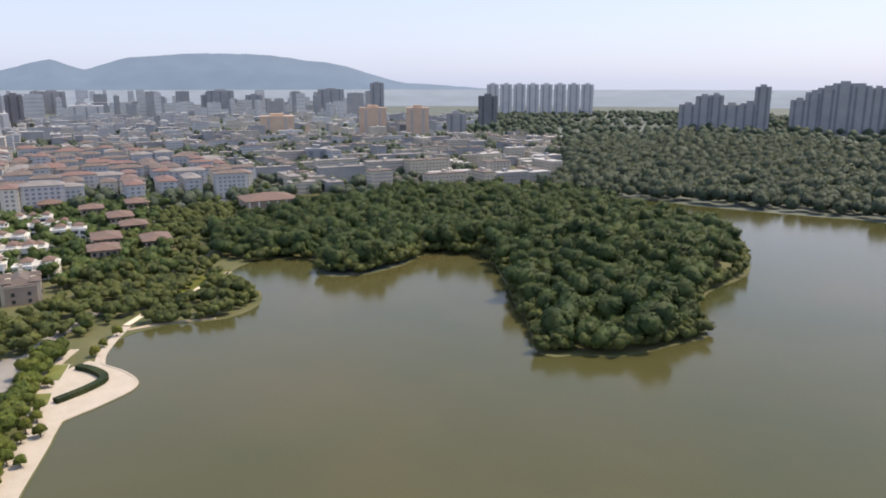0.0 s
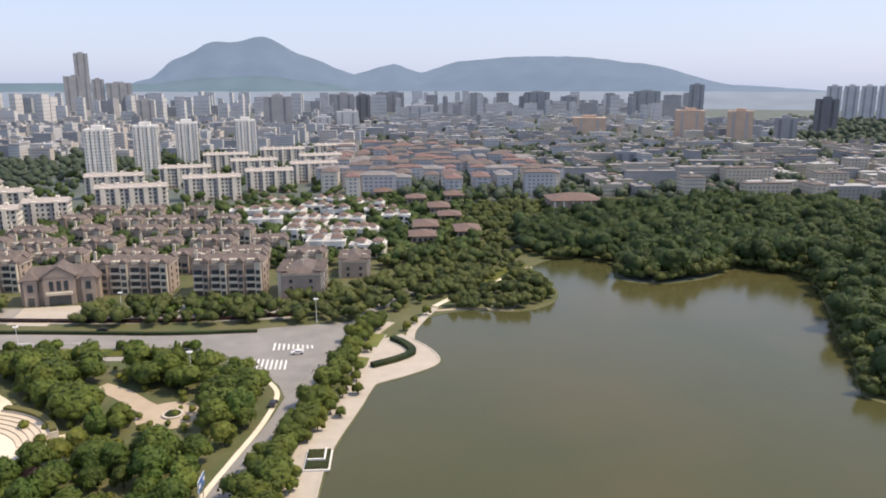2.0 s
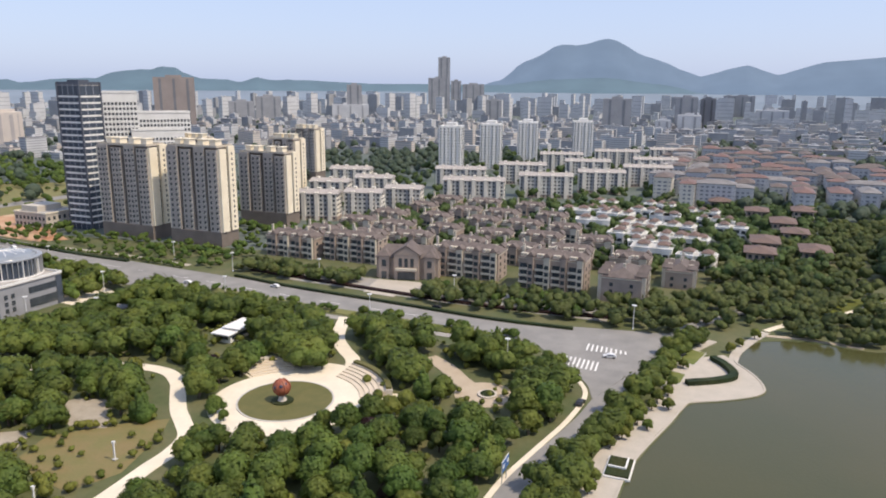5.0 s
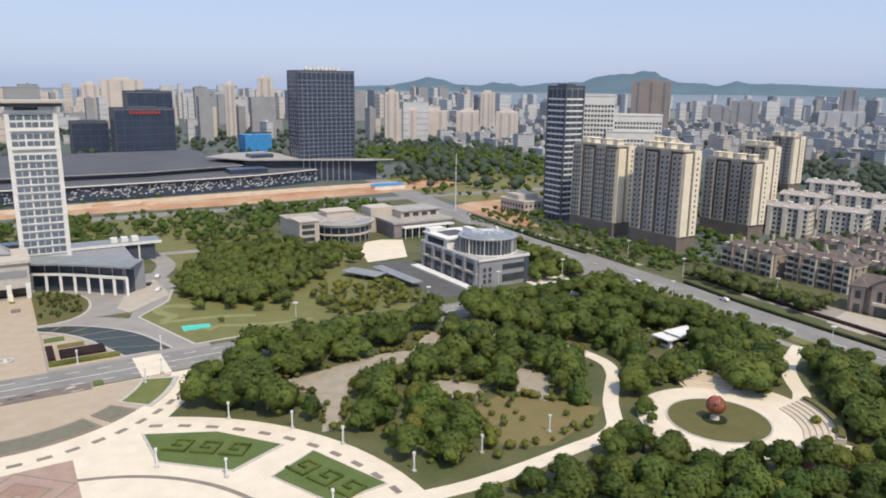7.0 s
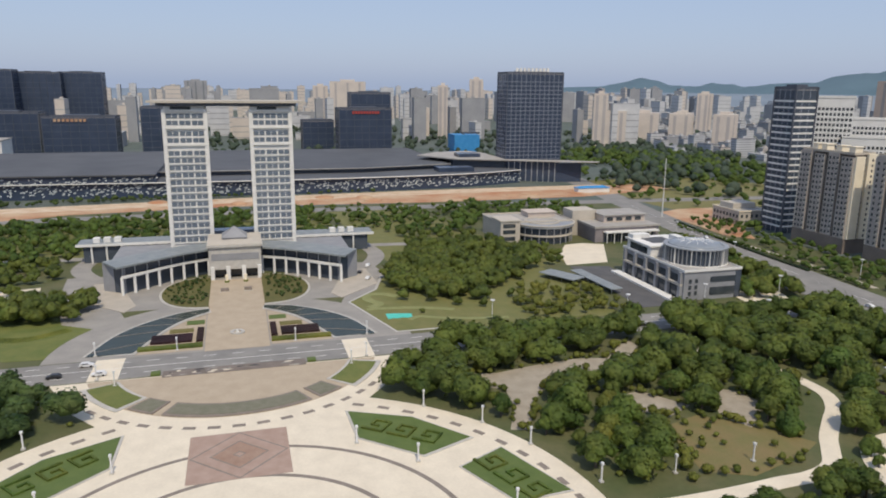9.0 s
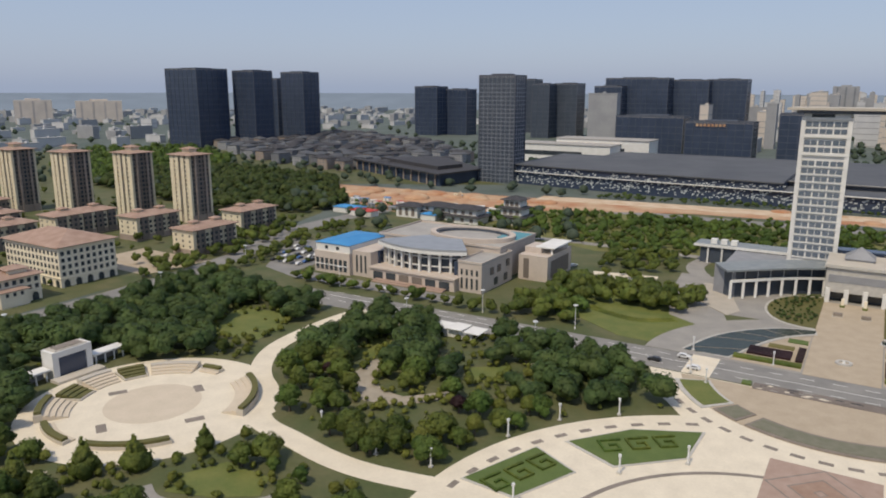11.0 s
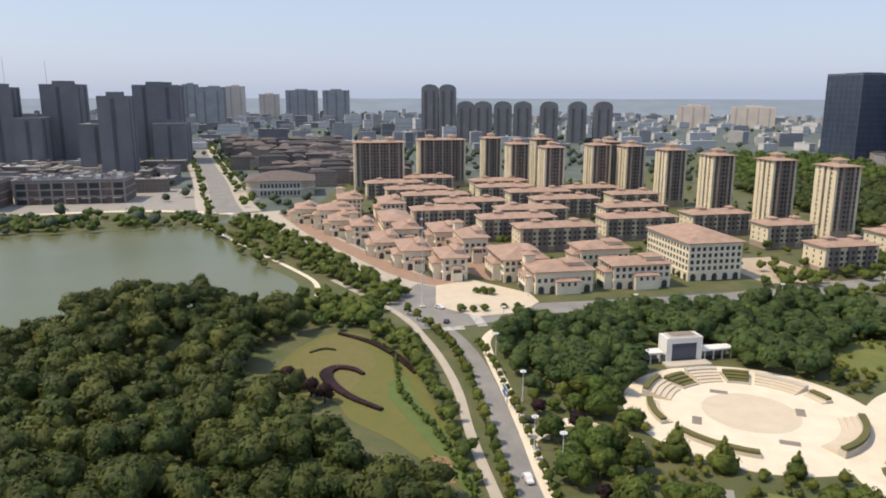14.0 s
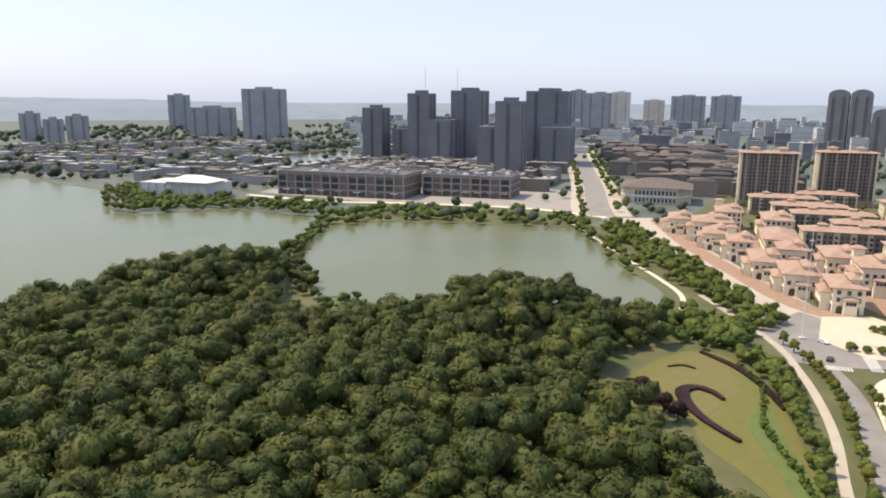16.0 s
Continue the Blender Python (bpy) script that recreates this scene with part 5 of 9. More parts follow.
part("doorway", Build().box(-9.7, -4.2, 0.1, -9.3, 4.2, 4.0), M["glass"], centre, "wide dark doorway")
for c in (-2.8, 0, 2.8):
    part("tall_window", Build().box(-9.68, c - 0.8, 6.4, -9.3, c + 0.8, 10.6), M["glass"], centre)
tagged(part("pavement_forecourt", Build().prism([(303, -40), (300, -16), (278, -20), (280, -40)], -0.3, 0.16), M["promenade"]), "pale stone forecourt before the villa gate", "pavement", kind="structure")
rng = random.Random(4)
for j, x in enumerate((362, 392, 424, 458, 494)):
    for i in range(7):
        y = 52 - i * 30 - j * 7 + rng.uniform(-4, 4)
        if y < -165 + j * 6:
            continue
        pale = y < -142 + (x - 350) * 0.57
        make(("rv2", (i + j) % 3, pale), row_villa(11 + (i + j) % 3, 19 + 2 * ((i + j) % 3), 12.0, pale), x + rng.uniform(-4, 4), y, 0, rng.uniform(-9, 9))
for j, (x, y) in enumerate(((388, -155), (414, -128), (430, -150), (448, -116), (468, -140), (512, -84), (520, -112), (500, -160), (545, -80), (550, -120), (478, -170), (530, -150))):
    make(("wv", j % 2), row_villa(11, 19 + 4 * (j % 2), 10.5, True), x, y, 0, rng.uniform(-9, 9))
for j, (x, y) in enumerate(((405, -185), (436, -188), (470, -205), (505, -200), (545, -185), (420, -212), (580, -160), (560, -215))):
    make(("rv3", j % 2), med_house(16 + 4 * (j % 2), 13, 8.5, False, True), x, y)

# dark glass office quarter to the north
for x, y, w, d, h, m in ((284, 505, 58, 26, 101, "curtain"), (156, 730, 64, 36, 60, "curtain"), (112, 850, 42, 30, 40, "curtain"), (176, 800, 52, 30, 78, "curtain"), (-924, 616, 70, 60, 116, "curtain"), (-870, 681, 46, 40, 114, "curtain"), (-950, 815, 36, 30, 103, "curtain"), (-874, 796, 50, 40, 114, "curtain"), (-765, 1050, 50, 40, 91, "curtain"), (-720, 1085, 50, 40, 86, "curtain"), (-318, 469, 38, 24, 100, "curtain2"),
                         (-640, 1240, 34, 40, 106, "curtain2"), (-545, 1095, 34, 40, 96, "curtain2"), (-510, 1130, 44, 40, 97, "curtain2"), (-420, 1100, 48, 40, 92, "curtain"), (-380, 1130, 110, 36, 106, "curtain"), (-300, 1165, 70, 36, 103, "curtain"), (-240, 1190, 66, 36, 104, "curtain"), (-270, 830, 90, 40, 52, "curtain"), (-175, 800, 80, 40, 48, "curtain"), (-90, 850, 44, 40, 58, "curtain")):
    make(("gt", w, d, h, m), glass_tower(w, d, h, m, far=y > 560, lines="grid" if y < 510 else "mullion"), x, y)
# brown-grey towers beyond the pond
for x, y, w, d, h in ((-985, -605, 34, 30, 76), (-995, -565, 30, 26, 46), (-925, -512, 30, 30, 96), (-965, -456, 50, 40, 100), (-920, -480, 40, 30, 62), (-810, -362, 30, 30, 87), (-840, -385, 50, 36, 58), (-1040, -358, 64, 50, 100), (-1000, -340, 50, 40, 52)):
    make(("ft", w, d, h), far_tower(w, d, h, "fardark"), x, y)

FAR = [
    (1304, -519, 63, 35, "farpeach"), (1224, -671, 51, 50, "farpeach"), (1149, -724, 41, 51, "farpeach"), (1304, -960, 41, 67, "fardark"), (1155, -804, 36, 40, "fargrey"), (2359, -987, 89, 74, "fargrey"), (2432, -635, 86, 66, "fargrey"), (2403, -1172, 50, 95, "fargrey"), (2533, -771, 58, 55, "fargrey"), (814, -432, 26, 18, "fargrey"),
    (2403, 830, 80, 120, "fargrey"), (2410, 814, 43, 190, "fargrey"), (2425, 775, 38, 111, "fargrey"), (2447, 718, 80, 100, "fargrey"),
]
FAR += [
    (1918, 465, 45, 56, "fargrey"), (1804, 830, 66, 67, "farwhite"), (1555, 75, 60, 69, "fargrey"), (1801, -45, 52, 71, "fargrey"), (1804, -92, 35, 68, "fardark"), (2603, -162, 80, 68, "fargrey"), (2375, -630, 85, 71, "fargrey"), (1520, -23, 32, 29, "farwhite"), (1563, -69, 48, 38, "farwhite"), (1962, -234, 79, 40, "farwhite"),
    (889, 759, 44, 74, "farwhite"), (1130, 906, 93, 35, "farwhite"), (1125, 851, 79, 104, "farbrown"), (1490, 976, 65, 52, "fargrey"), (1533, 928, 65, 64, "fargrey"), (857, 1035, 23, 79, "farcream"), (574, 852, 32, 54, "farcream"), (659, 911, 49, 49, "farcream"), (710, 884, 38, 48, "farcream"),
]
FAR += [
    (697, 756, 30, 52, "farcream"), (1673, 774, 99, 44, "farwhite"), (1680, 766, 40, 94, "fargrey"), (183, 1429, 34, 87, "farcream"), (240, 1417, 81, 96, "farcream"), (329, 1123, 32, 50, "farcream"), (348, 1045, 17, 90, "farcream"), (426, 1099, 26, 101, "farcream"), (552, 863, 23, 80, "farcream"), (613, 909, 27, 52, "farcream"),
    (730, 905, 34, 49, "farcream"), (890, 1073, 28, 79, "farcream"), (747, 810, 29, 50, "farcream"), (1374, 2038, 33, 89, "fargrey"), (-117, 2426, 77, 98, "fargrey"), (-2119, -421, 73, 98, "fargrey"), (-2205, -362, 57, 109, "farcream"), (-2594, -285, 73, 86, "farcream"), (-2437, -175, 109, 99, "fargrey"),
]
FAR += [
    (-2403, -66, 91, 99, "fargrey"), (-1008, -359, 59, 100, "fardark"), (-1815, 861, 88, 58, "farcream"), (-1768, 1008, 117, 55, "farcream"), (-2378, -511, 51, 116, "fargrey"), (-2408, -445, 94, 108, "fargrey"), (-1328, -1008, 96, 107, "fargrey"), (-1763, -1564, 64, 96, "fargrey"), (-1377, -1172, 107, 68, "fargrey"), (-1147, -1446, 41, 57, "fargrey"), (-1094, -1330, 37, 48, "fargrey"), (-1183, -1360, 45, 52, "fargrey"),
]
for x, y, w, h, m in FAR:
    yaw = math.degrees(math.atan2(-(x - EYE[0]), y - EYE[1]))
    make(("far", w, h, m), far_tower(w * 0.94, max(18, min(w * 0.5, 30)), h, m), x, y, 0, yaw)


# ---- the town hall: two slab towers under one roof, curved wings, a gate block ----
hall = thing("town_hall", 0, 205, label="twin white office towers joined by a flat roof above curved wings", category="town hall")
pane = Build().box(-2.6, -0.12, -0.15, 2.6, 0.12, 2.1).data("window", M["hallglass"])
bar = Build().box(-0.12, -0.2, -0.15, 0.12, 0.05, 2.1).data("mullion", M["white"])
for s in (-1, 1):
    cx = s * 20.3
    body = part("tower_body", Build().box(cx - 9.6, 0, 0, cx + 9.6, 15, 79), M["white"], hall, "white tower body")
    part("side_glazing", Build().box(cx - 9.75, 3, 12, cx + 9.75, 12, 77), M["curtain2"], body, "dark glazed tower flank")
    for e in (-1, 1):
        part("corner_pier", Build().box(cx + e * 9.6 - 0.9, -0.9, 0, cx + e * 9.6 + 0.9, 0.6, 77.5), M["white"], body)
    levels = [12.2 + 3.6 * k for k in range(13)] + [61.6, 64.9, 70.0, 73.3]
    for z in levels:
        for k in (-1, 0, 1):
            p = part("window", pane, None, hall, at=(cx + k * 5.9, -0.05, z))
            part("mullion", bar, None, p, at=(0, 0, 0))
            part("window", pane, None, hall, at=(cx + k * 5.9, 15.05, z))
    for z in levels[:13]:
        part("sill_band", Build().box(cx - 9.7, -0.55, z - 0.85, cx + 9.7, 0.3, z - 0.35), M["white"], body)
    for z in (60.0, 68.2, 76.3):
        part("sill_band", Build().box(cx - 10.2, -1.0, z, cx + 10.2, 0.3, z + 1.0), M["white"], body)
    part("top_slot", Build().box(cx - 6.5, -0.3, 77.4, cx + 3.0, 0.2, 78.8), M["glass"], hall)
part("roof", Build().prism([(-37, -4), (37, -4), (35, 19), (-35, 19)], 80.6, 81.7).box(-33, -2, 79, 33, 17, 80.6, 1), [M["stone"], M["mullion"]], hall, "broad flat overhanging roof")
part("bridge_glazing", Build().box(-10.5, 5, 0, 10.5, 13, 16), M["curtain"], hall)
part("gate_block", Build().box(-11.8, -33, 4.8, 11.8, -6, 15.5).box(-12.6, -34, 15.5, 12.6, -6, 16.6), M["kerb"], hall, "pale stone gate block")
for k in range(4):
    part("gate_pier", Build().box(-11.4 + 7.1 * k, -33.8, 0, -9.6 + 7.1 * k, -30, 6.4), M["white"], hall)
part("gate_glazing", Build().box(-11.5, -28, 0, 11.5, -8, 5), M["glass"], hall)
part("gate_window_band", Build().box(-10.8, -33.15, 9.2, 10.8, -32.8, 12.4), M["greystone"], hall)
part("gate_roof", Build().hip(-12.2, -33.5, 12.2, -7, 16.8, 0.6), M["stone"], hall)
part("skylight", Build().hip(-5.5, -24, 5.5, -13, 18.2, 4.6, over=0.4).box(-5.5, -24, 17, 5.5, -13, 18), M["greystone"], hall, "grey pyramid skylight")
for s in (-1, 1):
    wing = [(s * x, y) for x, y in ((12.5, -24), (22, -29), (31, -36), (39, -44), (47, -51))]
    back = [(s * x, y) for x, y in ((56, -41), (47, -32), (37.5, -24), (26, -16), (12.5, -11))]
    part("wing_roof", Build().prism([(x + s * (1.5 if i > 2 else 0), y - 3.0) for i, (x, y) in enumerate(wing)] + back, 12.6, 13.4), M["shelter"], hall, "grey metal wing roof")
    part("wing_body", Build().prism([(x, y + 3.2) for x, y in wing] + [(x - s * 0.8, y - 0.8) for x, y in back], 0, 12.6), M["curtain2"], hall, "dark glazed wing")
    part("wing_end", Build().prism([(s * 46.5, -48), (s * 56, -41.4), (s * 55.4, -40.4), (s * 46, -47)], 0, 12.6), M["greystone"], hall)
    part("wing_beam", Build().ribbon(wing, 1.3, 7.6, 8.6), M["white"], hall)
    part("rear_terrace", Build().prism([(s * 12.5, -11.2), (s * 26, -16.2), (s * 37.5, -24.2), (s * 47, -32.2), (s * 56, -40), (s * 56, 15), (s * 31, 15), (s * 31, -0.2), (s * 12.5, -0.2)], 0, 8.4), M["greystone"], hall, "low grey roof terrace")
    for k in range(6):
        part("skylight_box", Build().box(s * (16 + k * 6) - 1.5, -9 - k * 2.2, 8.4, s * (16 + k * 6) + 1.5, -6 - k * 2.2, 9.8), M["white"], hall)
    for i in range(8):
        f = i / 7 * 4
        a, b = wing[min(3, int(f))], wing[min(3, int(f)) + 1]
        t = f - min(3, int(f))
        x, y = a[0] + (b[0] - a[0]) * t, a[1] + (b[1] - a[1]) * t
        part("column", Build().box(x - 0.55, y - 0.55, 0, x + 0.55, y + 0.55, 8), M["white"], hall)
        part("mullion", Build().box(x - 0.2, y + 2.4, 8, x + 0.2, y + 2.9, 12.6), M["metal"], hall)
part("rear_wing", Build().box(-74, 15.2, 0, 71, 27, 9.0), M["curtain2"], hall, "long dark rear wing")
part("rear_roof", Build().box(-77, 14, 9.0, 74, 28.4, 9.9), M["shelter"], hall)
part("rear_fascia", Build().box(-77.2, 13.6, 8.8, 74.2, 14, 10.1), M["white"], hall)
for x in range(-70, 70, 7):
    part("rear_column", Build().box(x - 0.4, 14.2, 0, x + 0.4, 15, 8.8), M["white"], hall)
for x in (-68, -63, -58, 52, 57, 62):
    part("roof_plant", Build().box(x - 1.6, 18, 9.9, x + 1.6, 22, 12.2), M["white"], hall)
for x in (-5, 5):
    lion = thing("stone_plinth", x, 150, 0.2, label="dark stone plinth on the forecourt", category="plinth", group="forecourt plinths")
    part("base", Build().box(-2, -1.2, 0, 2, 1.2, 0.4), M["stone"], lion)
    part("block", Build().box(-1.7, -0.9, 0.4, 1.7, 0.9, 1.6), M["slab"], lion)
for x in (-4.2, 4.2):
    post = thing("stone_pillar", x, 166, 0.2, label="pale stone pillar with a green base", category="pillar", group="forecourt pillars")
    part("base", Build().box(-1, -1, 0, 1, 1, 0.8), M["lawn"], post)
    part("shaft", Build().box(-0.6, -0.6, 0.8, 0.6, 0.6, 3.6), M["cream"], post)
basin = thing("fountain", 0, 93, 0.2, label="low pale stone fountain basin on the forecourt", category="fountain")
part("basin", Build().ring(0, 0, 1.6, 2.6, 0, 0.6, n=20), M["kerb"], basin)
part("jet_base", Build().rod((0, 0, 0), (0, 0, 1.1), 0.7, 0.3), M["white"], basin)
trough = thing("fountain_trough", 0, 57, 0.16, label="long dark mosaic water trough set in the terrace", category="fountain")
part("floor", Build().box(-23, -1.6, 0, 21.6, 3.6, 0.12), M["umber"], trough)
for k in range(64):
    rr = random.Random(k)
    x, y, w = rr.uniform(-22.6, 17.5), rr.uniform(-1.4, 2.4), rr.uniform(1.2, 3.6)
    part("mosaic", Build().prism([(x, y), (x + w * 0.6, y - 0.1), (x + w, y + rr.uniform(0.1, 0.5)), (x + w * 0.7, y + rr.uniform(0.5, 1.0)), (x + w * 0.2, y + rr.uniform(0.4, 0.9))], 0.1, 0.13 + 0.0012 * k), M[("umber", "slab", "umber", "slate", "drive", "umber", "slab", "paving")[k % 8]], trough)
for x in (-25, 23.6):
    part("end_planter", Build().box(x - 1.4, 0.2, 0, x + 1.4, 3.0, 0.7), M["parterre"], trough)

# ---- the library ----
lib = thing("library", 199, 120, label="grey stone library with a white upper block and a glass rotunda", category="library")
part("body", Build().box(-14, -32, 0, 14, 19, 12.5), M["greystone"], lib, "grey stone lower storeys")
part("parapet", flat_roof(Build(), 28, 51, 12.6, 0.5, 0.9), [M["white"], M["flat"]], lib).location = (0, -6.5, 0)
part("upper_block", Build().box(-13, -3, 12.6, 8, 18, 17.5).box(-14, -4, 17.5, 9, 19, 18.2), M["white"], lib, "white upper storey")
part("upper_glazing", Build().box(-13.15, 0, 13.6, -12.9, 15, 16.6), M["glass"], lib)
for i in range(6):
    y = -30 + i * 9.3
    part("pier", Build().box(-15.3, y - 0.9, 0, -13.6, y + 0.9, 12.4), M["greystone"], lib)
    if i < 5:
        part("glazing", Build().box(-14.2, y + 1.4, 0.4, -13.8, y + 8, 6.4), M["glass"], lib)
        part("glazing", Build().box(-14.2, y + 1.4, 7.6, -13.8, y + 8, 10.8), M["glass"], lib)
part("balcony_beam", Build().box(-15.4, -31, 6.5, -13.9, 17, 7.4), M["stone"], lib)
for x0, x1, z0, z1 in ((-1, 12, 7.8, 10.2), (-1, 12, 2.0, 5.4)):
    part("glazing", Build().box(x0, -32.25, z0, x1, -31.8, z1), M["glass"], lib)
for x in (-11, -8):
    for z in (2.4, 5.0, 7.8):
        part("window", Build().box(x - 0.7, -32.2, z, x + 0.7, -31.8, z + 1.7), M["glass"], lib)
part("corner_glass", Build().box(11.6, -32.3, 0.3, 14.3, -27, 12.2), M["curtain2"], lib, "dark glazed corner")
part("rotunda_drum", Build().ring(3, -14, 0, 13.2, 0, 20.4, n=44), M["curtain2"], lib, "dark glass rotunda")
for i in range(44):
    a = 2 * math.pi * i / 44
    part("rotunda_fin", Build().box(-0.35, -0.14, 12.6, 0.8, 0.14, 20.2), M["white" if i % 4 == 0 else "metal"], lib).matrix_basis = pose(3 + 13.3 * math.cos(a), -14 + 13.3 * math.sin(a), 0, 0, 0, math.degrees(a))
part("rotunda_sill", Build().ring(3, -14, 12.8, 14.3, 12.6, 13.3, n=44), M["white"], lib)
part("rotunda_rim", Build().ring(3, -14, 12.2, 14.2, 20.2, 20.7, n=44), M["metal"], lib)
part("rotunda_roof", Build().ball(3, -14, 20.4, 12.4, n=32, k=10, sz=0.2), M["paleglass"], lib, "shallow grey glass dome", smooth=True)
for i in range(12):
    a = math.pi * 2 * i / 12
    part("dome_rib", Build().rod((3, -14, 22.95), (3 + 7.4 * math.cos(a), -14 + 7.4 * math.sin(a), 22.45), 0.14, 0.14).rod((3 + 7.4 * math.cos(a), -14 + 7.4 * math.sin(a), 22.45), (3 + 12.3 * math.cos(a), -14 + 12.3 * math.sin(a), 20.6), 0.14, 0.14), M["white"], lib)
part("roof_well", Build().box(-9, 2, 18.15, 3, 14, 18.35), M["slatelight"], lib, "dark sunken roof court")
part("plant_house", Build().box(-13, 13, 18.2, -4, 18, 20.2).box(4, 2, 18.2, 7.6, 9, 20.6), M["white"], lib)
place("library_yard", Build().prism([(164, 156), (184, 152), (184, 84), (163, 84)], 0, 0.13), M["darkasphalt"], "dark asphalt parking yard beside the library")
place("library_steps", Build().prism([(179.5, 141), (184, 141), (184, 86), (179.5, 86)], 0, 0.9), M["white"], "white stone terrace along the library")
place("library_forecourt", Build().prism([(211, 80), (234, 80), (238, 97), (228, 100), (213, 99)], 0, 0.11), M["paving"], "pale paved forecourt among the shrubs")
for x, y, w, d, turn in ((149, 133, 9, 20, 28), (161, 122, 5.6, 36, 4)):
    o = thing("bicycle_shelter", x, y, label="long low shelter with a grey-blue sheet roof", category="shelter", group="yard shelters")
    o.matrix_basis = pose(x, y, 0, 0, 0, turn)
    part("roof", Build().hip(-w / 2, -d / 2, w / 2, d / 2, 2.8, 0.5, over=0.2), M["shelter"], o)
    for k in range(4):
        for c in (-1, 1):
            part("post", Build().rod((c * (w / 2 - 0.4), -d / 2 + 0.6 + k * (d - 1.2) / 3, 0), (c * (w / 2 - 0.4), -d / 2 + 0.6 + k * (d - 1.2) / 3, 2.8), 0.09, 0.09), M["metal"], o)

# ---- two pavilions north of the library ----
bow = thing("pavilion", 172, 232, label="pale grey stone pavilion with a glazed bow front", category="pavilion", group="low pavilions")
part("body", Build().box(-22, -10, 0, 24, 20, 10.4), M["stone"], bow)
part("parapet", flat_roof(Build(), 46, 30, 10.5, 0.5, 0.8), [M["stone"], M["flat"]], bow).location = (1, 5, 0)
part("stair_block", Build().box(-24, -18, 0, -12, -2, 13.2).box(-24.6, -18.6, 13.2, -11.4, -1.4, 13.9), M["stone"], bow, "pale stair block")
for z in (2.0, 6.0, 9.6):
    part("window_strip", Build().box(-22.6, -18.25, z, -15, -17.9, z + 2.2), M["glass"], bow)
part("bow_base", Build().ring(6, -8, 0, 16.2, 0, 4.4, 178, 362, 30), M["curtain2"], bow, "dark ground floor glazing")
part("bow_gallery", Build().ring(6, -8, 0, 18.4, 4.4, 5.2, 178, 362, 30), M["stone"], bow, "white gallery parapet")
part("bow_glazing", Build().ring(6, -8, 0, 16.8, 5.2, 9.4, 178, 362, 30), M["curtain2"], bow, "dark upper glazing")
part("bow_roof", Build().ring(6, -8, 0, 19.2, 9.4, 10.6, 175, 365, 34), M["metal"], bow, "pale overhanging bow roof")
part("bow_rim", Build().ring(6, -8, 18.4, 19.6, 10.6, 11.1, 175, 365, 34), M["stone"], bow)
part("roof_ring", Build().ring(6, -8, 9.8, 10.6, 10.6, 11.4, 0, 360, 30), M["stone"], bow)
for a in range(186, 360, 14):
    part("column", Build().rod((6 + 18 * math.cos(radians(a)), -8 + 18 * math.sin(radians(a)), 0), (6 + 18 * math.cos(radians(a)), -8 + 18 * math.sin(radians(a)), 9.5), 0.3, 0.3), M["greystone"], bow)
part("roof_house", Build().box(2, 4, 10.6, 20, 16, 13.6).box(1.4, 3.4, 13.6, 20.6, 16.6, 14.1), M["rose"], bow, "pinkish roof house")
pav = thing("pavilion", 226, 222, label="low mauve-grey stone pavilion with a glazed front", category="pavilion", group="low pavilions")
part("body", Build().box(-22, -17, 0, 20, 17, 8.6), M["mauvewall"], pav)
part("roof", Build().box(-22.8, -17.8, 8.6, 20.8, 17.8, 9.3).box(-22.8, -17.8, 9.3, 20.8, -17.2, 9.9).box(-22.8, -17.2, 9.3, -22.2, 17.8, 9.9), M["flat"], pav)
part("upper_storey", Build().box(-10, -4, 9.3, 18, 15, 13.4), M["rose"], pav, "pinkish upper storey")
part("upper_roof", Build().box(-11, -5, 13.4, 19, 16, 14.0), M["flat"], pav)
part("end_wall", Build().box(-26, 6, 0, -10, 20, 15.5), M["stone"], pav, "plain pale end wall")
part("front_canopy", Build().box(-17, -21.5, 6.2, 18, -17, 6.9), M["white"], pav, "white entrance canopy")
for k in range(7):
    part("glazing", Build().box(-15.8 + k * 4.7, -17.3, 0.4, -11.8 + k * 4.7, -16.8, 6.0), M["glass"], pav)
    part("mullion_post", Build().box(-16.5 + k * 4.7, -21.2, 0, -16.1 + k * 4.7, -20.8, 6.2), M["white"], pav)
for k in range(4):
    part("window", Build().box(-8 + k * 6.4, -4.25, 10.2, -4 + k * 6.4, -3.9, 12.4), M["glass"], pav)
place("pavilion_yard", Build().prism([(164, 159), (188, 160), (207, 200), (196, 206), (184, 204), (172, 184)], 0, 0.12), M["paving"], "pale paved court before the pavilions")

# ---- the culture centre with its bow front and blue roof ----
mus = thing("culture_centre", -192, 139, label="pale stone culture centre with a curved colonnade and blue roofs", category="culture centre")
part("main_block", Build().box(-24, -12, 0, 46, 28, 15.5), M["rose"], mus)
part("main_parapet", flat_roof(Build(), 70, 40, 15.6, 0.4, 1.0), [M["rose"], M["flat"]], mus).location = (11, 8, 0)
part("main_openings", Build().box(-14, -12.3, 11.6, -2, -11.8, 13.8).box(1, -12.3, 11.6, 12, -11.8, 13.8).box(15, -12.3, 11.6, 28, -11.8, 13.8), M["glass"], mus, "dark clerestory openings")
ringo = part("roof_ring", Build().ring(0, 0, 15, 17.2, 15.9, 18.0, n=48), M["rose"], mus, "oval roof ring")
ringo.matrix_basis = pose(20, 8, 0) @ Matrix.Diagonal((1.35, 0.95, 1, 1))
glow = part("roof_louvre", Build().ring(0, 0, 14, 15, 15.9, 17.2, n=48), M["curtain2"], mus)
glow.matrix_basis = pose(20, 8, 0) @ Matrix.Diagonal((1.35, 0.95, 1, 1))
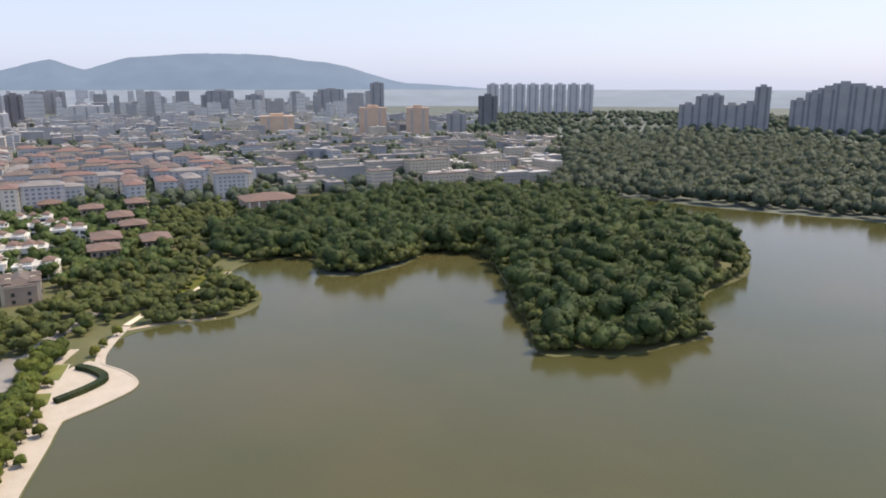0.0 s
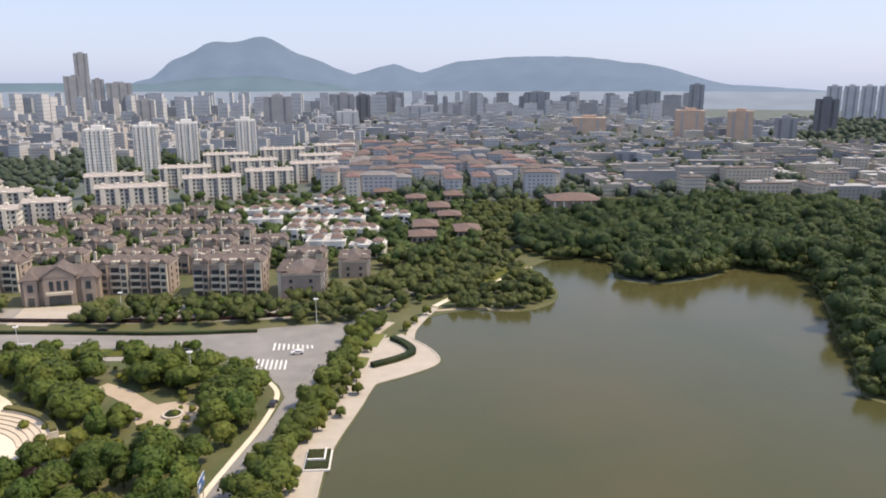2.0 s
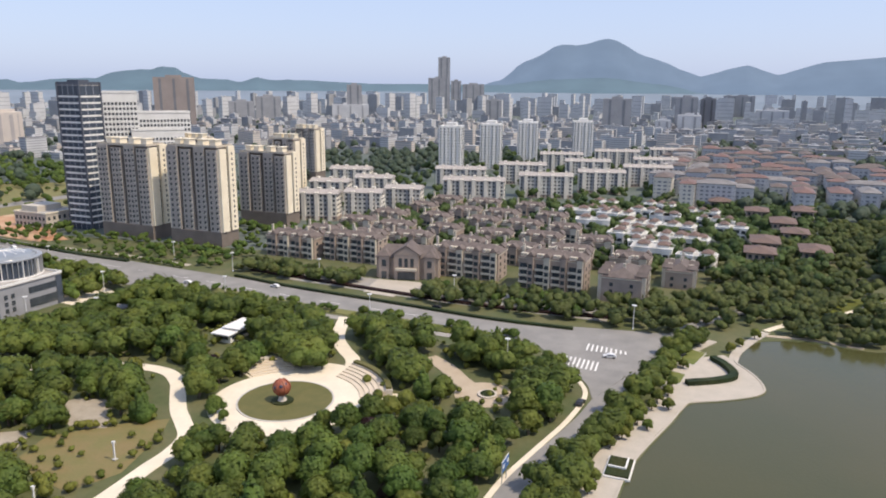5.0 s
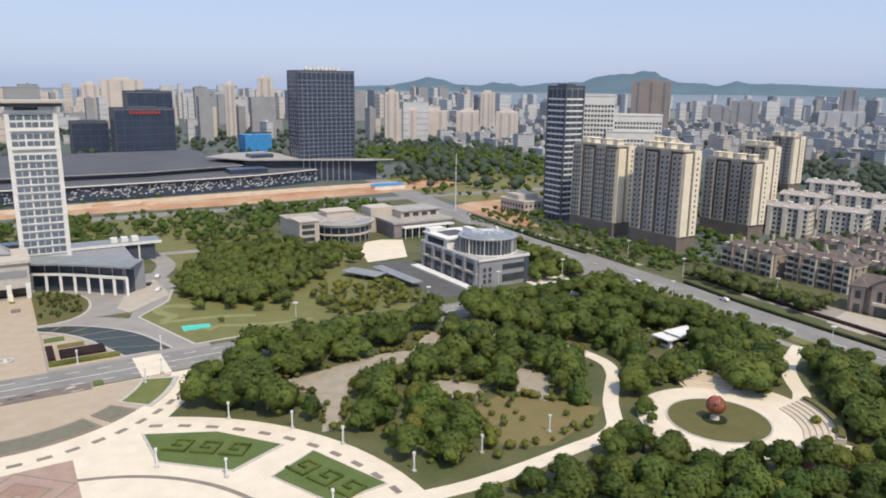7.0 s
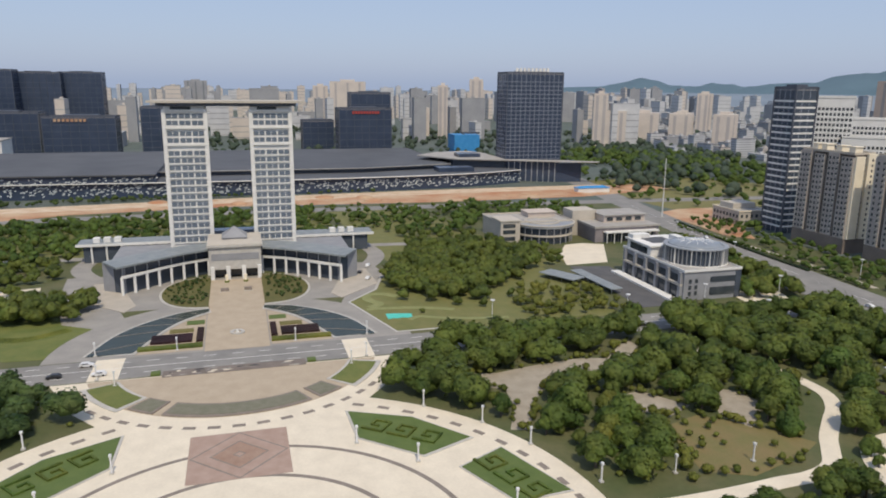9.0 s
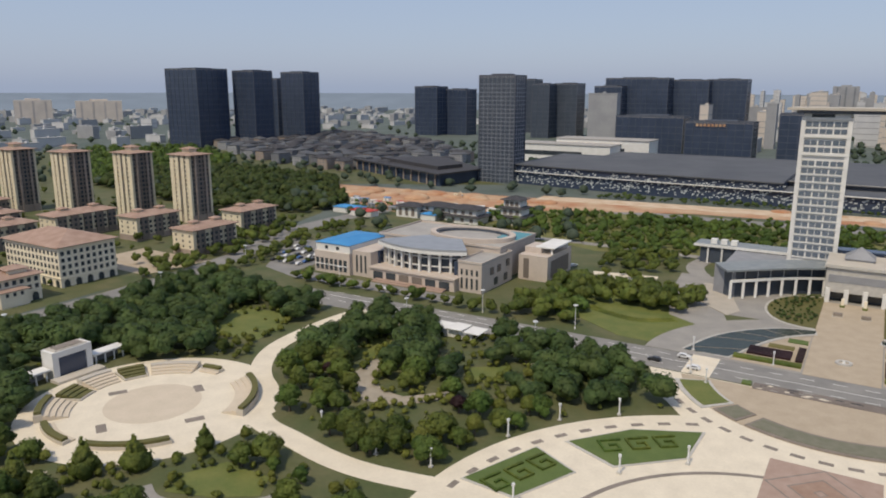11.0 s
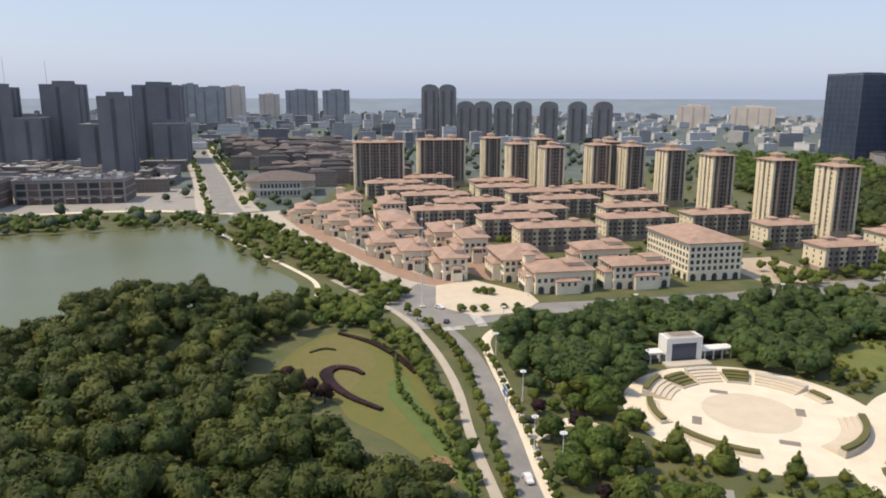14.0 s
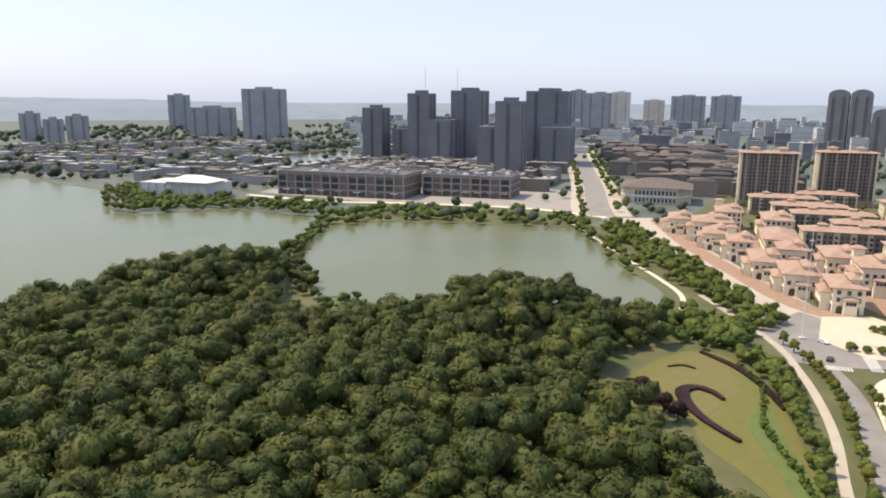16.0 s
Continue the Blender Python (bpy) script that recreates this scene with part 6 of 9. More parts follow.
part("roof_panel", Build().box(33, 10, 16.0, 45.4, 27, 16.5), M["teal"], mus, "teal roof panel")
# the bow: a low entrance front, a colonnade on it, and a curved roof
part("entrance_block", Build().box(-10, -39.5, 0, 37, -14, 5.4).box(-10.6, -40.2, 5.4, 37.6, -14, 6.2), M["rose"], mus)
for k in range(6):
    part("entrance_opening", Build().box(-8 + k * 7.4, -39.7, 0.3, -2.6 + k * 7.4, -39.3, 4.2), M["umber"] if 1 < k < 4 else M["glass"], mus)
part("bow_wall", Build().ring(13, 6, 0, 39.5, 6.2, 15.6, 237, 303, 30), M["curtain2"], mus, "glazed bow front")
part("bow_roof", Build().ring(13, 6, 16, 43.5, 16.6, 17.6, 235, 305, 34), M["metal"], mus, "grey curved bow roof")
part("bow_cornice", Build().ring(13, 6, 40.4, 43.9, 15.2, 16.6, 235, 305, 34), M["white"], mus)
for k in range(10):
    a = radians(238 + 64 * k / 9)
    part("pier", Build().box(-0.75, -0.55, 6.2, 0.75, 0.55, 15.4), M["white"], mus).matrix_basis = pose(13 + 41 * math.cos(a), 6 + 41 * math.sin(a), 0, 0, 0, math.degrees(a))
for z in (8.6, 12.8):
    part("transom", Build().ring(13, 6, 39.8, 40.6, z, z + 0.5, 238, 302, 30), M["white"], mus)
for a0, a1 in ((262, 270),):
    part("bow_panel", Build().ring(13, 6, 39.6, 40.2, 8.6, 13.2, a0, a1, 6), M["umber"], mus, "bronze panel over the entrance")
part("link_glazing", Build().box(33, -33, 5.4, 38, -14, 12.5).box(-14, -33, 5.4, -9, -16, 12.5), M["curtain"], mus, "dark glazed links")
part("side_block", Build().box(37, -36, 0, 49, -5, 13.2), M["rose"], mus, "rose stone corner block")
part("side_parapet", flat_roof(Build(), 12, 31, 13.3, 0.2, 0.8), [M["rose"], M["flat"]], mus).location = (43, -20.5, 0)
for k in range(4):
    part("slit_window", Build().box(38.4 + k * 2.6, -36.2, 1.6, 39.4 + k * 2.6, -35.9, 6.6).box(38.4 + k * 2.6, -36.2, 8.0, 39.4 + k * 2.6, -35.9, 10.6), M["glass"], mus)
for y, z in ((-26, 7), (-19, 7), (-10, 8), (-22, 1.6), (-12, 1.6)):
    part("window", Build().box(48.9, y - 1.8, z, 49.2, y + 1.8, z + 3.4), M["glass"], mus)
part("west_block", Build().box(-43, -41.5, 0, -21, -8, 10.8), M["rose"], mus)
part("west_upper", Build().box(-42.6, -40.5, 10.8, -21.4, -8.4, 14.8), M["white"], mus, "white upper storey")
part("west_roof", Build().hip(-42.6, -40.5, -21.4, -8.4, 15.0, 1.2, over=0.4), M["blue"], mus, "bright blue sheet roof")
for k in range(7):
    part("window", Build().box(-42 + k * 2.9, -41.7, 1.6, -40.2 + k * 2.9, -41.4, 7.4), M["glass"], mus)
    part("sunshade", Build().box(-42.4 + k * 2.9, -42.1, 4.2, -39.8 + k * 2.9, -41.5, 4.6), M["white"], mus)
for x in (-36, -29):
    part("window", Build().box(x - 0.9, -40.7, 12, x + 0.9, -40.4, 13.6), M["glass"], mus)
part("west_pylon", Build().box(-21, -39, 0, -10, -18, 12.6), M["rose"], mus)
for k in range(3):
    part("slit_window", Build().box(-18.8 + k * 2.6, -39.2, 2, -17.8 + k * 2.6, -38.9, 10.6), M["glass"], mus)
part("steps", Build().box(-6, -44, 0, 33, -39.6, 0.5).box(-6, -42.5, 0.5, 33, -39.6, 1.0), M["pink"], mus)
part("annex", Build().box(51, -2, 0, 66, 28, 12.2).box(51.5, 4, 12.2, 60, 16, 15), M["rose"], mus, "detached stone annex")
part("annex_slot", Build().box(53.6, -2.2, 1, 56.4, -1.9, 10.6).box(65.9, 2, 1.5, 66.2, 24, 9.6), M["umber"], mus)
part("annex_roof", Build().box(57, 4, 15.0, 66.8, 26, 15.6).box(64.6, 24, 12.2, 65.4, 24.8, 15).box(64.6, 5, 12.2, 65.4, 5.8, 15), M["white"], mus, "white flat canopy roof")
place("car_park", Build().prism([(-300, 150), (-245, 158), (-243, 94), (-150, 94), (-148, 84), (-236, 82), (-262, 90)], 0, 0.12), M["asphalt"], "grey asphalt car park beside the culture centre")

# ---- the expo hall, dark and curved, flecked with pale panels ----
expo = thing("expo_hall", 0, 0, label="long dark curved exhibition hall flecked with pale panels", category="exhibition hall")
front = [(-300, 462), (-220, 452), (-120, 446), (0, 440), (100, 441), (200, 450), (262, 470)]
west, east = [p for p in spline(front, 4) if p[0] <= -60], [p for p in spline(front, 4) if p[0] >= -62]
part("hall_body", Build().prism(east + [(262, 600), (east[0][0], 600)], 0, 11.6), M["curtain"], expo)
part("west_hall", Build().prism(west + [(west[-1][0], 590), (-300, 590)], 0, 18), M["curtain"], expo, "taller dark western hall")
part("west_roof", Build().prism([(x, y - 2) for x, y in west] + [(west[-1][0], 592), (-302, 592)], 18, 19), M["slatelight"], expo)
part("upper_hall", Build().prism([(-260, 500), (-100, 484), (110, 480), (196, 500), (196, 680), (-260, 680)], 11.6, 15.4), M["mullion"], expo, "dark upper storey set back")
part("roof_edge", Build().prism([(x, y - 2.5) for x, y in spline(front, 4)] + [(266, 604), (-304, 604)], 11.6, 12.2), M["slatelight"], expo)
part("coping", Build().ribbon([(x, y - 2.2) for x, y in spline(front, 4)], 1.2, 11.9, 12.6), M["white"], expo, "pale coping along the roof edge")
part("upper_roof", Build().prism([(-266, 496), (-100, 480), (112, 476), (201, 496), (201, 684), (-266, 684)], 15.4, 16), M["slatelight"], expo)
part("upper_coping", Build().ribbon([(-266, 496.6), (-100, 480.6), (112, 476.6), (201, 496.6)], 1.0, 15.7, 16.5), M["flat"], expo)
part("roof_box", Build().box(180, 464, 12.2, 214, 482, 16.2), M["curtain"], expo, "dark roof plant box")
part("rear_hall", Build().prism([(206, 506), (254, 489), (254, 560), (206, 580)], 0, 19), M["curtain2"], expo, "dark glazed rear hall")
part("front_hall", Build().prism([(254, 486), (296, 466), (322, 462), (326, 486), (258, 490)], 0, 18.4), M["curtain"], expo, "dark glazed hall beside the tower")
for k in range(9):
    part("hall_pier", Build().box(-0.4, -0.5, 0, 0.4, 0.5, 18.6), M["metal"], expo).matrix_basis = pose(256 + k * 5, 484.6 - k * 2.38, 0, 0, 0, -25)
part("roof_canopy", Build().prism([(180, 546), (208, 500), (254, 482), (254, 560), (246, 582), (206, 574)], 19.6, 20.6), M["flat"], expo, "pale thin-edged canopy roof")
part("canopy_wing", Build().prism([(252, 482), (296, 460), (332, 447), (336, 452), (298, 474), (254, 490.5)], 19.6, 20.4), M["flat"], expo, "slender pale canopy wing")
part("canopy_house", Build().box(214, 512, 20.6, 236, 530, 24), M["curtain"], expo)
part("blue_hall", Build().box(290, 780, 0, 326, 812, 24), M["blue"], expo, "blue clad block")
part("blue_hall_sign", Build().box(299, 779.4, 25.6, 326, 780.4, 28).box(302, 779.6, 24, 302.6, 780.2, 25.6).box(322, 779.6, 24, 322.6, 780.2, 25.6), M["mullion"], expo, "dark roof sign frame")
fl = Build()
rr = random.Random(21)
fline = spline(front, 8)
for i in range(len(fline) - 1):
    (ax, ay), (bx, by) = fline[i], fline[i + 1]
    ln = math.hypot(bx - ax, by - ay)
    tx, ty = (bx - ax) / ln, (by - ay) / ln
    for _ in range(int(ln * (1.3 if ax > -62 else 2.2))):
        s, z, w = rr.uniform(0, ln), rr.uniform(1.5, 9.6 if ax > -62 else 16), rr.uniform(0.9, 2.1)
        x, y = ax + tx * s + ty * 0.25, ay + ty * s - tx * 0.25
        fl.add([(x, y, z), (x + tx * w, y + ty * w, z + 0.3), (x + tx * w, y + ty * w, z + 1.25), (x, y, z + 0.95)], [(0, 1, 2, 3)])
tagged(part("flecked_cladding", fl, M["fleck"], expo, "pale flecked facade panels"), kind="stuff")
for x, y, w, d, h in ((-345, 690, 70, 40, 22), (-300, 730, 60, 40, 27)):
    o = thing("white_hall", x, y, label="long white low hall behind the offices", category="hall", group="white halls")
    part("body", Build().box(-w, -d / 2, 0, w, d / 2, h), M["white"], o)
    part("window_strip", Build().box(-w * 0.7, -d / 2 - 0.3, h * 0.4, w * 0.5, -d / 2 + 0.2, h * 0.65), M["glass"], o)
    part("roof", Build().box(-w - 1, -d / 2 - 1, h, w + 1, d / 2 + 1, h + 1), M["flat"], o)
EARTH = [(-445, 362), (-254, 380), (-70, 409), (73, 423), (220, 431), (372, 433), (380, 398), (281, 374), (150, 372), (0, 384), (-110, 372), (-222, 322), (-250, 284), (-300, 262), (-372, 290)]
place("red_earth", Build().prism(EARTH, 0, 0.2), M["earth"], "bare orange earth of a building site")
place("pale_earth", Build().ribbon(spline([(-240, 386), (-70, 405), (73, 419), (220, 426), (330, 426)]), 24, 0, 0.26), M["palearth"], "dry pale earth along the building site")
# site huts and old halls with upturned roofs
for x, y, w, d, m, lab in ((-330, 245, 22, 12, "blue", "site hut with a blue roof"), (-312, 238, 20, 9, "redpaint", "site hut with a red roof"), (-262, 250, 12, 9, "blue", "site hut with a blue roof"), (300, 396, 30, 8, "blue", "long low blue-roofed hut")):
    o = thing("site_hut", x, y, 0.2, label="low white " + lab, category="hut", group="site huts")
    part("wall", Build().box(-w / 2, -d / 2, 0, w / 2, d / 2, 4), M["white"], o)
    part("roof", Build().hip(-w / 2, -d / 2, w / 2, d / 2, 4.2, 1.4, over=0.5), M[m], o)
for x, y, w, d, h, lev in ((-206, 268, 18, 15, 17, 3), (-236, 256, 24, 16, 10, 2), (-262, 262, 26, 16, 9, 2), (-282, 256, 18, 14, 8, 1)):
    o = thing("pagoda_hall", x, y, label="white timber hall with tiered dark tiled roofs", category="hall", group="tiered halls")
    for k in range(lev):
        f = 1 - 0.16 * k
        z0 = h / lev * k
        part("storey", Build().box(-w / 2 * f, -d / 2 * f, z0, w / 2 * f, d / 2 * f, z0 + h / lev), M["white"], o)
        part("tier_roof", Build().hip(-w / 2 * f, -d / 2 * f, w / 2 * f, d / 2 * f, z0 + h / lev, 2.4, over=2.0), M["slate"], o)
        for c in (-0.3, 0, 0.3):
            part("window", Build().box(w * f * c - 1.3, -d / 2 * f - 0.15, z0 + 1.2, w * f * c + 1.3, -d / 2 * f + 0.1, z0 + h / lev - 1.2), M["umber"], o)

# ---- malls and the white hall on the west lake ----
for x, y, w, d, h in ((-622, -474, 46, 128, 21), (-654, -362, 40, 84, 19)):
    o = thing("mall", x, y, label="grey-brown three-storey mall with stone-framed glazing", category="mall", group="lakeside malls")
    part("body", Build().box(-w / 2, -d / 2, 0, w / 2, d / 2, h), M["mauve"], o)
    for z in (5.5, 11.5, h - 1.5):
        part("storey_band", Build().box(-w / 2 - 0.5, -d / 2 - 0.5, z, w / 2 + 0.5, d / 2 + 0.5, z + 1.1), M["mallstone"], o)
    n = int(d / 9)
    for k in range(n + 1):
        y0 = -d / 2 + k * d / n
        part("pier", Build().box(w / 2, y0 - 0.6, 0, w / 2 + 0.9, y0 + 0.6, h), M["mallstone"], o)
        if k < n and k % 3 != 1:
            for z in (0.6, 7, 13):
                part("glazing", Build().box(w / 2 - 0.1, y0 + 1.2, z, w / 2 + 0.25, y0 + d / n - 1.2, z + 4.2), M["glass"], o)
    part("roof", flat_roof(Build(), w, d, h, 0.4, 1.2), [M["mallstone"], M["slatelight"]], o)
    mr = random.Random(int(d))
    for k in range(26):
        px, py = mr.uniform(-w / 2 + 2, w / 2 - 5), mr.uniform(-d / 2 + 2, d / 2 - 6)
        part("roof_plant", Build().box(px, py, h + 0.3, px + mr.uniform(1.5, 5), py + mr.uniform(2, 6), h + mr.uniform(1.2, 3.2)), M[mr.choice(("white", "metal", "mallstone"))], o)
    for k in range(7):
        y0 = -d / 2 + (k + 0.5) * d / 7
        part("awning", Build().box(w / 2 + 0.3, y0 - 3.4, 4.6, w / 2 + 2.4, y0 + 3.4, 5.0), M[mr.choice(("white", "rose", "metal"))], o)
whall = thing("white_roofed_hall", -556, -612, label="pale lakeside hall with a bright white gabled roof", category="hall")
part("body", Build().box(-22, -38, 0, 16, 36, 13), M["farwhite"], whall)
part("gable_roof", Build().hip(-10, -8, 18, 38, 15, 5, over=1.5), M["white"], whall, "bright white roof")
part("upper", Build().box(-9, -7, 13, 17, 37, 15), M["farwhite"], whall)
for k in range(9):
    part("pier", Build().box(16, -37 + k * 9, 0, 16.8, -36 + k * 9, 13), M["stone"], whall)
villa = thing("corner_hall", -672, -194, label="pale round-ended hall with a mauve tiled roof", category="hall")
part("body", Build().prism([(-24, -30), (12, -30), (24, -18), (24, 18), (12, 30), (-24, 30)], 0, 14), M["stone"], villa)
part("storey_band", Build().prism([(-24.5, -30.5), (12.3, -30.5), (24.5, -18.3), (24.5, 18.3), (12.3, 30.5), (-24.5, 30.5)], 6.4, 7.2), M["white"], villa)
for z in (1.5, 8):
    part("window_band", window_row(48.3, 36, z, 1.8, 3.6, 3.2, M["glass"], "e"), M["glass"], villa)["kind"] = "stuff"
part("roof", Build().hip(-24, -30, 24, 30, 14, 7, over=1.2), M["mauve"], villa)
redhall = thing("red_roofed_hall", 522, -300, label="hall with a red-brown tiled roof and white columns", category="hall")
part("body", Build().box(-14, -18, 0, 14, 18, 10), M["brown"], redhall)
part("roof", Build().hip(-14, -18, 14, 18, 10, 4, over=1.5), M["browntile"], redhall)
for k in range(6):
    part("column", Build().box(-15.4, -17 + k * 6.6, 0, -14.4, -16 + k * 6.6, 9.6), M["white"], redhall)

# arch-topped towers beyond the terracotta estate
for k, (x, y) in enumerate(((-1346, 129), (-1336, 160), (-1325, 195), (-1313, 230), (-1298, 276), (-1282, 325), (-1267, 369))):
    make("arch", far_tower(33, 24, 66, "fardark", 1), x, y, 0, 75)
for x, y in ((-1509, 89), (-1498, 124)):
    make("arch2", far_tower(34, 26, 98, "fardark", 1), x, y, 0, 75)
# the long hazy estates across the lake: stepped rows of towers
for k in range(8):
    a = radians(-121.6 - k * 1.03)
    make("haze_row", far_tower(34, 26, 90, "farwhite"), EYE[0] - math.sin(a) * 2150, EYE[1] + math.cos(a) * 2150, 0, math.degrees(a))
for yaw, w, h in ((-136.2, 34, 52), (-137.3, 32, 68), (-138.1, 28, 70), (-139.2, 36, 52), (-140.4, 32, 55), (-141.2, 28, 86), (-143.6, 30, 62), (-144.5, 30, 76), (-145.3, 34, 84), (-146.3, 40, 92), (-147.3, 32, 88), (-148.3, 26, 84), (-149.3, 40, 70)):
    a = radians(yaw)
    make(("sil", w, h), far_tower(w, 30, h, "fargrey"), EYE[0] - math.sin(a) * 1530, EYE[1] + math.cos(a) * 1530, 0, yaw)


# ---- the far town: low blocks past counting ----
def town(name, seed, poly, gap, tall, walls, roofs, label, hip=False, skip=None, long=(18, 48), own=0, kind="town_block", one=""):
    """Rows of low blocks with window strips; walls and roofs are material names. The nearest ones are things of their own."""
    rng = random.Random(seed)
    blocks = []
    n = len(walls)
    mats = [M[w] for w in walls] + [M[r] for r in roofs] + [M["farslate" if gap < 40 else "fargrey"]]
    xs, ys = [p[0] for p in poly], [p[1] for p in poly]
    y = min(ys)
    while y < max(ys):
        x = min(xs) + rng.uniform(0, gap)
        while x < max(xs):
            px, py = x + rng.uniform(-0.2, 0.2) * gap, y + rng.uniform(-0.2, 0.2) * gap
            if inside(px, py, poly) and not (skip and skip(px, py)) and rng.random() < 0.86:
                ln, dp, h = rng.uniform(*long), rng.uniform(10, 15), rng.choice(tall) * rng.uniform(0.85, 1.15)
                w, d = (dp, ln) if rng.random() < 0.62 else (ln, dp)
                mi, ri = rng.randrange(n), n + rng.randrange(len(roofs))
                b = Build()
                strips, top = Build(), Build()
                blocks.append((math.hypot(px, py + 170), b, strips, top))
                b.box(px - w / 2, py - d / 2, 0, px + w / 2, py + d / 2, h, mi)
                step = 3.1 if gap < 60 else 9.3
                if gap < 40:
                    for i in range(int(w / 3.6)):
                        c = px - w / 2 + (i + 0.5) * w / int(w / 3.6)
                        strips.box(c - 0.9, py - d / 2 - 0.35, 0, c + 0.9, py + d / 2 + 0.35, h, mi)
                    for i in range(int(d / 3.6)):
                        c = py - d / 2 + (i + 0.5) * d / int(d / 3.6)
                        strips.box(px - w / 2 - 0.35, c - 0.9, 0, px + w / 2 + 0.35, c + 0.9, h, mi)
                for k in range(int(h / step)):
                    z = 1.2 + step * k
                    strips.box(px - w / 2 - 0.15, py - d / 2 + 0.8, z, px + w / 2 + 0.15, py + d / 2 - 0.8, z + 1.2, len(mats) - 1)
                    strips.box(px - w / 2 + 0.8, py - d / 2 - 0.15, z, px + w / 2 - 0.8, py + d / 2 + 0.15, z + 1.2, len(mats) - 1)
                if hip:
                    top.hip(px - w / 2, py - d / 2, px + w / 2, py + d / 2, h + 0.2, min(w, d) * 0.19, ri, over=0.8)
                else:
                    top.box(px - w / 2 - 0.4, py - d / 2 - 0.4, h, px + w / 2 + 0.4, py + d / 2 + 0.4, h + 0.6, ri)
                    top.box(px - 2, py - 2, h + 0.6, px + 2.5, py + 1.5, h + 3.2, mi)
            x += gap * rng.uniform(0.9, 1.3)
        y += gap * 0.8
    blocks.sort(key=lambda q: q[0])
    for _, b, strips, top in blocks[:own]:
        cx, cy = sum(v[0] for v in b.v) / len(b.v), sum(v[1] for v in b.v) / len(b.v)
        for q in (b, strips, top):
            q.v = [(x - cx, y - cy, z) for x, y, z in q.v]
        o = part(kind, b, mats)
        o.location = (cx, cy, 0)
        part("window_strip", strips, mats, o)["kind"] = "stuff"
        part("roof", top, mats, o)
        tagged(o, one, "building", group=kind.replace("_", " ") + " rows")
    rest = Build()
    for b in [q for blk in blocks[own:] for q in blk[1:]]:
        k = len(rest.v)
        rest.v += b.v
        rest.f += [tuple(i + k for i in f) for f in b.f]
        rest.m += b.m
    return tagged(part(name, rest, mats), label, "town", kind="stuff")


def sector(r0, r1, y0, y1):
    """An outline between two bearings and two distances from the shore."""
    ang = [y0 + (y1 - y0) * k / 8 for k in range(9)]
    pts = [(EYE[0] - math.sin(radians(a)) * r0, EYE[1] + math.cos(radians(a)) * r0) for a in ang]
    return pts + [(EYE[0] - math.sin(radians(a)) * r1, EYE[1] + math.cos(radians(a)) * r1) for a in ang[::-1]]


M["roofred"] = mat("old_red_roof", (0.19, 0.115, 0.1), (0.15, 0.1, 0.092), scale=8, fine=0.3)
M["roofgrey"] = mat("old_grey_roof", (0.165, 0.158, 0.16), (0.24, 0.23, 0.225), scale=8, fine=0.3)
# Far roof tone paled for haze, within its base colour.
M["rooffar"] = mat("hazed_pale_roof", (0.33, 0.33, 0.335), (0.42, 0.415, 0.41), scale=12, fine=0.3)
town("red_roof_quarter", 50, [(575, -140), (600, -320), (760, -330), (1000, -200), (1000, -80), (800, -110), (640, -105)], 27, (15, 18), ("warmwhite", "farwhite", "farwhite"), ("roofred", "mauve", "roofgrey", "mauve"), "crowded apartment blocks with old red roofs", True, long=(16, 30), own=45, kind="apartment_block", one="white apartment block with an old red hipped roof")
town("old_quarter", 51, sector(600, 1250, -116, -88), 43, (7, 9, 12, 15), ("fargrey", "stone", "palestone", "farwhite"), ("roofgrey", "roofgrey", "mauve"), "crowded low grey town quarter", skip=lambda x, y: y > -330 and x < 1010, own=28, one="low grey town block with strip windows")
town("east_town", 52, sector(1000, 1900, -100, -32), 41, (8, 10, 13, 16, 22), ("farwhite", "fargrey", "farwhite", "farcream"), ("rooffar", "roofgrey"), "sea of pale low town blocks", long=(12, 34), skip=lambda x, y: x < 960 and y < 160, own=30, one="pale low town block with strip windows")
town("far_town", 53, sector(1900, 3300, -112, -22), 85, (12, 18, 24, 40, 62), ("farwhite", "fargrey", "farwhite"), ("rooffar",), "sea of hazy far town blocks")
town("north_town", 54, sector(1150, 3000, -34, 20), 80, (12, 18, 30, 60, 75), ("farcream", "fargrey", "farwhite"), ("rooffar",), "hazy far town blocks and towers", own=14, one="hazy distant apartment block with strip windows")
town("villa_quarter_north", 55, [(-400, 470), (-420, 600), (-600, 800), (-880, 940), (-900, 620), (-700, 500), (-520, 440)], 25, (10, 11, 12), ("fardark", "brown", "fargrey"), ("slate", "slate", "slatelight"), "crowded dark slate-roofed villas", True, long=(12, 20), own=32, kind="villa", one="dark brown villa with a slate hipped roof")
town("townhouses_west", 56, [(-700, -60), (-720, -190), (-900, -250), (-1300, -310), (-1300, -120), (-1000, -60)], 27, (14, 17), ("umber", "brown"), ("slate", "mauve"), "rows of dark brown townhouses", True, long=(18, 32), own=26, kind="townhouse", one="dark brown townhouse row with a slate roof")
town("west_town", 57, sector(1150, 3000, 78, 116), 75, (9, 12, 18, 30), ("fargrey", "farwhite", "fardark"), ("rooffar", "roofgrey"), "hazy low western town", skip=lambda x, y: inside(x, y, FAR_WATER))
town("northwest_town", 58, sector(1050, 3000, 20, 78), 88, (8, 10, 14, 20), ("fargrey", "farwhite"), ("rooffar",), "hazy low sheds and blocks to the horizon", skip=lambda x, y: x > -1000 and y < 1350)
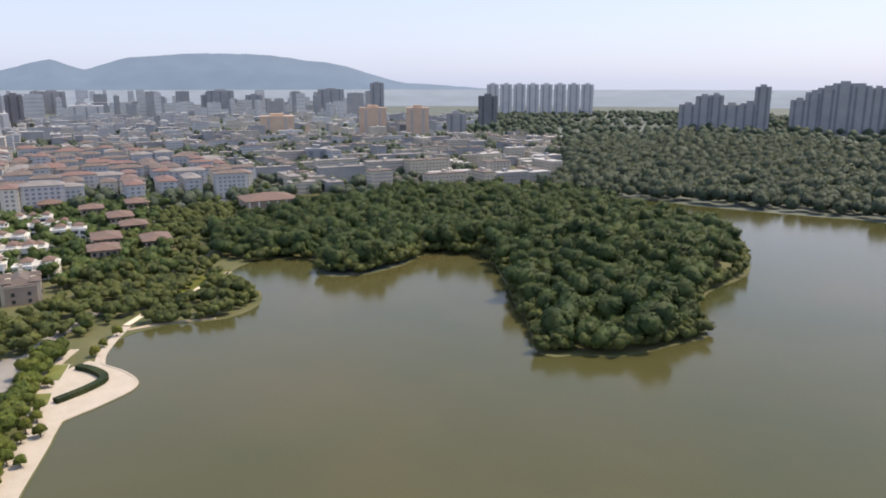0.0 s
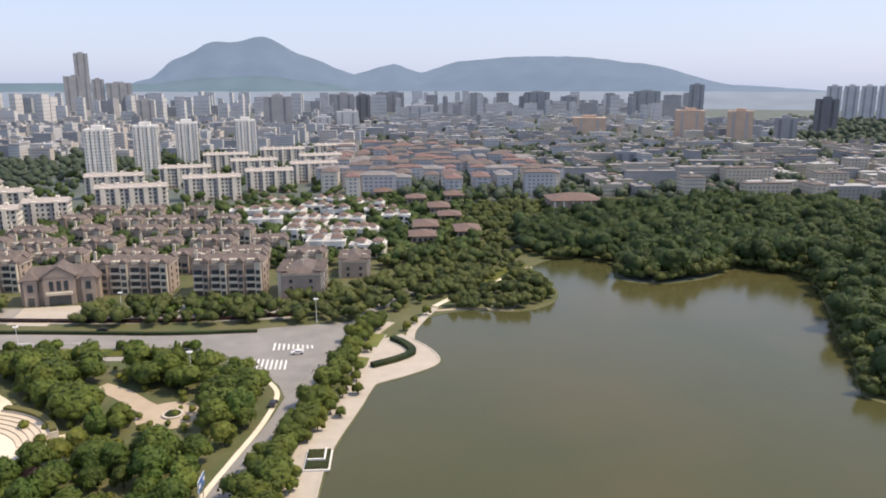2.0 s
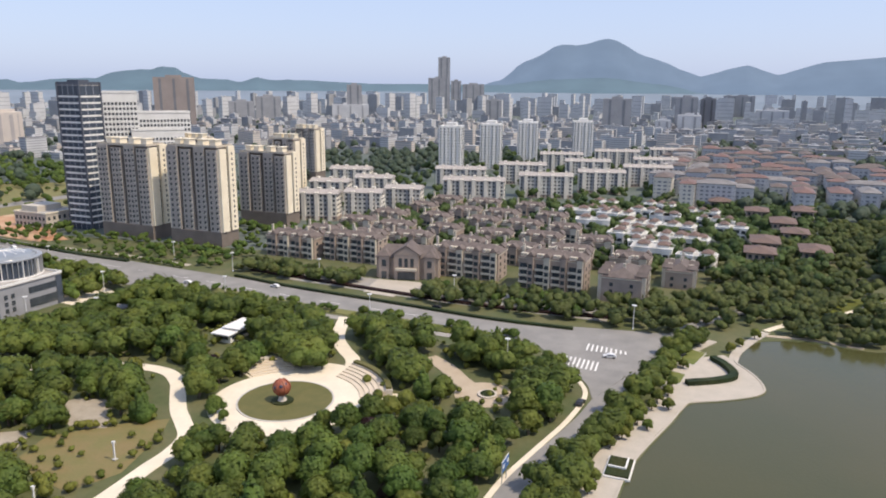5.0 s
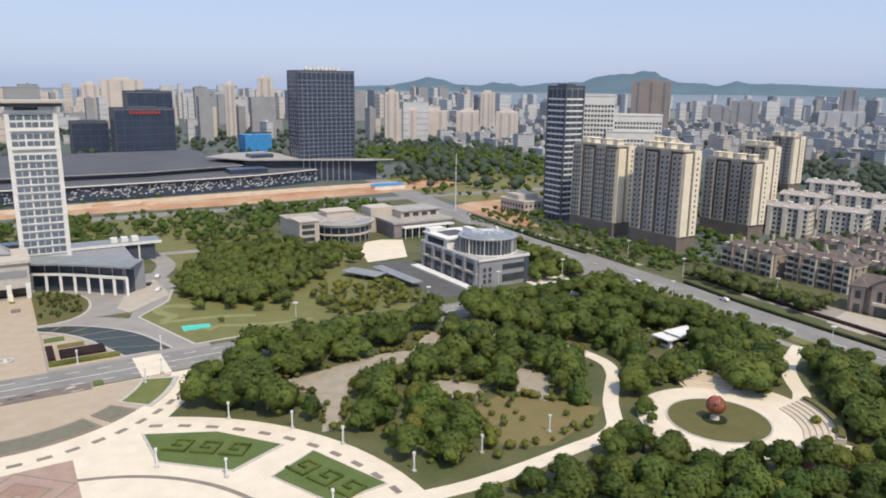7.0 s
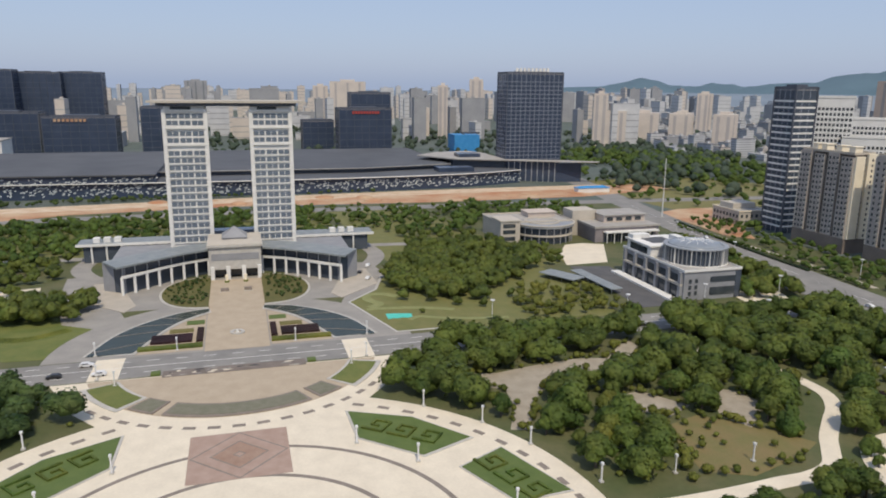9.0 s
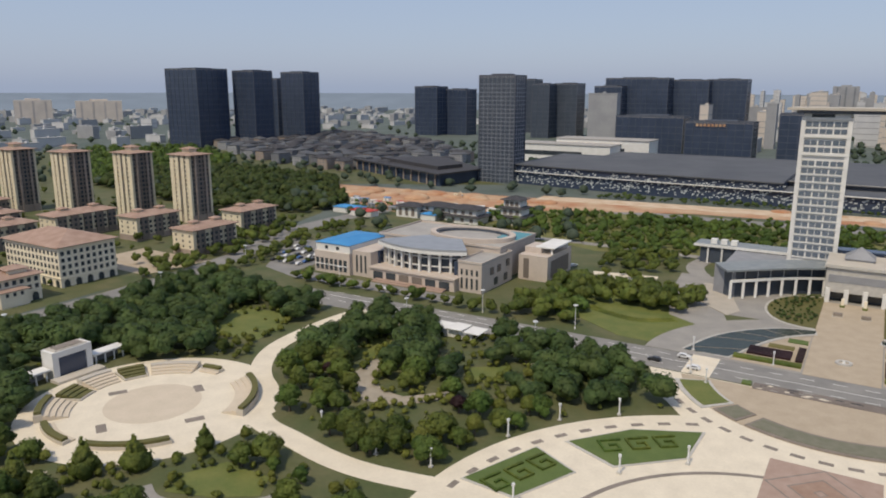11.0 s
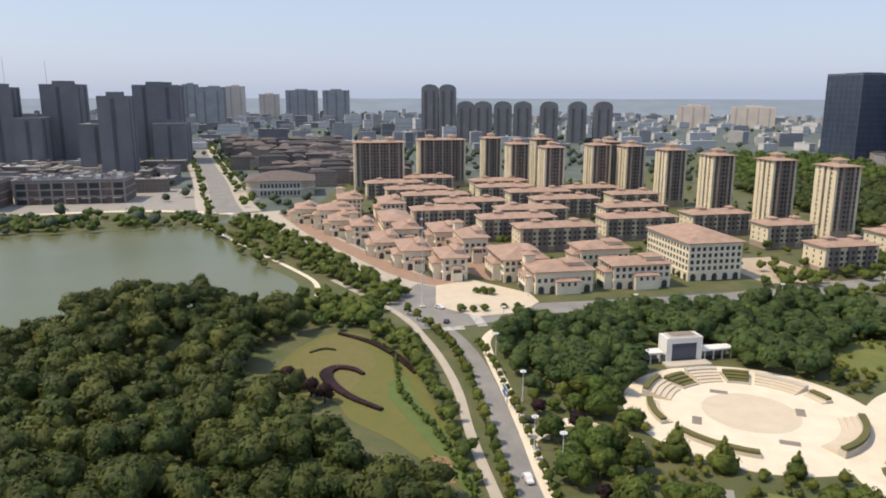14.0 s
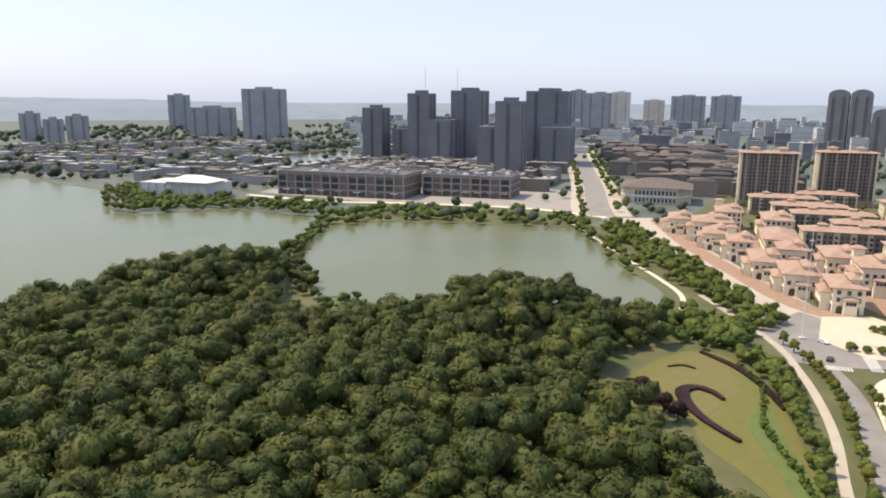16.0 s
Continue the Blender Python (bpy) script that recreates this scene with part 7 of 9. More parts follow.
town("southwest_town", 59, sector(740, 1500, 104, 141), 44, (6, 9, 12), ("mallstone", "fargrey", "umber"), ("rooffar", "roofgrey", "mauve"), "hazy low sheds beyond the west lake", skip=lambda x, y: inside(x, y, LAKE_WEST) or inside(x, y, FAR_WATER) or x > -640 or y > -420, own=14, kind="shed", one="low grey-brown lakeside shed with a pale roof")

town("old_quarter_south", 61, [(560, -462), (535, -560), (640, -640), (800, -755), (950, -890), (1090, -800), (1020, -680), (626, -446)], 38, (8, 10, 13, 16), ("stone", "fargrey", "palestone"), ("roofgrey", "rooffar", "mauve"), "crowded old low town quarter behind the wood", own=8, one="old low grey block with strip windows")
town("old_quarter_far", 62, sector(1250, 1920, -121, -99), 62, (9, 12, 15, 20), ("fargrey", "farwhite", "stone"), ("rooffar", "roofgrey"), "hazy low blocks beyond the old quarter")
town("mall_quarter", 60, [(-680, -560), (-690, -290), (-900, -330), (-980, -420), (-960, -600)], 30, (8, 10, 12), ("mallstone", "umber", "stone"), ("roofgrey", "mallstone", "rooffar", "roofgrey"), "crowded low shops with bright flat roofs", long=(22, 46), own=18, kind="shop_block", one="low grey-brown shop block with a bright flat roof")

dark = thing("market_hall", -430, 470, label="broad low dark hall with a sweeping slate roof", category="hall")
part("body", Build().prism([(-78, 8), (82, -68), (92, -10), (10, 60)], 0, 11), M["curtain"], dark)
part("roof", Build().prism([(-84, 8), (84, -74), (97, -8), (8, 66)], 11, 12.4), M["slate"], dark)
part("upper_roof", Build().prism([(-40, 6), (66, -46), (74, -12), (12, 44)], 12.4, 16), M["slate"], dark)
for k in range(12):
    f = (k + 0.5) / 12
    part("pier", Build().box(-0.6, -0.6, 0, 0.6, 0.6, 11), M["brown"], dark, at=(-78 + 160 * f, 7.2 - 76 * f, 0))


# ---- trees ----
def ball_points():
    """A sphere of 18 points and 32 triangles."""
    pts = [(1, 0, 0), (0, 1, 0), (-1, 0, 0), (0, -1, 0), (0, 0, 1), (0, 0, -1)]
    mid, out = {}, []
    for a, b, c in [(0, 1, 4), (1, 2, 4), (2, 3, 4), (3, 0, 4), (1, 0, 5), (2, 1, 5), (3, 2, 5), (0, 3, 5)]:
        m = []
        for p, q in ((a, b), (b, c), (c, a)):
            key = (min(p, q), max(p, q))
            if key not in mid:
                mid[key] = len(pts)
                pts.append(tuple((u + v) * 0.7071 for u, v in zip(pts[p], pts[q])))
            m.append(mid[key])
        out += [(a, m[0], m[2]), (m[0], b, m[1]), (m[2], m[1], c), (m[0], m[1], m[2])]
    return np.array(pts), np.array(out)


BALL_V, BALL_F = ball_points()


def unit(v):
    return v / np.maximum(np.linalg.norm(v, axis=1, keepdims=True), 1e-6)


def crown_arrays(seed, lumps, n, size, core=0.93):
    """A crown: rough rounded clumps (x, y, z, r, flattening) with sprays of leaves on their skin.
    Gives points, triangles and the way each point of the foliage faces."""
    rs = np.random.RandomState(seed)
    vs, fs, ds, base = [], [], [], 0
    mid = np.average([q[:3] for q in lumps], axis=0, weights=[q[3] ** 2 for q in lumps])
    reach = max(np.linalg.norm(np.array(q[:3]) - mid) + q[3] for q in lumps)
    tot = sum(q[3] ** 2 for q in lumps)
    for x, y, z, r, fl in lumps:
        c, flat = np.array((x, y, z)), np.array((1, 1, fl))
        p = c + BALL_V * flat * r * core * rs.uniform(0.82, 1.12, (len(BALL_V), 1))
        vs.append(p)
        ds.append(unit(BALL_V * 0.45 + (p - mid) / reach * 0.85 + (0, 0, 0.25)))
        fs.append(BALL_F + base)
        base += len(p)
        k = int(n * r * r / tot)
        if not k:
            continue
        d = rs.normal(0, 1, (k * 3, 3)) + (0, 0, 0.3)
        d = unit(d)
        d = d[d[:, 2] > -0.5][:k]
        k = len(d)
        p = c + d * flat * r * rs.uniform(0.9, 1.14, (k, 1))
        nrm = unit(d + rs.normal(0, 0.3, (k, 3)) + (0, 0, 0.35))
        u = unit(np.cross(nrm, rs.normal(0, 1, (k, 3))))
        w = np.cross(nrm, u)
        s = size * rs.uniform(0.6, 1.35, (k, 1))
        tri = np.stack((p + u * s, p - u * s * 0.55 + w * s * 0.85, p - u * s * 0.6 - w * s * 0.75 - nrm * s * 0.3), 1).reshape(-1, 3)
        vs.append(tri)
        ds.append(np.repeat(unit(d * 0.4 + nrm * 0.35 + (p - mid) / reach * 0.8), 3, 0))
        fs.append(np.arange(3 * k).reshape(-1, 3) + base)
        base += 3 * k
    return np.concatenate(vs).astype(np.float32), np.concatenate(fs).astype(np.int32), np.concatenate(ds).astype(np.float32)


def crown_mesh(name, v, f, d, material):
    me = bpy.data.meshes.new(name)
    me.vertices.add(len(v))
    me.vertices.foreach_set("co", v.ravel())
    me.loops.add(f.size)
    me.loops.foreach_set("vertex_index", f.ravel())
    me.polygons.add(len(f))
    me.polygons.foreach_set("loop_start", np.arange(0, f.size, 3, dtype=np.int32))
    me.polygons.foreach_set("loop_total", np.full(len(f), 3, dtype=np.int32))
    me.polygons.foreach_set("use_smooth", np.ones(len(f), dtype=bool))
    me.attributes.new("crown_dir", "FLOAT_VECTOR", "POINT").data.foreach_set("vector", d.ravel())
    me.materials.append(M[material])
    me.update(calc_edges=True)
    return me


def crown_lumps(rng, h, w, kind):
    lumps = []
    if kind == "cone":
        for k in range(9):
            t = k / 8
            for _ in range(3 if k < 6 else 1):
                a = rng.uniform(0, 6.28)
                rr = w * 0.42 * (1 - t) * rng.uniform(0.4, 1)
                lumps.append((rr * math.cos(a), rr * math.sin(a), h * (0.2 + 0.76 * t), w * (0.34 * (1 - t) + 0.09), 1.2))
        return lumps
    lumps.append((0, 0, h * 0.6, w * 0.38, 0.85))
    for k in range(13):
        a = k * 2.4 + rng.uniform(-0.5, 0.5)
        u = (k + 0.5) / 13
        rr = w * (0.08 + 0.28 * u) * rng.uniform(0.8, 1.1)
        lumps.append((rr * math.cos(a), rr * math.sin(a), h * (0.8 - 0.42 * u * u) * rng.uniform(0.92, 1.06), w * rng.uniform(0.15, 0.23), 0.85))
    return lumps


def trunk(rng, h, w, lumps):
    b = Build()
    r = 0.045 * w * 0.5 + 0.1
    b.rod((0, 0, -0.3), (0.1, 0.05, h * 0.45), r * 1.3, r * 0.8)
    for x, y, z, _, _ in rng.sample(lumps, min(5, len(lumps))):
        b.rod((0.1, 0.05, h * rng.uniform(0.28, 0.45)), (x * 0.8, y * 0.8, z * 0.95), r * 0.55, r * 0.2, n=5)
    return b


def tree_kind(name, seed, h, w, n, size, material, label, kind="round"):
    """Mesh data for trunk and crown."""
    rng = random.Random(seed)
    lumps = crown_lumps(rng, h, w, kind)
    return dict(name=name, trunk=trunk(rng, h, w, lumps).data("trunk", M["bark"]), crown=crown_mesh("crown", *crown_arrays(seed, lumps, n, size), material), label=label)


TREES = {
    "a": tree_kind("broadleaf_tree", 1, 8.6, 9.5, 520, 0.5, "leaf", "full-grown broadleaf park tree with a dense green crown"),
    "b": tree_kind("broadleaf_tree", 2, 7.6, 10.5, 540, 0.52, "leaf", "spreading broadleaf park tree with a dark green crown"),
    "c": tree_kind("broadleaf_tree", 3, 6.6, 7.0, 400, 0.44, "leaf", "rounded young broadleaf tree with a green crown"),
    "y": tree_kind("broadleaf_tree", 4, 6.2, 6.4, 380, 0.42, "leaf2", "light yellow-green young tree with an open crown"),
    "s": tree_kind("street_tree", 5, 5.5, 4.2, 260, 0.34, "leaf2", "slim street tree with a yellow-green crown"),
    "k": tree_kind("conifer", 6, 11.0, 6.0, 460, 0.45, "leaf", "tall pointed dark green conifer", "cone"),
    "p": tree_kind("plum_tree", 7, 6.0, 6.0, 380, 0.42, "plum", "dark purple-leaved plum tree"),
    "h": tree_kind("shrub", 8, 2.4, 3.6, 240, 0.36, "leaf", "rounded clipped green shrub on the plaza"),
}


def plant(kind, x, y, s=1.0, turn=0.0, z=0.0):
    k = TREES[kind]
    o = thing(k["name"], x, y, z, turn, k["label"], "shrub" if kind == "h" else "tree", "park trees")
    o.scale = (s, s, s * (0.9 + 0.2 * ((x * 7.3 + y * 3.1) % 1)))
    part("trunk", k["trunk"], None, o)
    part("crown", k["crown"], None, o)
    return o


FORECOURT = [(305, -46), (300, -8), (276, -16), (276, -46)]


def grove(name, spots, material, label, kinds, seed):
    """Trees past counting, joined into one mesh: spots are (x, y, z, scale)."""
    rng = random.Random(seed)
    vs, fs, ds, base = [], [], [], 0
    for x, y, z, s in spots:
        if inside(x, y, FORECOURT):
            continue
        v, f, d = kinds[rng.randrange(len(kinds))]
        a = rng.uniform(0, 6.28)
        ca, sa = math.cos(a), math.sin(a)
        zz = s * rng.uniform(0.85, 1.2)
        vs.append(np.stack(((v[:, 0] * ca - v[:, 1] * sa) * s + x, (v[:, 0] * sa + v[:, 1] * ca) * s + y, v[:, 2] * zz + z), 1))
        ds.append(np.stack((d[:, 0] * ca - d[:, 1] * sa, d[:, 0] * sa + d[:, 1] * ca, d[:, 2]), 1))
        fs.append(f + base)
        base += len(v)
    me = crown_mesh(name, np.concatenate(vs).astype(np.float32), np.concatenate(fs).astype(np.int32), np.concatenate(ds).astype(np.float32), material)
    return tagged(part(name, me, None), label, "woodland", kind="stuff")


def simple_kind(seed, h, w, lumps, leaves, size):
    """A lighter crown for the joined groves: a few rough clumps and leaf sprays on their skin."""
    rng = random.Random(seed)
    ls = [(0, 0, h * 0.58, w * (0.36 if lumps > 2 else 0.46), 0.85)]
    for k in range(lumps - 1):
        a = k * 2.4 + rng.uniform(-0.4, 0.4)
        rr = w * rng.uniform(0.18, 0.33)
        ls.append((rr * math.cos(a), rr * math.sin(a), h * rng.uniform(0.42, 0.8), w * rng.uniform(0.19, 0.29), 0.85))
    return crown_arrays(seed, ls, leaves, size)


MID = [simple_kind(20 + k, 8.5, 8.6 + k * 0.5, 4, 62, 0.85) for k in range(5)]
FARK = [simple_kind(30 + k, 8.0, 10.0, 1, 9, 1.8) for k in range(4)]
FARW = [simple_kind(90 + k, 7.5 + 0.8 * k, 9.5, 1, 28, 1.25) for k in range(4)]
SHRUB = [simple_kind(80 + k, 8.0, 9.0, 2, 36, 1.2) for k in range(4)]
FOREST = [simple_kind(40 + k, 11.5, 9.0 + 0.7 * k, 3, 170, 0.62) for k in range(5)]
PENINSULA = [simple_kind(60 + k, 10.0, 9.4 + 0.7 * k, 3, 120, 0.72) for k in range(5)]
NEARK = [simple_kind(50 + k, 8.0, 8.8 + 0.5 * k, 7, 270, 0.6) for k in range(5)]


def scatter(poly, gap, seed, keep=lambda x, y: True, jitter=0.45):
    """Spots about a gap apart inside an outline."""
    rng = random.Random(seed)
    xs, ys = [p[0] for p in poly], [p[1] for p in poly]
    out, j = [], 0
    y = min(ys)
    while y < max(ys):
        x = min(xs) + (gap / 2 if j % 2 else 0)
        while x < max(xs):
            px, py = x + rng.uniform(-jitter, jitter) * gap, y + rng.uniform(-jitter, jitter) * gap
            if inside(px, py, poly) and keep(px, py):
                out.append((px, py))
            x += gap
        y += gap * 0.87
        j += 1
    return out


# the wood south-west of the avenue
rng = random.Random(11)
spots = [(x, y, hill(x, y) - 0.5, rng.choice((0.55, 0.7, 0.8, 0.95, 1.15))) for x, y in scatter(WOOD_SW, 5.5, 12)]
pale = [q for q in spots if noise.noise((q[0] * 0.05, q[1] * 0.05, 6)) + 0.5 * rng.random() > 0.42]
grove("wood_southwest", [q for q in spots if q not in pale], "wood", "dense dark mixed woodland canopy on a low rise", FOREST, 13)
grove("wood_southwest_pale", pale, "woodlight", "lighter olive crowns among the dark woodland", FOREST, 14)
grove("wood_peninsula", [(x, y, hill(x, y) - 0.5, rng.choice((0.7, 0.85, 0.95, 1.1, 1.35))) for x, y in scatter(WOOD_PEN, 6.5, 14)], "evergreen", "dense dark green wood on the lake peninsula", PENINSULA, 15)
WOOD_FAR = [(505, -520), (462, -556), (440, -582), (392, -600), (320, -638), (280, -655), (420, -1100), (768, -1178), (899, -1071), (950, -905), (802, -771), (637, -655), (540, -575)]
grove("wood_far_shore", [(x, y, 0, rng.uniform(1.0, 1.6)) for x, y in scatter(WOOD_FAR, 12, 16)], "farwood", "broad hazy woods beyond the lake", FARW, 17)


def on_path(x, y):
    """Places kept clear of trees: paths, squares, roads, buildings."""
    if math.hypot(x, y + 45) < 82.5 or inside(x * 0.93, y, SQUARE_NECK) or (abs(x) < 40 and -60 < y < 80):
        return True
    if math.hypot(x - 167.5, y + 54.5) < 23 or math.hypot(x - CX, y - CY) < 36.5 or (-226 < x < -200 and -68 < y < -28):
        return True
    if near_line(x, y, PATH_E, 5.5) or near_line(x, y, PATH_W, 7) or near_line(x, y, E_AVE, 7) or near_line(x, y, W_AVE, 9.5) or near_line(x, y, GOV_ROAD, 11.5) or near_line(x, y, N_AVE, 16) or near_line(x, y, W_STREET, 12):
        return True
    if near_line(x, y, NE_PATH, 5.5) or near_line(x, y, SW_PATH, 4.5) or near_line(x, y, GREY_LANE, 4) or near_line(x, y, LITTLE_PATH, 5):
        return True
    if (148 < x < 216 and 80 < y < 158) or (-245 < x < -118 and 84 < y < 190) or (140 < x < 252 and 172 < y < 250) or (-305 < x < -240 and 88 < y < 160):
        return True
    return False


def clearing(x, y):
    """Clearings and paths stay open towards the lake, where only low shrubs grow."""
    ex, ey = x - EYE[0], y - EYE[1]
    ln = math.hypot(ex, ey)
    for s in (0, 5, 10, 14) if x > 0 else (0, 5, 10, 15, 19):
        px, py = x + ex / ln * s, y + ey / ln * s
        if any(inside(px, py, p) for _, _, p in CLEAR) or math.hypot(px + 122, py - 54) < 12 or math.hypot(px - 206, py + 3) < 11:
            return True
        if math.hypot(px - 194.5, py + 107) < 11 or near_line(px, py, LITTLE_PATH, 4.5):
            return True
        if math.hypot(px - 167.5, py + 54.5) < (16 if s > 5 else 22) or -62 < math.degrees(math.atan2(py + 54.5, px - 167.5)) < -8 and math.hypot(px - 167.5, py + 54.5) < 34:
            return True
        if math.hypot(px - CX, py - CY) < 32:
            return True
        if s <= 5 and (near_line(px, py, PATH_E, 4) or near_line(px, py, PATH_W, 5)):
            return True
    return False


def clear(x, y):
    return not on_path(x, y) and not clearing(x, y)


PARK_E = [(84, -123), (148, -123), (170, -127), (190, -130.5), (206, -131), (219, -122), (226, -112), (231, -96), (234, -40), (237, 57), (55, 57), (40, 26), (62, 0), (84, -30)]
PARK_W = [(-84, -113), (-140, -112), (-200, -107), (-244, -102), (-260, -86), (-268, -20), (-268, 57), (-55, 57), (-40, 26), (-62, 0), (-84, -32)]
rng = random.Random(31)
near, rest = [], []
for poly, seed in ((PARK_E, 32), (PARK_W, 33)):
    for x, y in scatter(poly, 7.6, seed, clear):
        (near if abs(x) < 190 and y < 8 else rest).append((x, y))
rng.shuffle(near)
rest += near[290:]
for x, y in near[:290]:
    k = rng.choices("abcykp", (30, 24, 22, 15, 4, 4))[0]
    plant(k, x, y, rng.uniform(0.7, 1.2) if x > 0 else rng.uniform(0.6, 1.05), rng.uniform(0, 360))
edge_row = [(x + rng.uniform(-1.5, 1.5), 55.6 + rng.uniform(-1.4, 1.6), 0, rng.uniform(1.0, 1.35)) for x in range(76, 240, 7) if abs(x - 148) > 6]
grove("park_trees_west", [(x, y, 0, rng.uniform(0.75, 1.2)) for x, y in rest if x < 0], "beltleaf", "dense rounded dark green park trees", NEARK, 174)
grove("park_trees", [(x, y, 0, rng.uniform(0.75, 1.2)) for x, y in rest if x > 0] + edge_row, "leaf", "dense rounded green park trees", NEARK, 34)
NORTH = [
    [(88, 252), (140, 240), (120, 340), (70, 330)],
    [(-78, 84), (-120, 84), (-116, 150), (-110, 200), (-60, 250), (60, 250), (60, 350), (-240, 320), (-236, 270), (-120, 215), (-110, 130)],
    [(216, 85), (250, 85), (256, 170), (252, 330), (150, 345), (130, 260), (212, 255)],
    [(-236, 84), (-150, 84), (-150, 78), (-236, 76)],
]
spots = [(x, y, 0, rng.uniform(0.5, 0.85)) for k, p in enumerate(NORTH) for x, y in scatter(p, 7.8, 60 + k, lambda x, y: clear(x, y) and rng.random() < (0.68 if k else 0.5))]
grove("avenue_groves", spots, "leaf", "loose green groves round the civic buildings", MID, 35)
BELTS = [
    [(284, 60), (300, 50), (300, -20), (296, -80), (300, -112), (318, -150), (350, -170), (390, -200), (420, -228), (455, -250), (400, -232), (372, -236), (345, -222), (310, -205), (292, -178), (272, -150), (272, -100), (276, -30)],
    [(340, -160), (372, -168), (390, -172), (450, -190), (520, -215), (560, -260), (520, -320), (480, -300), (440, -235), (400, -205)],
    [(286, -192), (292, -232), (310, -240), (332, -236), (350, -228), (345, -205), (318, -195)],
]
spots = [(x, y, 0, rng.uniform(0.5, 0.9)) for k, p in enumerate(BELTS) for x, y in scatter(p, 6.6, 70 + k, lambda x, y: rng.random() < (0.95 if k < 2 else 0.35))]
SHORE_PEN = [p for p in LAKE[LAKE.index((350, -234)) + 1:] if p[0] > 178 and p[1] > -556 and p != (40, -200)]
for (ax, ay), (bx, by) in zip(SHORE_PEN, SHORE_PEN[1:]):
    ln = math.hypot(bx - ax, by - ay)
    for i in range(max(1, int(ln / 3.4))):
        u = i * 3.4 / ln
        px, py = ax + (bx - ax) * u, ay + (by - ay) * u
        qx, qy = (by - ay) / ln, -(bx - ax) / ln
        k = -1 if inside(px + qx * 3, py + qy * 3, LAKE) else 1
        o = k * rng.uniform(1.0, 4.0)
        spots.append((px + qx * o, py + qy * o, 0, rng.uniform(0.5, 0.95)))
CAPE = [(284, -200), (283, -221), (294, -235), (310, -240), (320, -238.5), (334, -228)]
for (ax, ay), (bx, by) in zip(CAPE, CAPE[1:]):
    for i in range(6):
        spots.append((ax + (bx - ax) * i / 6 + rng.uniform(1, 5), ay + (by - ay) * i / 6 + rng.uniform(1.5, 4.5), 0, rng.uniform(0.4, 0.75)))
spots += [(x, y, 0, rng.uniform(0.35, 0.7)) for x, y in scatter([(290, -196), (288, -220), (295, -234), (312, -240), (331, -236), (345, -225), (318, -195)], 5.6, 145, lambda x, y: rng.random() < 0.6)]
grove("shore_belt_trees", spots, "beltleaf", "belt of mixed green trees between villas and lake", MID, 36)
spots = [(x, y, 0, rng.uniform(0.55, 1.12)) for x, y in scatter([(350, 60), (360, -215), (600, -230), (560, -60), (480, 60)], 8.8, 80, lambda x, y: rng.random() < 0.8)]
spots += [(x, y, 0, rng.uniform(0.6, 1.1)) for x, y in scatter([(460, 110), (575, -320), (1000, -300), (1000, 160), (560, 150)], 18, 81, lambda x, y: rng.random() < 0.75)]
grove("garden_trees", spots, "beltleaf", "garden trees among the houses", MID, 37)
spots = [(x, y, 0, rng.uniform(0.8, 1.5)) for x, y in scatter(sector(620, 1900, -118, -30), 46, 82, lambda x, y: noise.noise((x * 0.004, y * 0.004, 0)) > -0.12)]
spots += [(x, y, 0, rng.uniform(0.9, 1.5)) for x, y in scatter(sector(640, 1150, -38, -22), 22, 83, lambda x, y: x > 330 and noise.noise((x * 0.008, y * 0.008, 9)) > -0.1)]
spots += [(x, y, 0, rng.uniform(0.8, 1.4)) for x, y in scatter(sector(1000, 2400, 30, 118), 90, 85, lambda x, y: noise.noise((x * 0.003, y * 0.003, 3)) > -0.1)]
spots += [(x, y, 0, rng.uniform(0.7, 1.2)) for x, y in scatter([(430, 200), (700, 230), (900, 150), (960, 260), (700, 420), (480, 330)], 17, 123, lambda x, y: rng.random() < 0.6)]
spots += [(x, y, 0, rng.uniform(0.6, 1.1)) for x, y in scatter([(567, 160), (860, 275), (985, 104), (930, 40), (850, 100), (700, 150)], 13, 126, lambda x, y: rng.random() < 0.75)]
spots += [(x, y, 0, rng.uniform(0.5, 0.9)) for x, y in scatter([(575, -140), (600, -320), (760, -330), (1000, -200), (1000, -80), (640, -105)], 15, 124, lambda x, y: rng.random() < 0.6)]
spots += [(x, y, 0, rng.uniform(0.6, 1.1)) for x, y in scatter(sector(640, 1400, 104, 141), 26, 125, lambda x, y: x < -600 and y < -420 and not inside(x, y, LAKE_WEST) and not inside(x, y, FAR_WATER) and rng.random() < 0.6)]
spots += [(x, y, 0, rng.uniform(0.85, 1.35)) for x, y in scatter(sector(560, 1250, -120, -88), 16, 129, lambda x, y: rng.random() < 0.8 and not inside(x, y, WOOD_FAR))]
spots += [(x, y, 0, rng.uniform(1.0, 2.0)) for x, y in scatter(sector(900, 2300, -155, -119), 29, 130, lambda x, y: noise.noise((x * 0.004, y * 0.004, 2)) > -0.3)]
spots += [(x, y, 0, rng.uniform(1.0, 1.8)) for x, y in scatter(sector(900, 2300, 108, 146), 40, 131, lambda x, y: not inside(x, y, LAKE_WEST) and not inside(x, y, FAR_WATER) and noise.noise((x * 0.004, y * 0.004, 4)) > -0.2)]
spots += [(x, y, 0, rng.uniform(0.6, 1.1)) for x, y in scatter(sector(430, 1200, 20, 112), 24, 231, lambda x, y: rng.random() < 0.7 and not (x > -312 and y > 425) and not inside(x, y, EARTH) and not (-760 < x < -280 and -170 < y < 215) and not near_line(x, y, W_AVE, 26) and not any(inside(x, y, p) for p in (POND, LAKE_WEST, FAR_WATER)) and not (-720 < x < -570 and -570 < y < -290))]
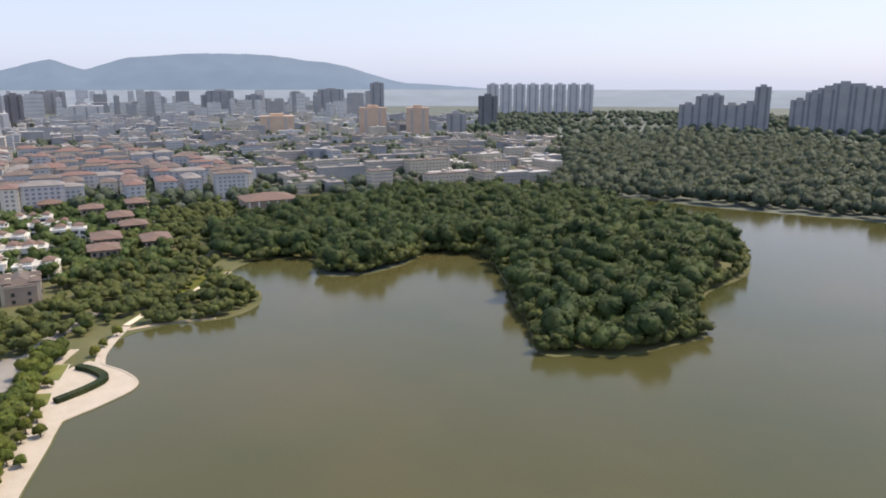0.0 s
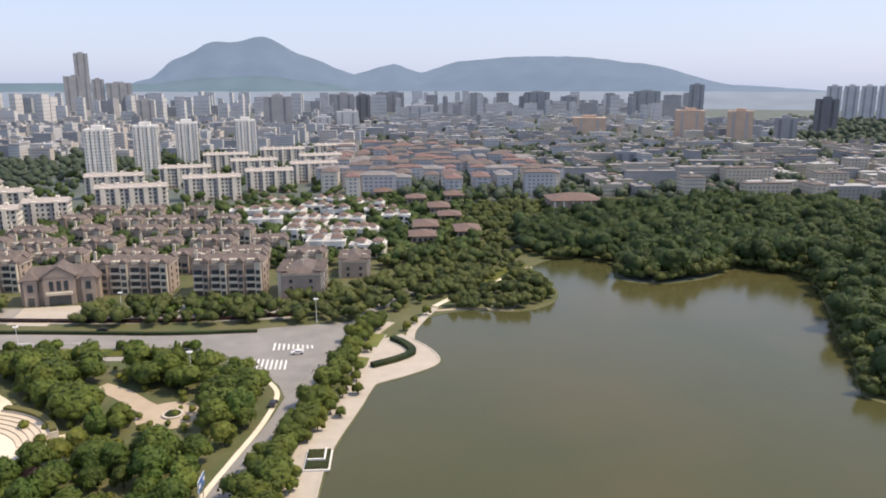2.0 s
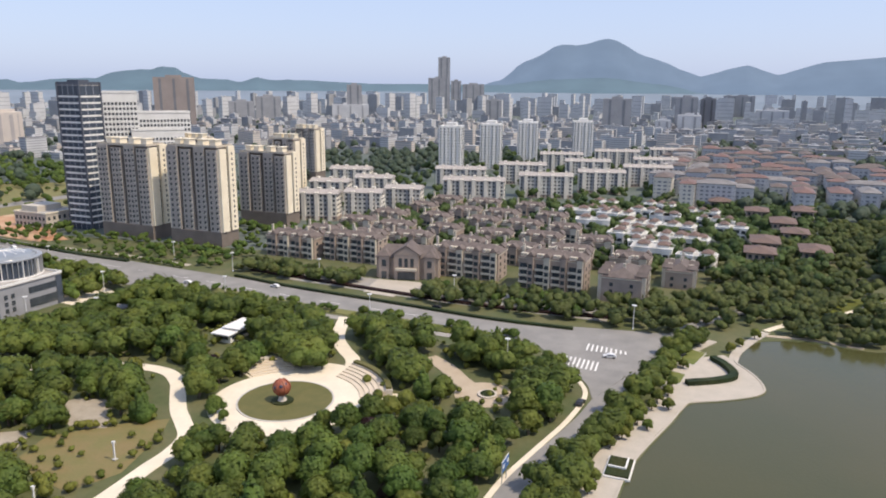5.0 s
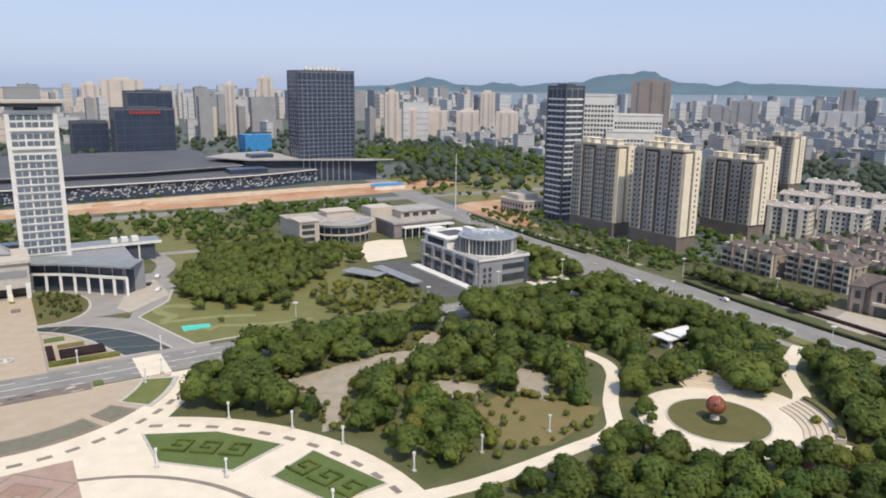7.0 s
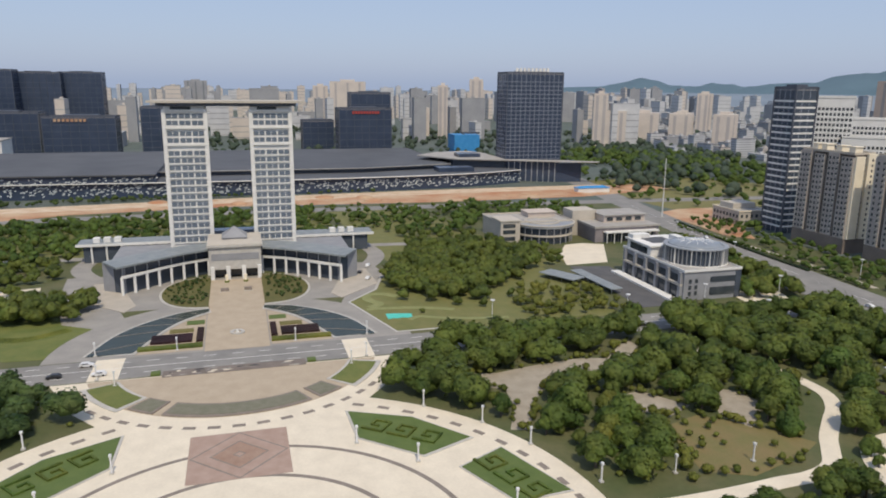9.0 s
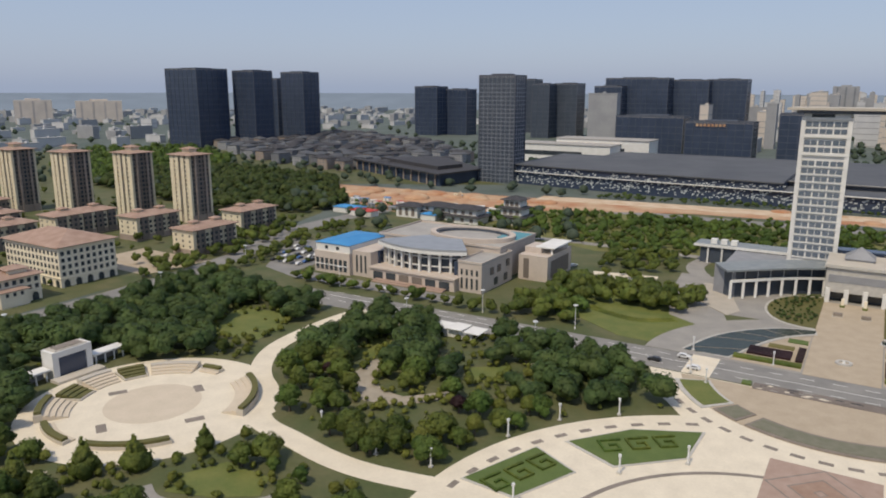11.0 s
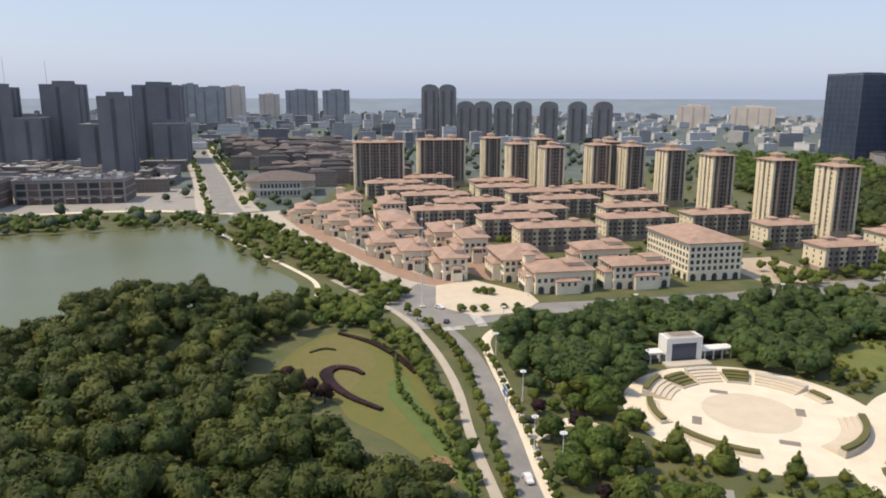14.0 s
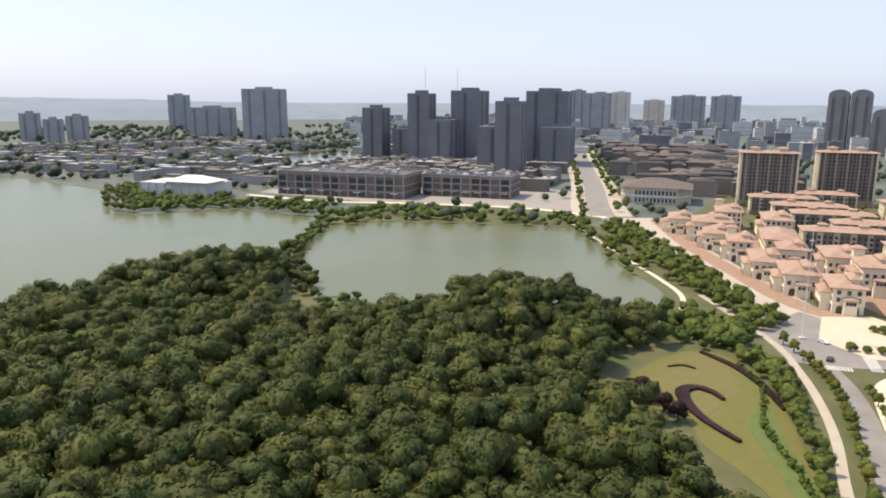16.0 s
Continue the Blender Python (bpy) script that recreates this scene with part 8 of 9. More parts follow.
spots += [(x, y, 0, rng.uniform(0.7, 1.3)) for x, y in scatter(sector(860, 1500, -36, 2), 27, 232, lambda x, y: rng.random() < 0.75)]
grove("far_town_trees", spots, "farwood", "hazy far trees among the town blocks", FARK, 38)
grove("wood_northwest_edge", [(x, y, 0, rng.uniform(0.7, 1.3)) for x, y in scatter([(-650, 255), (-700, 330), (-627, 396), (-700, 480), (-900, 560), (-960, 450), (-800, 300)], 12, 184)], "leaf", "loose belt of trees behind the green wood", FARW, 185)
grove("wood_northwest", [(x, y, 0, rng.uniform(0.7, 1.2)) for x, y in scatter([(-352, 222), (-345, 262), (-400, 312), (-455, 385), (-627, 396), (-680, 330), (-640, 240), (-480, 200), (-400, 205)], 8.5, 84)], "wood", "broad dense green wood behind the estate", MID, 112)
bushes = [(x, y, 0, rng.uniform(0.16, 0.4)) for poly, seed in ((PARK_E, 113), (PARK_W, 114)) for x, y in scatter(poly, 4.2, seed, lambda x, y: clearing(x, y) and not on_path(x, y) and not any(inside(x, y, p) for _, _, p in CLEAR) and rng.random() < 0.55)]
bushes += [(x, y, 0, rng.uniform(0.15, 0.3)) for _, m, p in CLEAR if m != "gravel" for x, y in scatter(p, 5.0, 115, lambda x, y: not on_path(x, y) and rng.random() < 0.3)]
bushes += [(x, y, 0, rng.uniform(0.15, 0.36)) for poly, seed in ((PARK_E, 143), (PARK_W, 144)) for x, y in scatter(poly, 5.2, seed, lambda x, y: not on_path(x, y) and not any(inside(x, y, p) for _, _, p in CLEAR) and rng.random() < 0.45)]
for _, m, p in CLEAR:
    for (ax, ay), (bx, by) in zip(p, p[1:] + p[:1]):
        for i in range(int(math.hypot(bx - ax, by - ay) / 2.4)):
            u = i * 2.4 / math.hypot(bx - ax, by - ay)
            px, py = ax + (bx - ax) * u + rng.uniform(-1.2, 1.2), ay + (by - ay) * u + rng.uniform(-1.2, 1.2)
            if rng.random() < 0.8 and not on_path(px, py):
                bushes.append((px, py, 0, rng.uniform(0.14, 0.3)))
grove("park_shrubs", bushes, "leaf2", "low shrubs edging the park clearings", SHRUB, 116)
belt = [(x, y, 0, rng.uniform(0.7, 1.05)) for x, y in scatter([(-120, 82), (-96, 79), (-94, 86), (-109, 104), (-94, 118), (-62, 119), (-54, 128), (-58, 148), (-80, 148), (-104, 143), (-118, 162), (-118, 110)], 6.6, 117)]
belt += [(x, y, 0, rng.uniform(0.35, 0.8)) for x, y in scatter([(-118, 176), (-80, 180), (-82, 226), (-122, 230)], 6.5, 118)]
belt += [(x, y, 0, rng.uniform(0.4, 0.6)) for x, y in scatter([(-112, 168), (-88, 173), (-85, 154), (-103, 149)], 8, 119)]
belt += [(x, 80.5 + rng.uniform(-1, 1), 0, rng.uniform(0.4, 0.7)) for x in range(-232, -118, 7)]
belt += [(x, y, 0, rng.uniform(0.2, 0.5)) for x, y in scatter([(-230, 236), (-80, 240), (-60, 262), (-110, 350), (-200, 318), (-190, 280)], 7, 120, lambda x, y: rng.random() < 0.6)]
belt += [(x, y, 0, rng.uniform(0.62, 1.0)) for x, y in scatter([(64, 144), (73, 126), (84, 118), (100, 111), (112, 120), (122, 134), (138, 146), (151, 166), (152, 190), (143, 204), (132, 212), (92, 216), (86, 194), (74, 178)], 5.8, 121)]
belt += [(x, y, 0, rng.uniform(0.4, 0.75)) for x, y in scatter([(92, 218), (142, 206), (146, 226), (140, 244), (94, 250)], 7.0, 151, lambda x, y: rng.random() < 0.75)]
belt += [(68.6, 119, 0, 0.66), (80, 113.5, 0, 0.8), (88.6, 106, 0, 0.6), (99, 101, 0, 0.5), (76, 130, 0, 0.7), (115, 112, 0, 0.5), (118, 100, 0, 0.45), (72, 99, 0, 0.3)]
belt += [(x, y, 0, rng.uniform(0.75, 1.1)) for x, y in scatter([(218, 80), (250, 80), (251, 128), (254, 184), (240, 190), (219, 160)], 8.2, 152, lambda x, y: rng.random() < 0.75 and not near_line(x, y, N_AVE, 13) and math.hypot(x - 256, y - 90) > 15)]
belt += [(x, y, 0, rng.uniform(0.5, 0.9)) for x, y in scatter([(150, 160), (164, 160), (176, 196), (160, 204), (150, 196)], 7.5, 153, lambda x, y: rng.random() < 0.7)]
grove("civic_garden_trees", belt, "leaf", "dense mixed trees and shrubs of the civic gardens", MID, 122)
TOWERS = ((336, 124), (334, 176), (398, 118), (470, 150), (410, 190), (341, 212), (336, 246), (428, 95), (445, 69), (474, 52), (485, 120), (520, 100), (540, 22))
verge = [(x, y, 0, rng.uniform(0.35, 0.75)) for x, y in scatter([(312, 62), (350, 62), (420, 40), (540, 60), (500, 190), (420, 260), (318, 262)], 8.0, 148, lambda x, y: rng.random() < 0.7 and not any(abs(x - a) < 14 and abs(y - b) < 26 for a, b in TOWERS))]
verge += [(x, y, 0, rng.uniform(0.25, 0.55)) for x, y in scatter([(-286, -300), (-262, -290), (-246, -300), (-246, -326), (-288, -340)], 7.0, 147, lambda x, y: not inside(x, y, POND) and rng.random() < 0.5)]
verge += [(x, y, 0, rng.uniform(0.4, 0.75)) for x, y in scatter([(-262, -150), (-266, -164), (-284, -176), (-300, -168), (-292, -142), (-270, -138)], 6.0, 146)]
verge += [(x, y, 0, rng.uniform(0.3, 0.55)) for x, y in scatter([(285, 70), (294, 250), (318, 262), (322, 100), (300, 70)], 7, 126, lambda x, y: rng.random() < 0.7)]
verge += [(x, y, 0, rng.uniform(0.6, 1.2)) for x, y in scatter([(320, 300), (560, 240), (640, 420), (560, 640), (350, 560)], 13.5, 127, lambda x, y: noise.noise((x * 0.012, y * 0.012, 7)) > (-0.15 if y > 470 or x > 470 else 0.22))]
hedge = spline([(279.5, 84), (282, 110), (284, 140), (283.5, 170), (282, 200), (281, 235)], 12)
verge += [(x + rng.uniform(-0.7, 0.7), y + rng.uniform(-0.7, 0.7), 0, rng.uniform(0.2, 0.36)) for x, y in hedge]
verge += [(x, y, 0, rng.uniform(0.35, 0.8)) for x, y in scatter([(318, 300), (440, 280), (500, 400), (440, 480), (330, 470), (312, 400)], 15, 175, lambda x, y: rng.random() < 0.6)]
verge += [(x, y, 0, rng.uniform(0.8, 1.3)) for x, y in scatter([(355, 590), (520, 520), (600, 640), (520, 760), (400, 720)], 13, 154, lambda x, y: rng.random() < 0.8)]
verge += [(ax + (bx - ax) * k / 3 + rng.uniform(-1.4, 1.4), ay + (by - ay) * k / 3, 0.1, rng.uniform(0.22, 0.42)) for line in AVE_VERGE for (ax, ay), (bx, by) in zip(line, line[1:]) for k in range(3) if abs(ay + (by - ay) * k / 3 + 31) > 5 and rng.random() < 0.85]
scrub = [(x, y, 0, rng.uniform(0.28, 0.6)) for x, y in scatter([(112, 86), (122, 80), (158, 80), (158, 112), (140, 122), (122, 128), (114, 104)], 5.2, 155, lambda x, y: rng.random() < 0.75)]
grove("lawn_scrub", scrub, "leaf2", "loose yellow-green shrubs and young trees", MID, 156)
grove("verge_trees", verge, "leaf", "young trees and copses beside the north avenue", MID, 128)
# round the ponds and along the terracotta street
spots = []
for k, (line, off, gap, s0, s1) in enumerate(((POND[1:8], 9, 6.5, 0.45, 0.85), (LAKE_WEST[2:8], 10, 7, 0.5, 1.0), (POND[0:2], 3, 6, 0.4, 0.7), (spline(POND[4:9], 3), 16, 6, 0.4, 0.8))):
    for (ax, ay), (bx, by) in zip(line, line[1:]):
        for i in range(max(1, int(math.hypot(bx - ax, by - ay) / gap))):
            t = i * gap / math.hypot(bx - ax, by - ay)
            spots.append((ax + (bx - ax) * t + rng.uniform(-1, 1) * off - (off * 0.7 if k in (0, 1) else 0), ay + (by - ay) * t + rng.uniform(-1, 1) * off * 0.6 + (off if k == 3 else 0), 0, rng.uniform(s0, s1)))
spots += [(x, y, 0, rng.uniform(0.45, 0.9)) for x, y in scatter([(-292, -142), (-320, -150), (-420, -190), (-520, -228), (-520, -205), (-420, -166), (-330, -136), (-296, -128)], 6, 86, lambda x, y: not inside(x, y, POND))]
spots += [(x, y, 0, rng.uniform(0.5, 0.85)) for x, y in scatter([(-270, -160), (-300, -185), (-320, -172), (-300, -145), (-272, -140)], 6.5, 87)]
spots += [(x, y, 0, rng.uniform(0.4, 0.7)) for x, y in scatter([(-205, -131), (-235, -132), (-262, -138), (-266, -150), (-240, -142), (-205, -137), (-150, -139), (-145, -134)], 4.4, 88)]
spots += [(x, y, 0, rng.uniform(0.4, 0.8)) for x, y in scatter([(-330, 90), (-300, 40), (-285, 40), (-296, 110), (-320, 180), (-345, 200)], 8, 89)]
spots += [(x, y, 0, rng.uniform(0.5, 1.0)) for x, y in scatter([(-560, -560), (-500, -540), (-470, -600), (-560, -700), (-600, -700)], 9, 90, lambda x, y: not inside(x, y, LAKE_WEST) and not (-585 < x < -535 and -655 < y < -570))]
grove("pond_side_trees", spots, "leaf", "shrubs and trees along the ponds and the street", MID, 39)


# ---- the round stage garden in the western park ----
disc = Build()
disc.ring(CX, CY, 0, 36, 0, 0.14, n=72)
disc.prism([(-136, -43), (-136, -33), (-148, -26), (-146, -46)], 0, 0.146)
place("stage_floor", disc, M["paving"], "round cream-paved floor of the open-air theatre")
place("stage_centre", Build().ring(CX, CY, 0, 13.5, 0, 0.17, n=48), M["paletan"], "paler tan stone disc in the middle of the theatre floor")
mark = Build().box(-2.6, -1.3, 0, 2.6, 1.3, 0.03).data("tile", M["slab"])
marks = thing("floor_inlay", CX, CY, 0.15, label="four dark stone tiles set in the theatre floor", category="paving")
for x, y, a in ((-15, -1, 60), (3, 14, 150), (2, -18, 150), (19, -1, 60)):
    t = part("tile", mark, None, marks)
    t.matrix_basis = pose(x, y, 0, 0, 0, a)


def terrace_seats(a0, a1, rows, planted, cx, cy, r0, label, step=1.5, rise=0.42):
    o = thing("terrace_seat", cx, cy, 0.13, label=label, category="seating", group="curved terrace seats")
    for k in range(rows):
        part("step", Build().ring(0, 0, r0 + k * step, r0 + (k + 1) * step, 0, rise * (k + 1), a0, a1, 20), M["paletan"], o)
    bed = part("back_bed", Build().ring(0, 0, r0 + rows * step, r0 + rows * step + 2.2, 0, rise * rows + 0.5, a0, a1, 20), M["stone"], o)
    if planted:
        part("hedge", Build().ring(0, 0, r0 + rows * step + 0.25, r0 + rows * step + 2.0, 0, rise * rows + 1.3, a0 + 1, a1 - 1, 20), M["olive"], bed)
    return o


def planted_bank(a0, a1, r0, r1):
    o = thing("planted_bank", CX, CY, 0.13, label="sloping bank of clipped green shrubs in a stone border", category="flower bed", group="theatre banks")
    part("border", Build().ring(0, 0, r0 - 0.5, r1 + 0.5, 0, 0.6, a0 - 1.2, a1 + 1.2, 14), M["stone"], o)
    for k in range(4):
        q = (r1 - r0) / 4
        part("shrub_tier", Build().ring(0, 0, r0 + k * q, r0 + (k + 1) * q - 0.15, 0, 0.8 + 0.35 * k, a0, a1, 12), M["olive"], o)


for a0, a1 in ((148, 164), (192, 208)):
    planted_bank(a0, a1, 22, 29.5)
terrace_seats(168, 188, 4, False, CX, CY, 22, "curved stone terrace seats between planted banks", 1.6)
terrace_seats(243, 275, 1, True, CX, CY, 25.5, "curved stone terrace seats with a clipped hedge behind")
terrace_seats(212, 238, 4, True, CX, CY, 22, "curved stone terrace seats with a clipped hedge behind", 1.6)
terrace_seats(112, 144, 3, False, CX, CY, 22, "long curved stone terrace seats", 1.6)
terrace_seats(92, 108, 1, True, CX, CY, 24, "short curved planter with clipped shrubs")
terrace_seats(14, 68, 3, True, CX, CY, 23, "curved stone terrace seats with a clipped hedge behind", 1.6)
terrace_seats(286, 332, 1, True, CX, CY, 25, "low curved stone wall with shrubs", 1.5)

stage = thing("stage_house", -214.5, -46.5, label="white stone stage portal with a dark screen opening", category="stage")
part("portal", Build().box(-2, -6.6, 7.0, 4, 6.6, 9.0).box(-2, -6.6, 0, 4, -4.6, 7.0).box(-2, 4.6, 0, 4, 6.6, 7.0).box(-2, -4.6, 0, -1, 4.6, 7.0), M["white"], stage)
part("screen", Build().box(3.2, -4.8, 0.8, 3.6, 4.8, 7.0), M["curtain"], stage, "black stage screen")
part("roof_grille", Build().box(-1.5, -5.5, 9.0, 3.5, 5.5, 9.3).box(-0.8, -4.4, 9.3, 2.8, 4.4, 9.5, 1), [M["stone"], M["slab"]], stage)
part("stage_deck", Build().box(4, -8, 0, 8.5, 8, 0.9), M["stone"], stage)
for s in (-1, 1):
    part("side_canopy", Build().box(-1, s * 7.2 if s > 0 else -19, 3.4, 3.5, 19 if s > 0 else -7.2, 4.0), M["white"], stage, "white side canopy")
    part("canopy_wall", Build().box(-1, s * 7.4 if s > 0 else -18.6, 0, -0.5, 18.6 if s > 0 else -7.4, 3.4), M["greystone"], stage)
    for k in range(4):
        part("post", Build().box(2.7, s * (8.4 + k * 3.3) - 0.2, 0, 3.1, s * (8.4 + k * 3.3) + 0.2, 3.4), M["white"], stage)

# ---- the ball garden in the eastern park ----
BX, BY = 167.5, -54.5
g = Build()
g.ring(BX, BY, 0, 22, 0, 0.14, n=60)
g.ring(BX, BY, 20, 30.5, 0, 0.135, -70, 64, 40)
g.prism([(BX + 4, BY - 20), (BX + 14, BY - 20), (BX + 18, BY - 30), (BX + 8, BY - 33)], 0, 0.137)
place("ball_garden_floor", g, M["paving"], "pale paved ring of the ball garden")
place("ball_lawn", Build().ring(BX, BY, 0, 13.6, 0, 0.3, n=48), M["olive"], "round dark lawn in the middle of the garden")
place("ball_lawn_kerb", Build().ring(BX, BY, 13.6, 14.1, 0, 0.34, n=48), M["kerb"], "pale kerb round the lawn")
terrace_seats(28, 62, 5, False, BX, BY, 22, "curved stone terrace seats of the ball garden", 1.7, 0.3)
terrace_seats(-62, -12, 5, True, BX, BY, 21.5, "curved stone terrace seats with a hedge behind", 1.5, 0.34)
ball = thing("ball_sculpture", BX - 1, BY + 0.5, 0.3, label="large red-brown openwork metal ball on a stone foot", category="sculpture")
part("foot", Build().rod((0, 0, 0), (0, 0, 2.3), 1.6, 0.9, n=16), M["stone"], ball)
part("sphere", Build().ball(0, 0, 4.9, 2.75, n=24, k=14), M["rust"], ball, smooth=True)
for k in range(6):
    a = k * 60
    part("petal", Build().ring(0, 0, 2.7, 3.0, -0.35, 0.35, -70, 70, 20), M["rust"], ball).matrix_basis = pose(0, 0, 4.9, 90, 0, a)
for a, e in ((-150, 25), (-110, 40), (160, 10)):
    part("opening", Build().ball(2.45 * math.cos(radians(a)) * math.cos(radians(e)), 2.45 * math.sin(radians(a)) * math.cos(radians(e)), 4.9 + 2.45 * math.sin(radians(e)), 0.62, n=12, k=8), M["curtain"], ball)
part("planting_ring", Build().ring(0, 0, 1.6, 3.7, 0, 0.35, n=24), M["hedge"], ball, "dark planting round the foot")
ball.scale = (0.88, 0.88, 0.88)
for x, y, k, q in ((152.6, -41.4, "b", 0.62), (156, -37.5, "c", 0.55), (149.6, -46.5, "c", 0.5), (177.7, -31.2, "a", 0.6), (190.8, -44.6, "b", 0.55), (192.2, -51.5, "c", 0.62), (155.4, -74.8, "a", 0.7), (162, -80.5, "b", 0.62), (172.5, -77.5, "c", 0.5)):
    plant(k, x, y, q, x * 7 % 360)
small = Build().ring(194.5, -106.5, 0, 9.0, 0, 0.13, n=36).ribbon(LITTLE_PATH, 6.0, 0, 0.136)
place("little_garden_floor", small, M["tan"], "tan paved circle of a small garden")
mnd = thing("rock_planter", 194.5, -107.5, 0.13, label="round rock-edged planter with low shrubs", category="planter")
part("rim", Build().ring(0, 0, 2.0, 3.0, 0, 0.5, n=20), M["stone"], mnd)
part("planting", Build().ball(0, 0, 0.1, 2.4, n=16, k=8, sz=0.5), M["hedge"], mnd)
wc = thing("park_pavilion", 206, -6, label="small white flat-roofed park pavilion", category="pavilion")
part("wall", Build().box(-6, -3, 0, 6, 3, 3.4), M["white"], wc)
part("roof", Build().box(-8, -4, 3.4, 7, 4, 3.8).box(-3, -4.6, 4.3, 9, 3, 4.6), M["white"], wc)
part("window_strip", Build().box(-6.1, -2, 1.2, -5.9, 2, 2.6).box(-5, -3.1, 1.2, 5, -2.9, 2.6), M["glass"], wc)
kiosk = thing("park_pavilion", -124, 50, label="low white park kiosk with a wavy canopy", category="pavilion")
part("wall", Build().box(-7, -2.5, 0, 7, 2.5, 3), M["white"], kiosk)
for k in range(3):
    part("canopy", Build().box(-10 + 7 * k, -4, 3.1 + 0.4 * (k % 2), -3.4 + 7 * k, 4, 3.4 + 0.4 * (k % 2)), M["white"], kiosk)

# ---- the lawn's clipped bands ----
def band_of(line, widths, h, name, material, label):
    b = Build()
    pts = spline(line, 5)
    for i in range(len(pts) - 1):
        t = i / (len(pts) - 1)
        w = widths[0] + (widths[1] - widths[0]) * (1 - abs(2 * t - 1))
        b.ribbon(pts[i:i + 2], w, 0, h + 0.004 * (i % 3))
    return place(name, b, M[material], label, kind="stuff")


band_of([(-219, -155), (-224, -158), (-226.5, -163), (-222, -167), (-213, -165.5), (-202, -160.5), (-191, -152)], (1.2, 4.2), 0.9, "crescent_hedge", "plum", "crescent of clipped dark plum shrubs")
band_of([(-262, -161), (-250, -150), (-236, -143), (-217, -138)], (1.5, 3.0), 0.8, "plum_hedge", "plum", "long band of clipped dark plum shrubs")
band_of([(-243, -172), (-246, -167), (-244, -163)], (0.6, 1.4), 0.6, "little_hedge", "hedge", "short curved clipped hedge")
DITCH = spline([(-253, -148.5), (-234, -143), (-214, -144), (-201, -144.6), (-183, -140.4), (-167, -138), (-153.5, -136.2), (-142, -136)], 8)
place("lawn_margin", Build().prism([(-216, -141.5), (-206, -141.5), (-196, -140.5), (-183, -137.6), (-167, -135.4), (-153, -134.2), (-142, -134), (-141, -137.8), (-152, -138.2), (-166, -141.5), (-182, -144.8), (-200, -149), (-212, -148)], 0, 0.17), M["parterre"], "greener rough grass along the planted ditch")
place("worn_earth", Build().prism(spline([(-162.2, -142.6), (-160.5, -138.4), (-154, -138.2), (-148, -139.2), (-150, -141), (-157, -142.2), (-162.2, -142.6)], 4)[:-1], 0, 0.19), M["wornsoil"], "worn patch of tan earth in the grass")

# ---- lakeside plaza: hedge, lawns, planter ----
band_of([(226, -162), (232, -171), (238, -175.5), (246, -173), (252, -168.5)], (2.4, 2.6), 1.7, "plaza_hedge", "hedge", "tall clipped dark hedge bent round the plaza")
for pts in ([(246, -158.4), (259, -160.6), (257, -166), (244, -163)], [(226, -154.4), (236, -156), (234, -161), (226, -160)]):
    cx, cy = sum(p[0] for p in pts) / 4, sum(p[1] for p in pts) / 4
    bed("lawn_bed", "small square lawn bed with a stone kerb", (Build().prism([(cx + (x - cx) * 1.08, cy + (y - cy) * 1.08) for x, y in pts], 0, 0.36), Build().prism(pts, 0, 0.44)), None, M["lawn"], M["kerb"])
plt = thing("planter_box", 166, -151, 0.2, label="square hedged planter with a white stone rim", category="planter")
part("rim", Build().box(-5, -3, 0, 5, 3.4, 0.5), M["white"], plt)
part("hedge", Build().box(-4.6, -2.6, 0, 4.6, 3.0, 0.9), M["hedge"], plt)
part("inner_wall", Build().box(-1.2, -1.6, 0.5, 4.4, -1.2, 1.3).box(-1.2, -1.2, 0.5, -0.8, 2.8, 1.3), M["white"], plt)

rng = random.Random(170)
grove("ditch_shrubs", [(x + rng.uniform(-0.9, 0.9), y + rng.uniform(-0.9, 0.9), 0.1, rng.uniform(0.1, 0.22)) for x, y in DITCH for _ in range(2)], "leaf", "dark green shrubs growing along the lawn ditch", SHRUB, 171)
grove("bank_end_trees", [(x, y, 0, rng.uniform(0.5, 0.85)) for x, y in scatter([(-374, -398), (-380, -388), (-330, -352), (-290, -324), (-278, -326), (-286, -342), (-326, -370)], 6.5, 172, lambda x, y: not inside(x, y, POND))], "wood", "dark trees on the causeway bank", MID, 173)
# ---- junction markings, kerb islands, median hedges ----
hatch = Build()
for (x0, y0), (x1, y1), n, w0, w1 in (((247.5, -126), (246.5, -141), 9, 7.5, 3.0), ((232, -120), (230, -134), 9, 9.0, 8.0)):
    for k in range(n):
        t = (k + 0.5) / n
        x, y, w = x0 + (x1 - x0) * t, y0 + (y1 - y0) * t, w0 + (w1 - w0) * t
        hatch.prism([(x - w / 2, y - 0.75), (x + w / 2, y - 0.2), (x + w / 2, y + 0.4), (x - w / 2, y - 0.15)], 0.1, 0.2)
for k in range(14):
    hatch.box(-276 + k * 1.1, -106.5, 0.1, -275.5 + k * 1.1, -102.5, 0.21)
    hatch.box(-262.5, -124.5 + k * 0.9, 0.1, -258.5, -124.1 + k * 0.9, 0.21)
place("road_markings", hatch, M["white"], "white painted hatching at the junctions", kind="stuff")
dash = Build()
for x in range(-200, 240, 9):
    for y in (62, 67, 72):
        dash.box(x, y - 0.12, 0.1, x + (4 if y != 67 else 9), y + 0.12, 0.145 + 0.01)
for line in (N_AVE[2:40],):
    for i in range(0, len(line) - 1, 2):
        dash.ribbon(line[i:i + 2], 0.25, 0.1, 0.13)
place("lane_lines", dash, M["white"], "white painted lane lines", kind="stuff")
cross = Build()
for s in (-1, 1):
    cross.prism([(s * 36, 57.5), (s * 45, 57.5), (s * 45, 76), (s * 36, 76)], 0.1, 0.152)
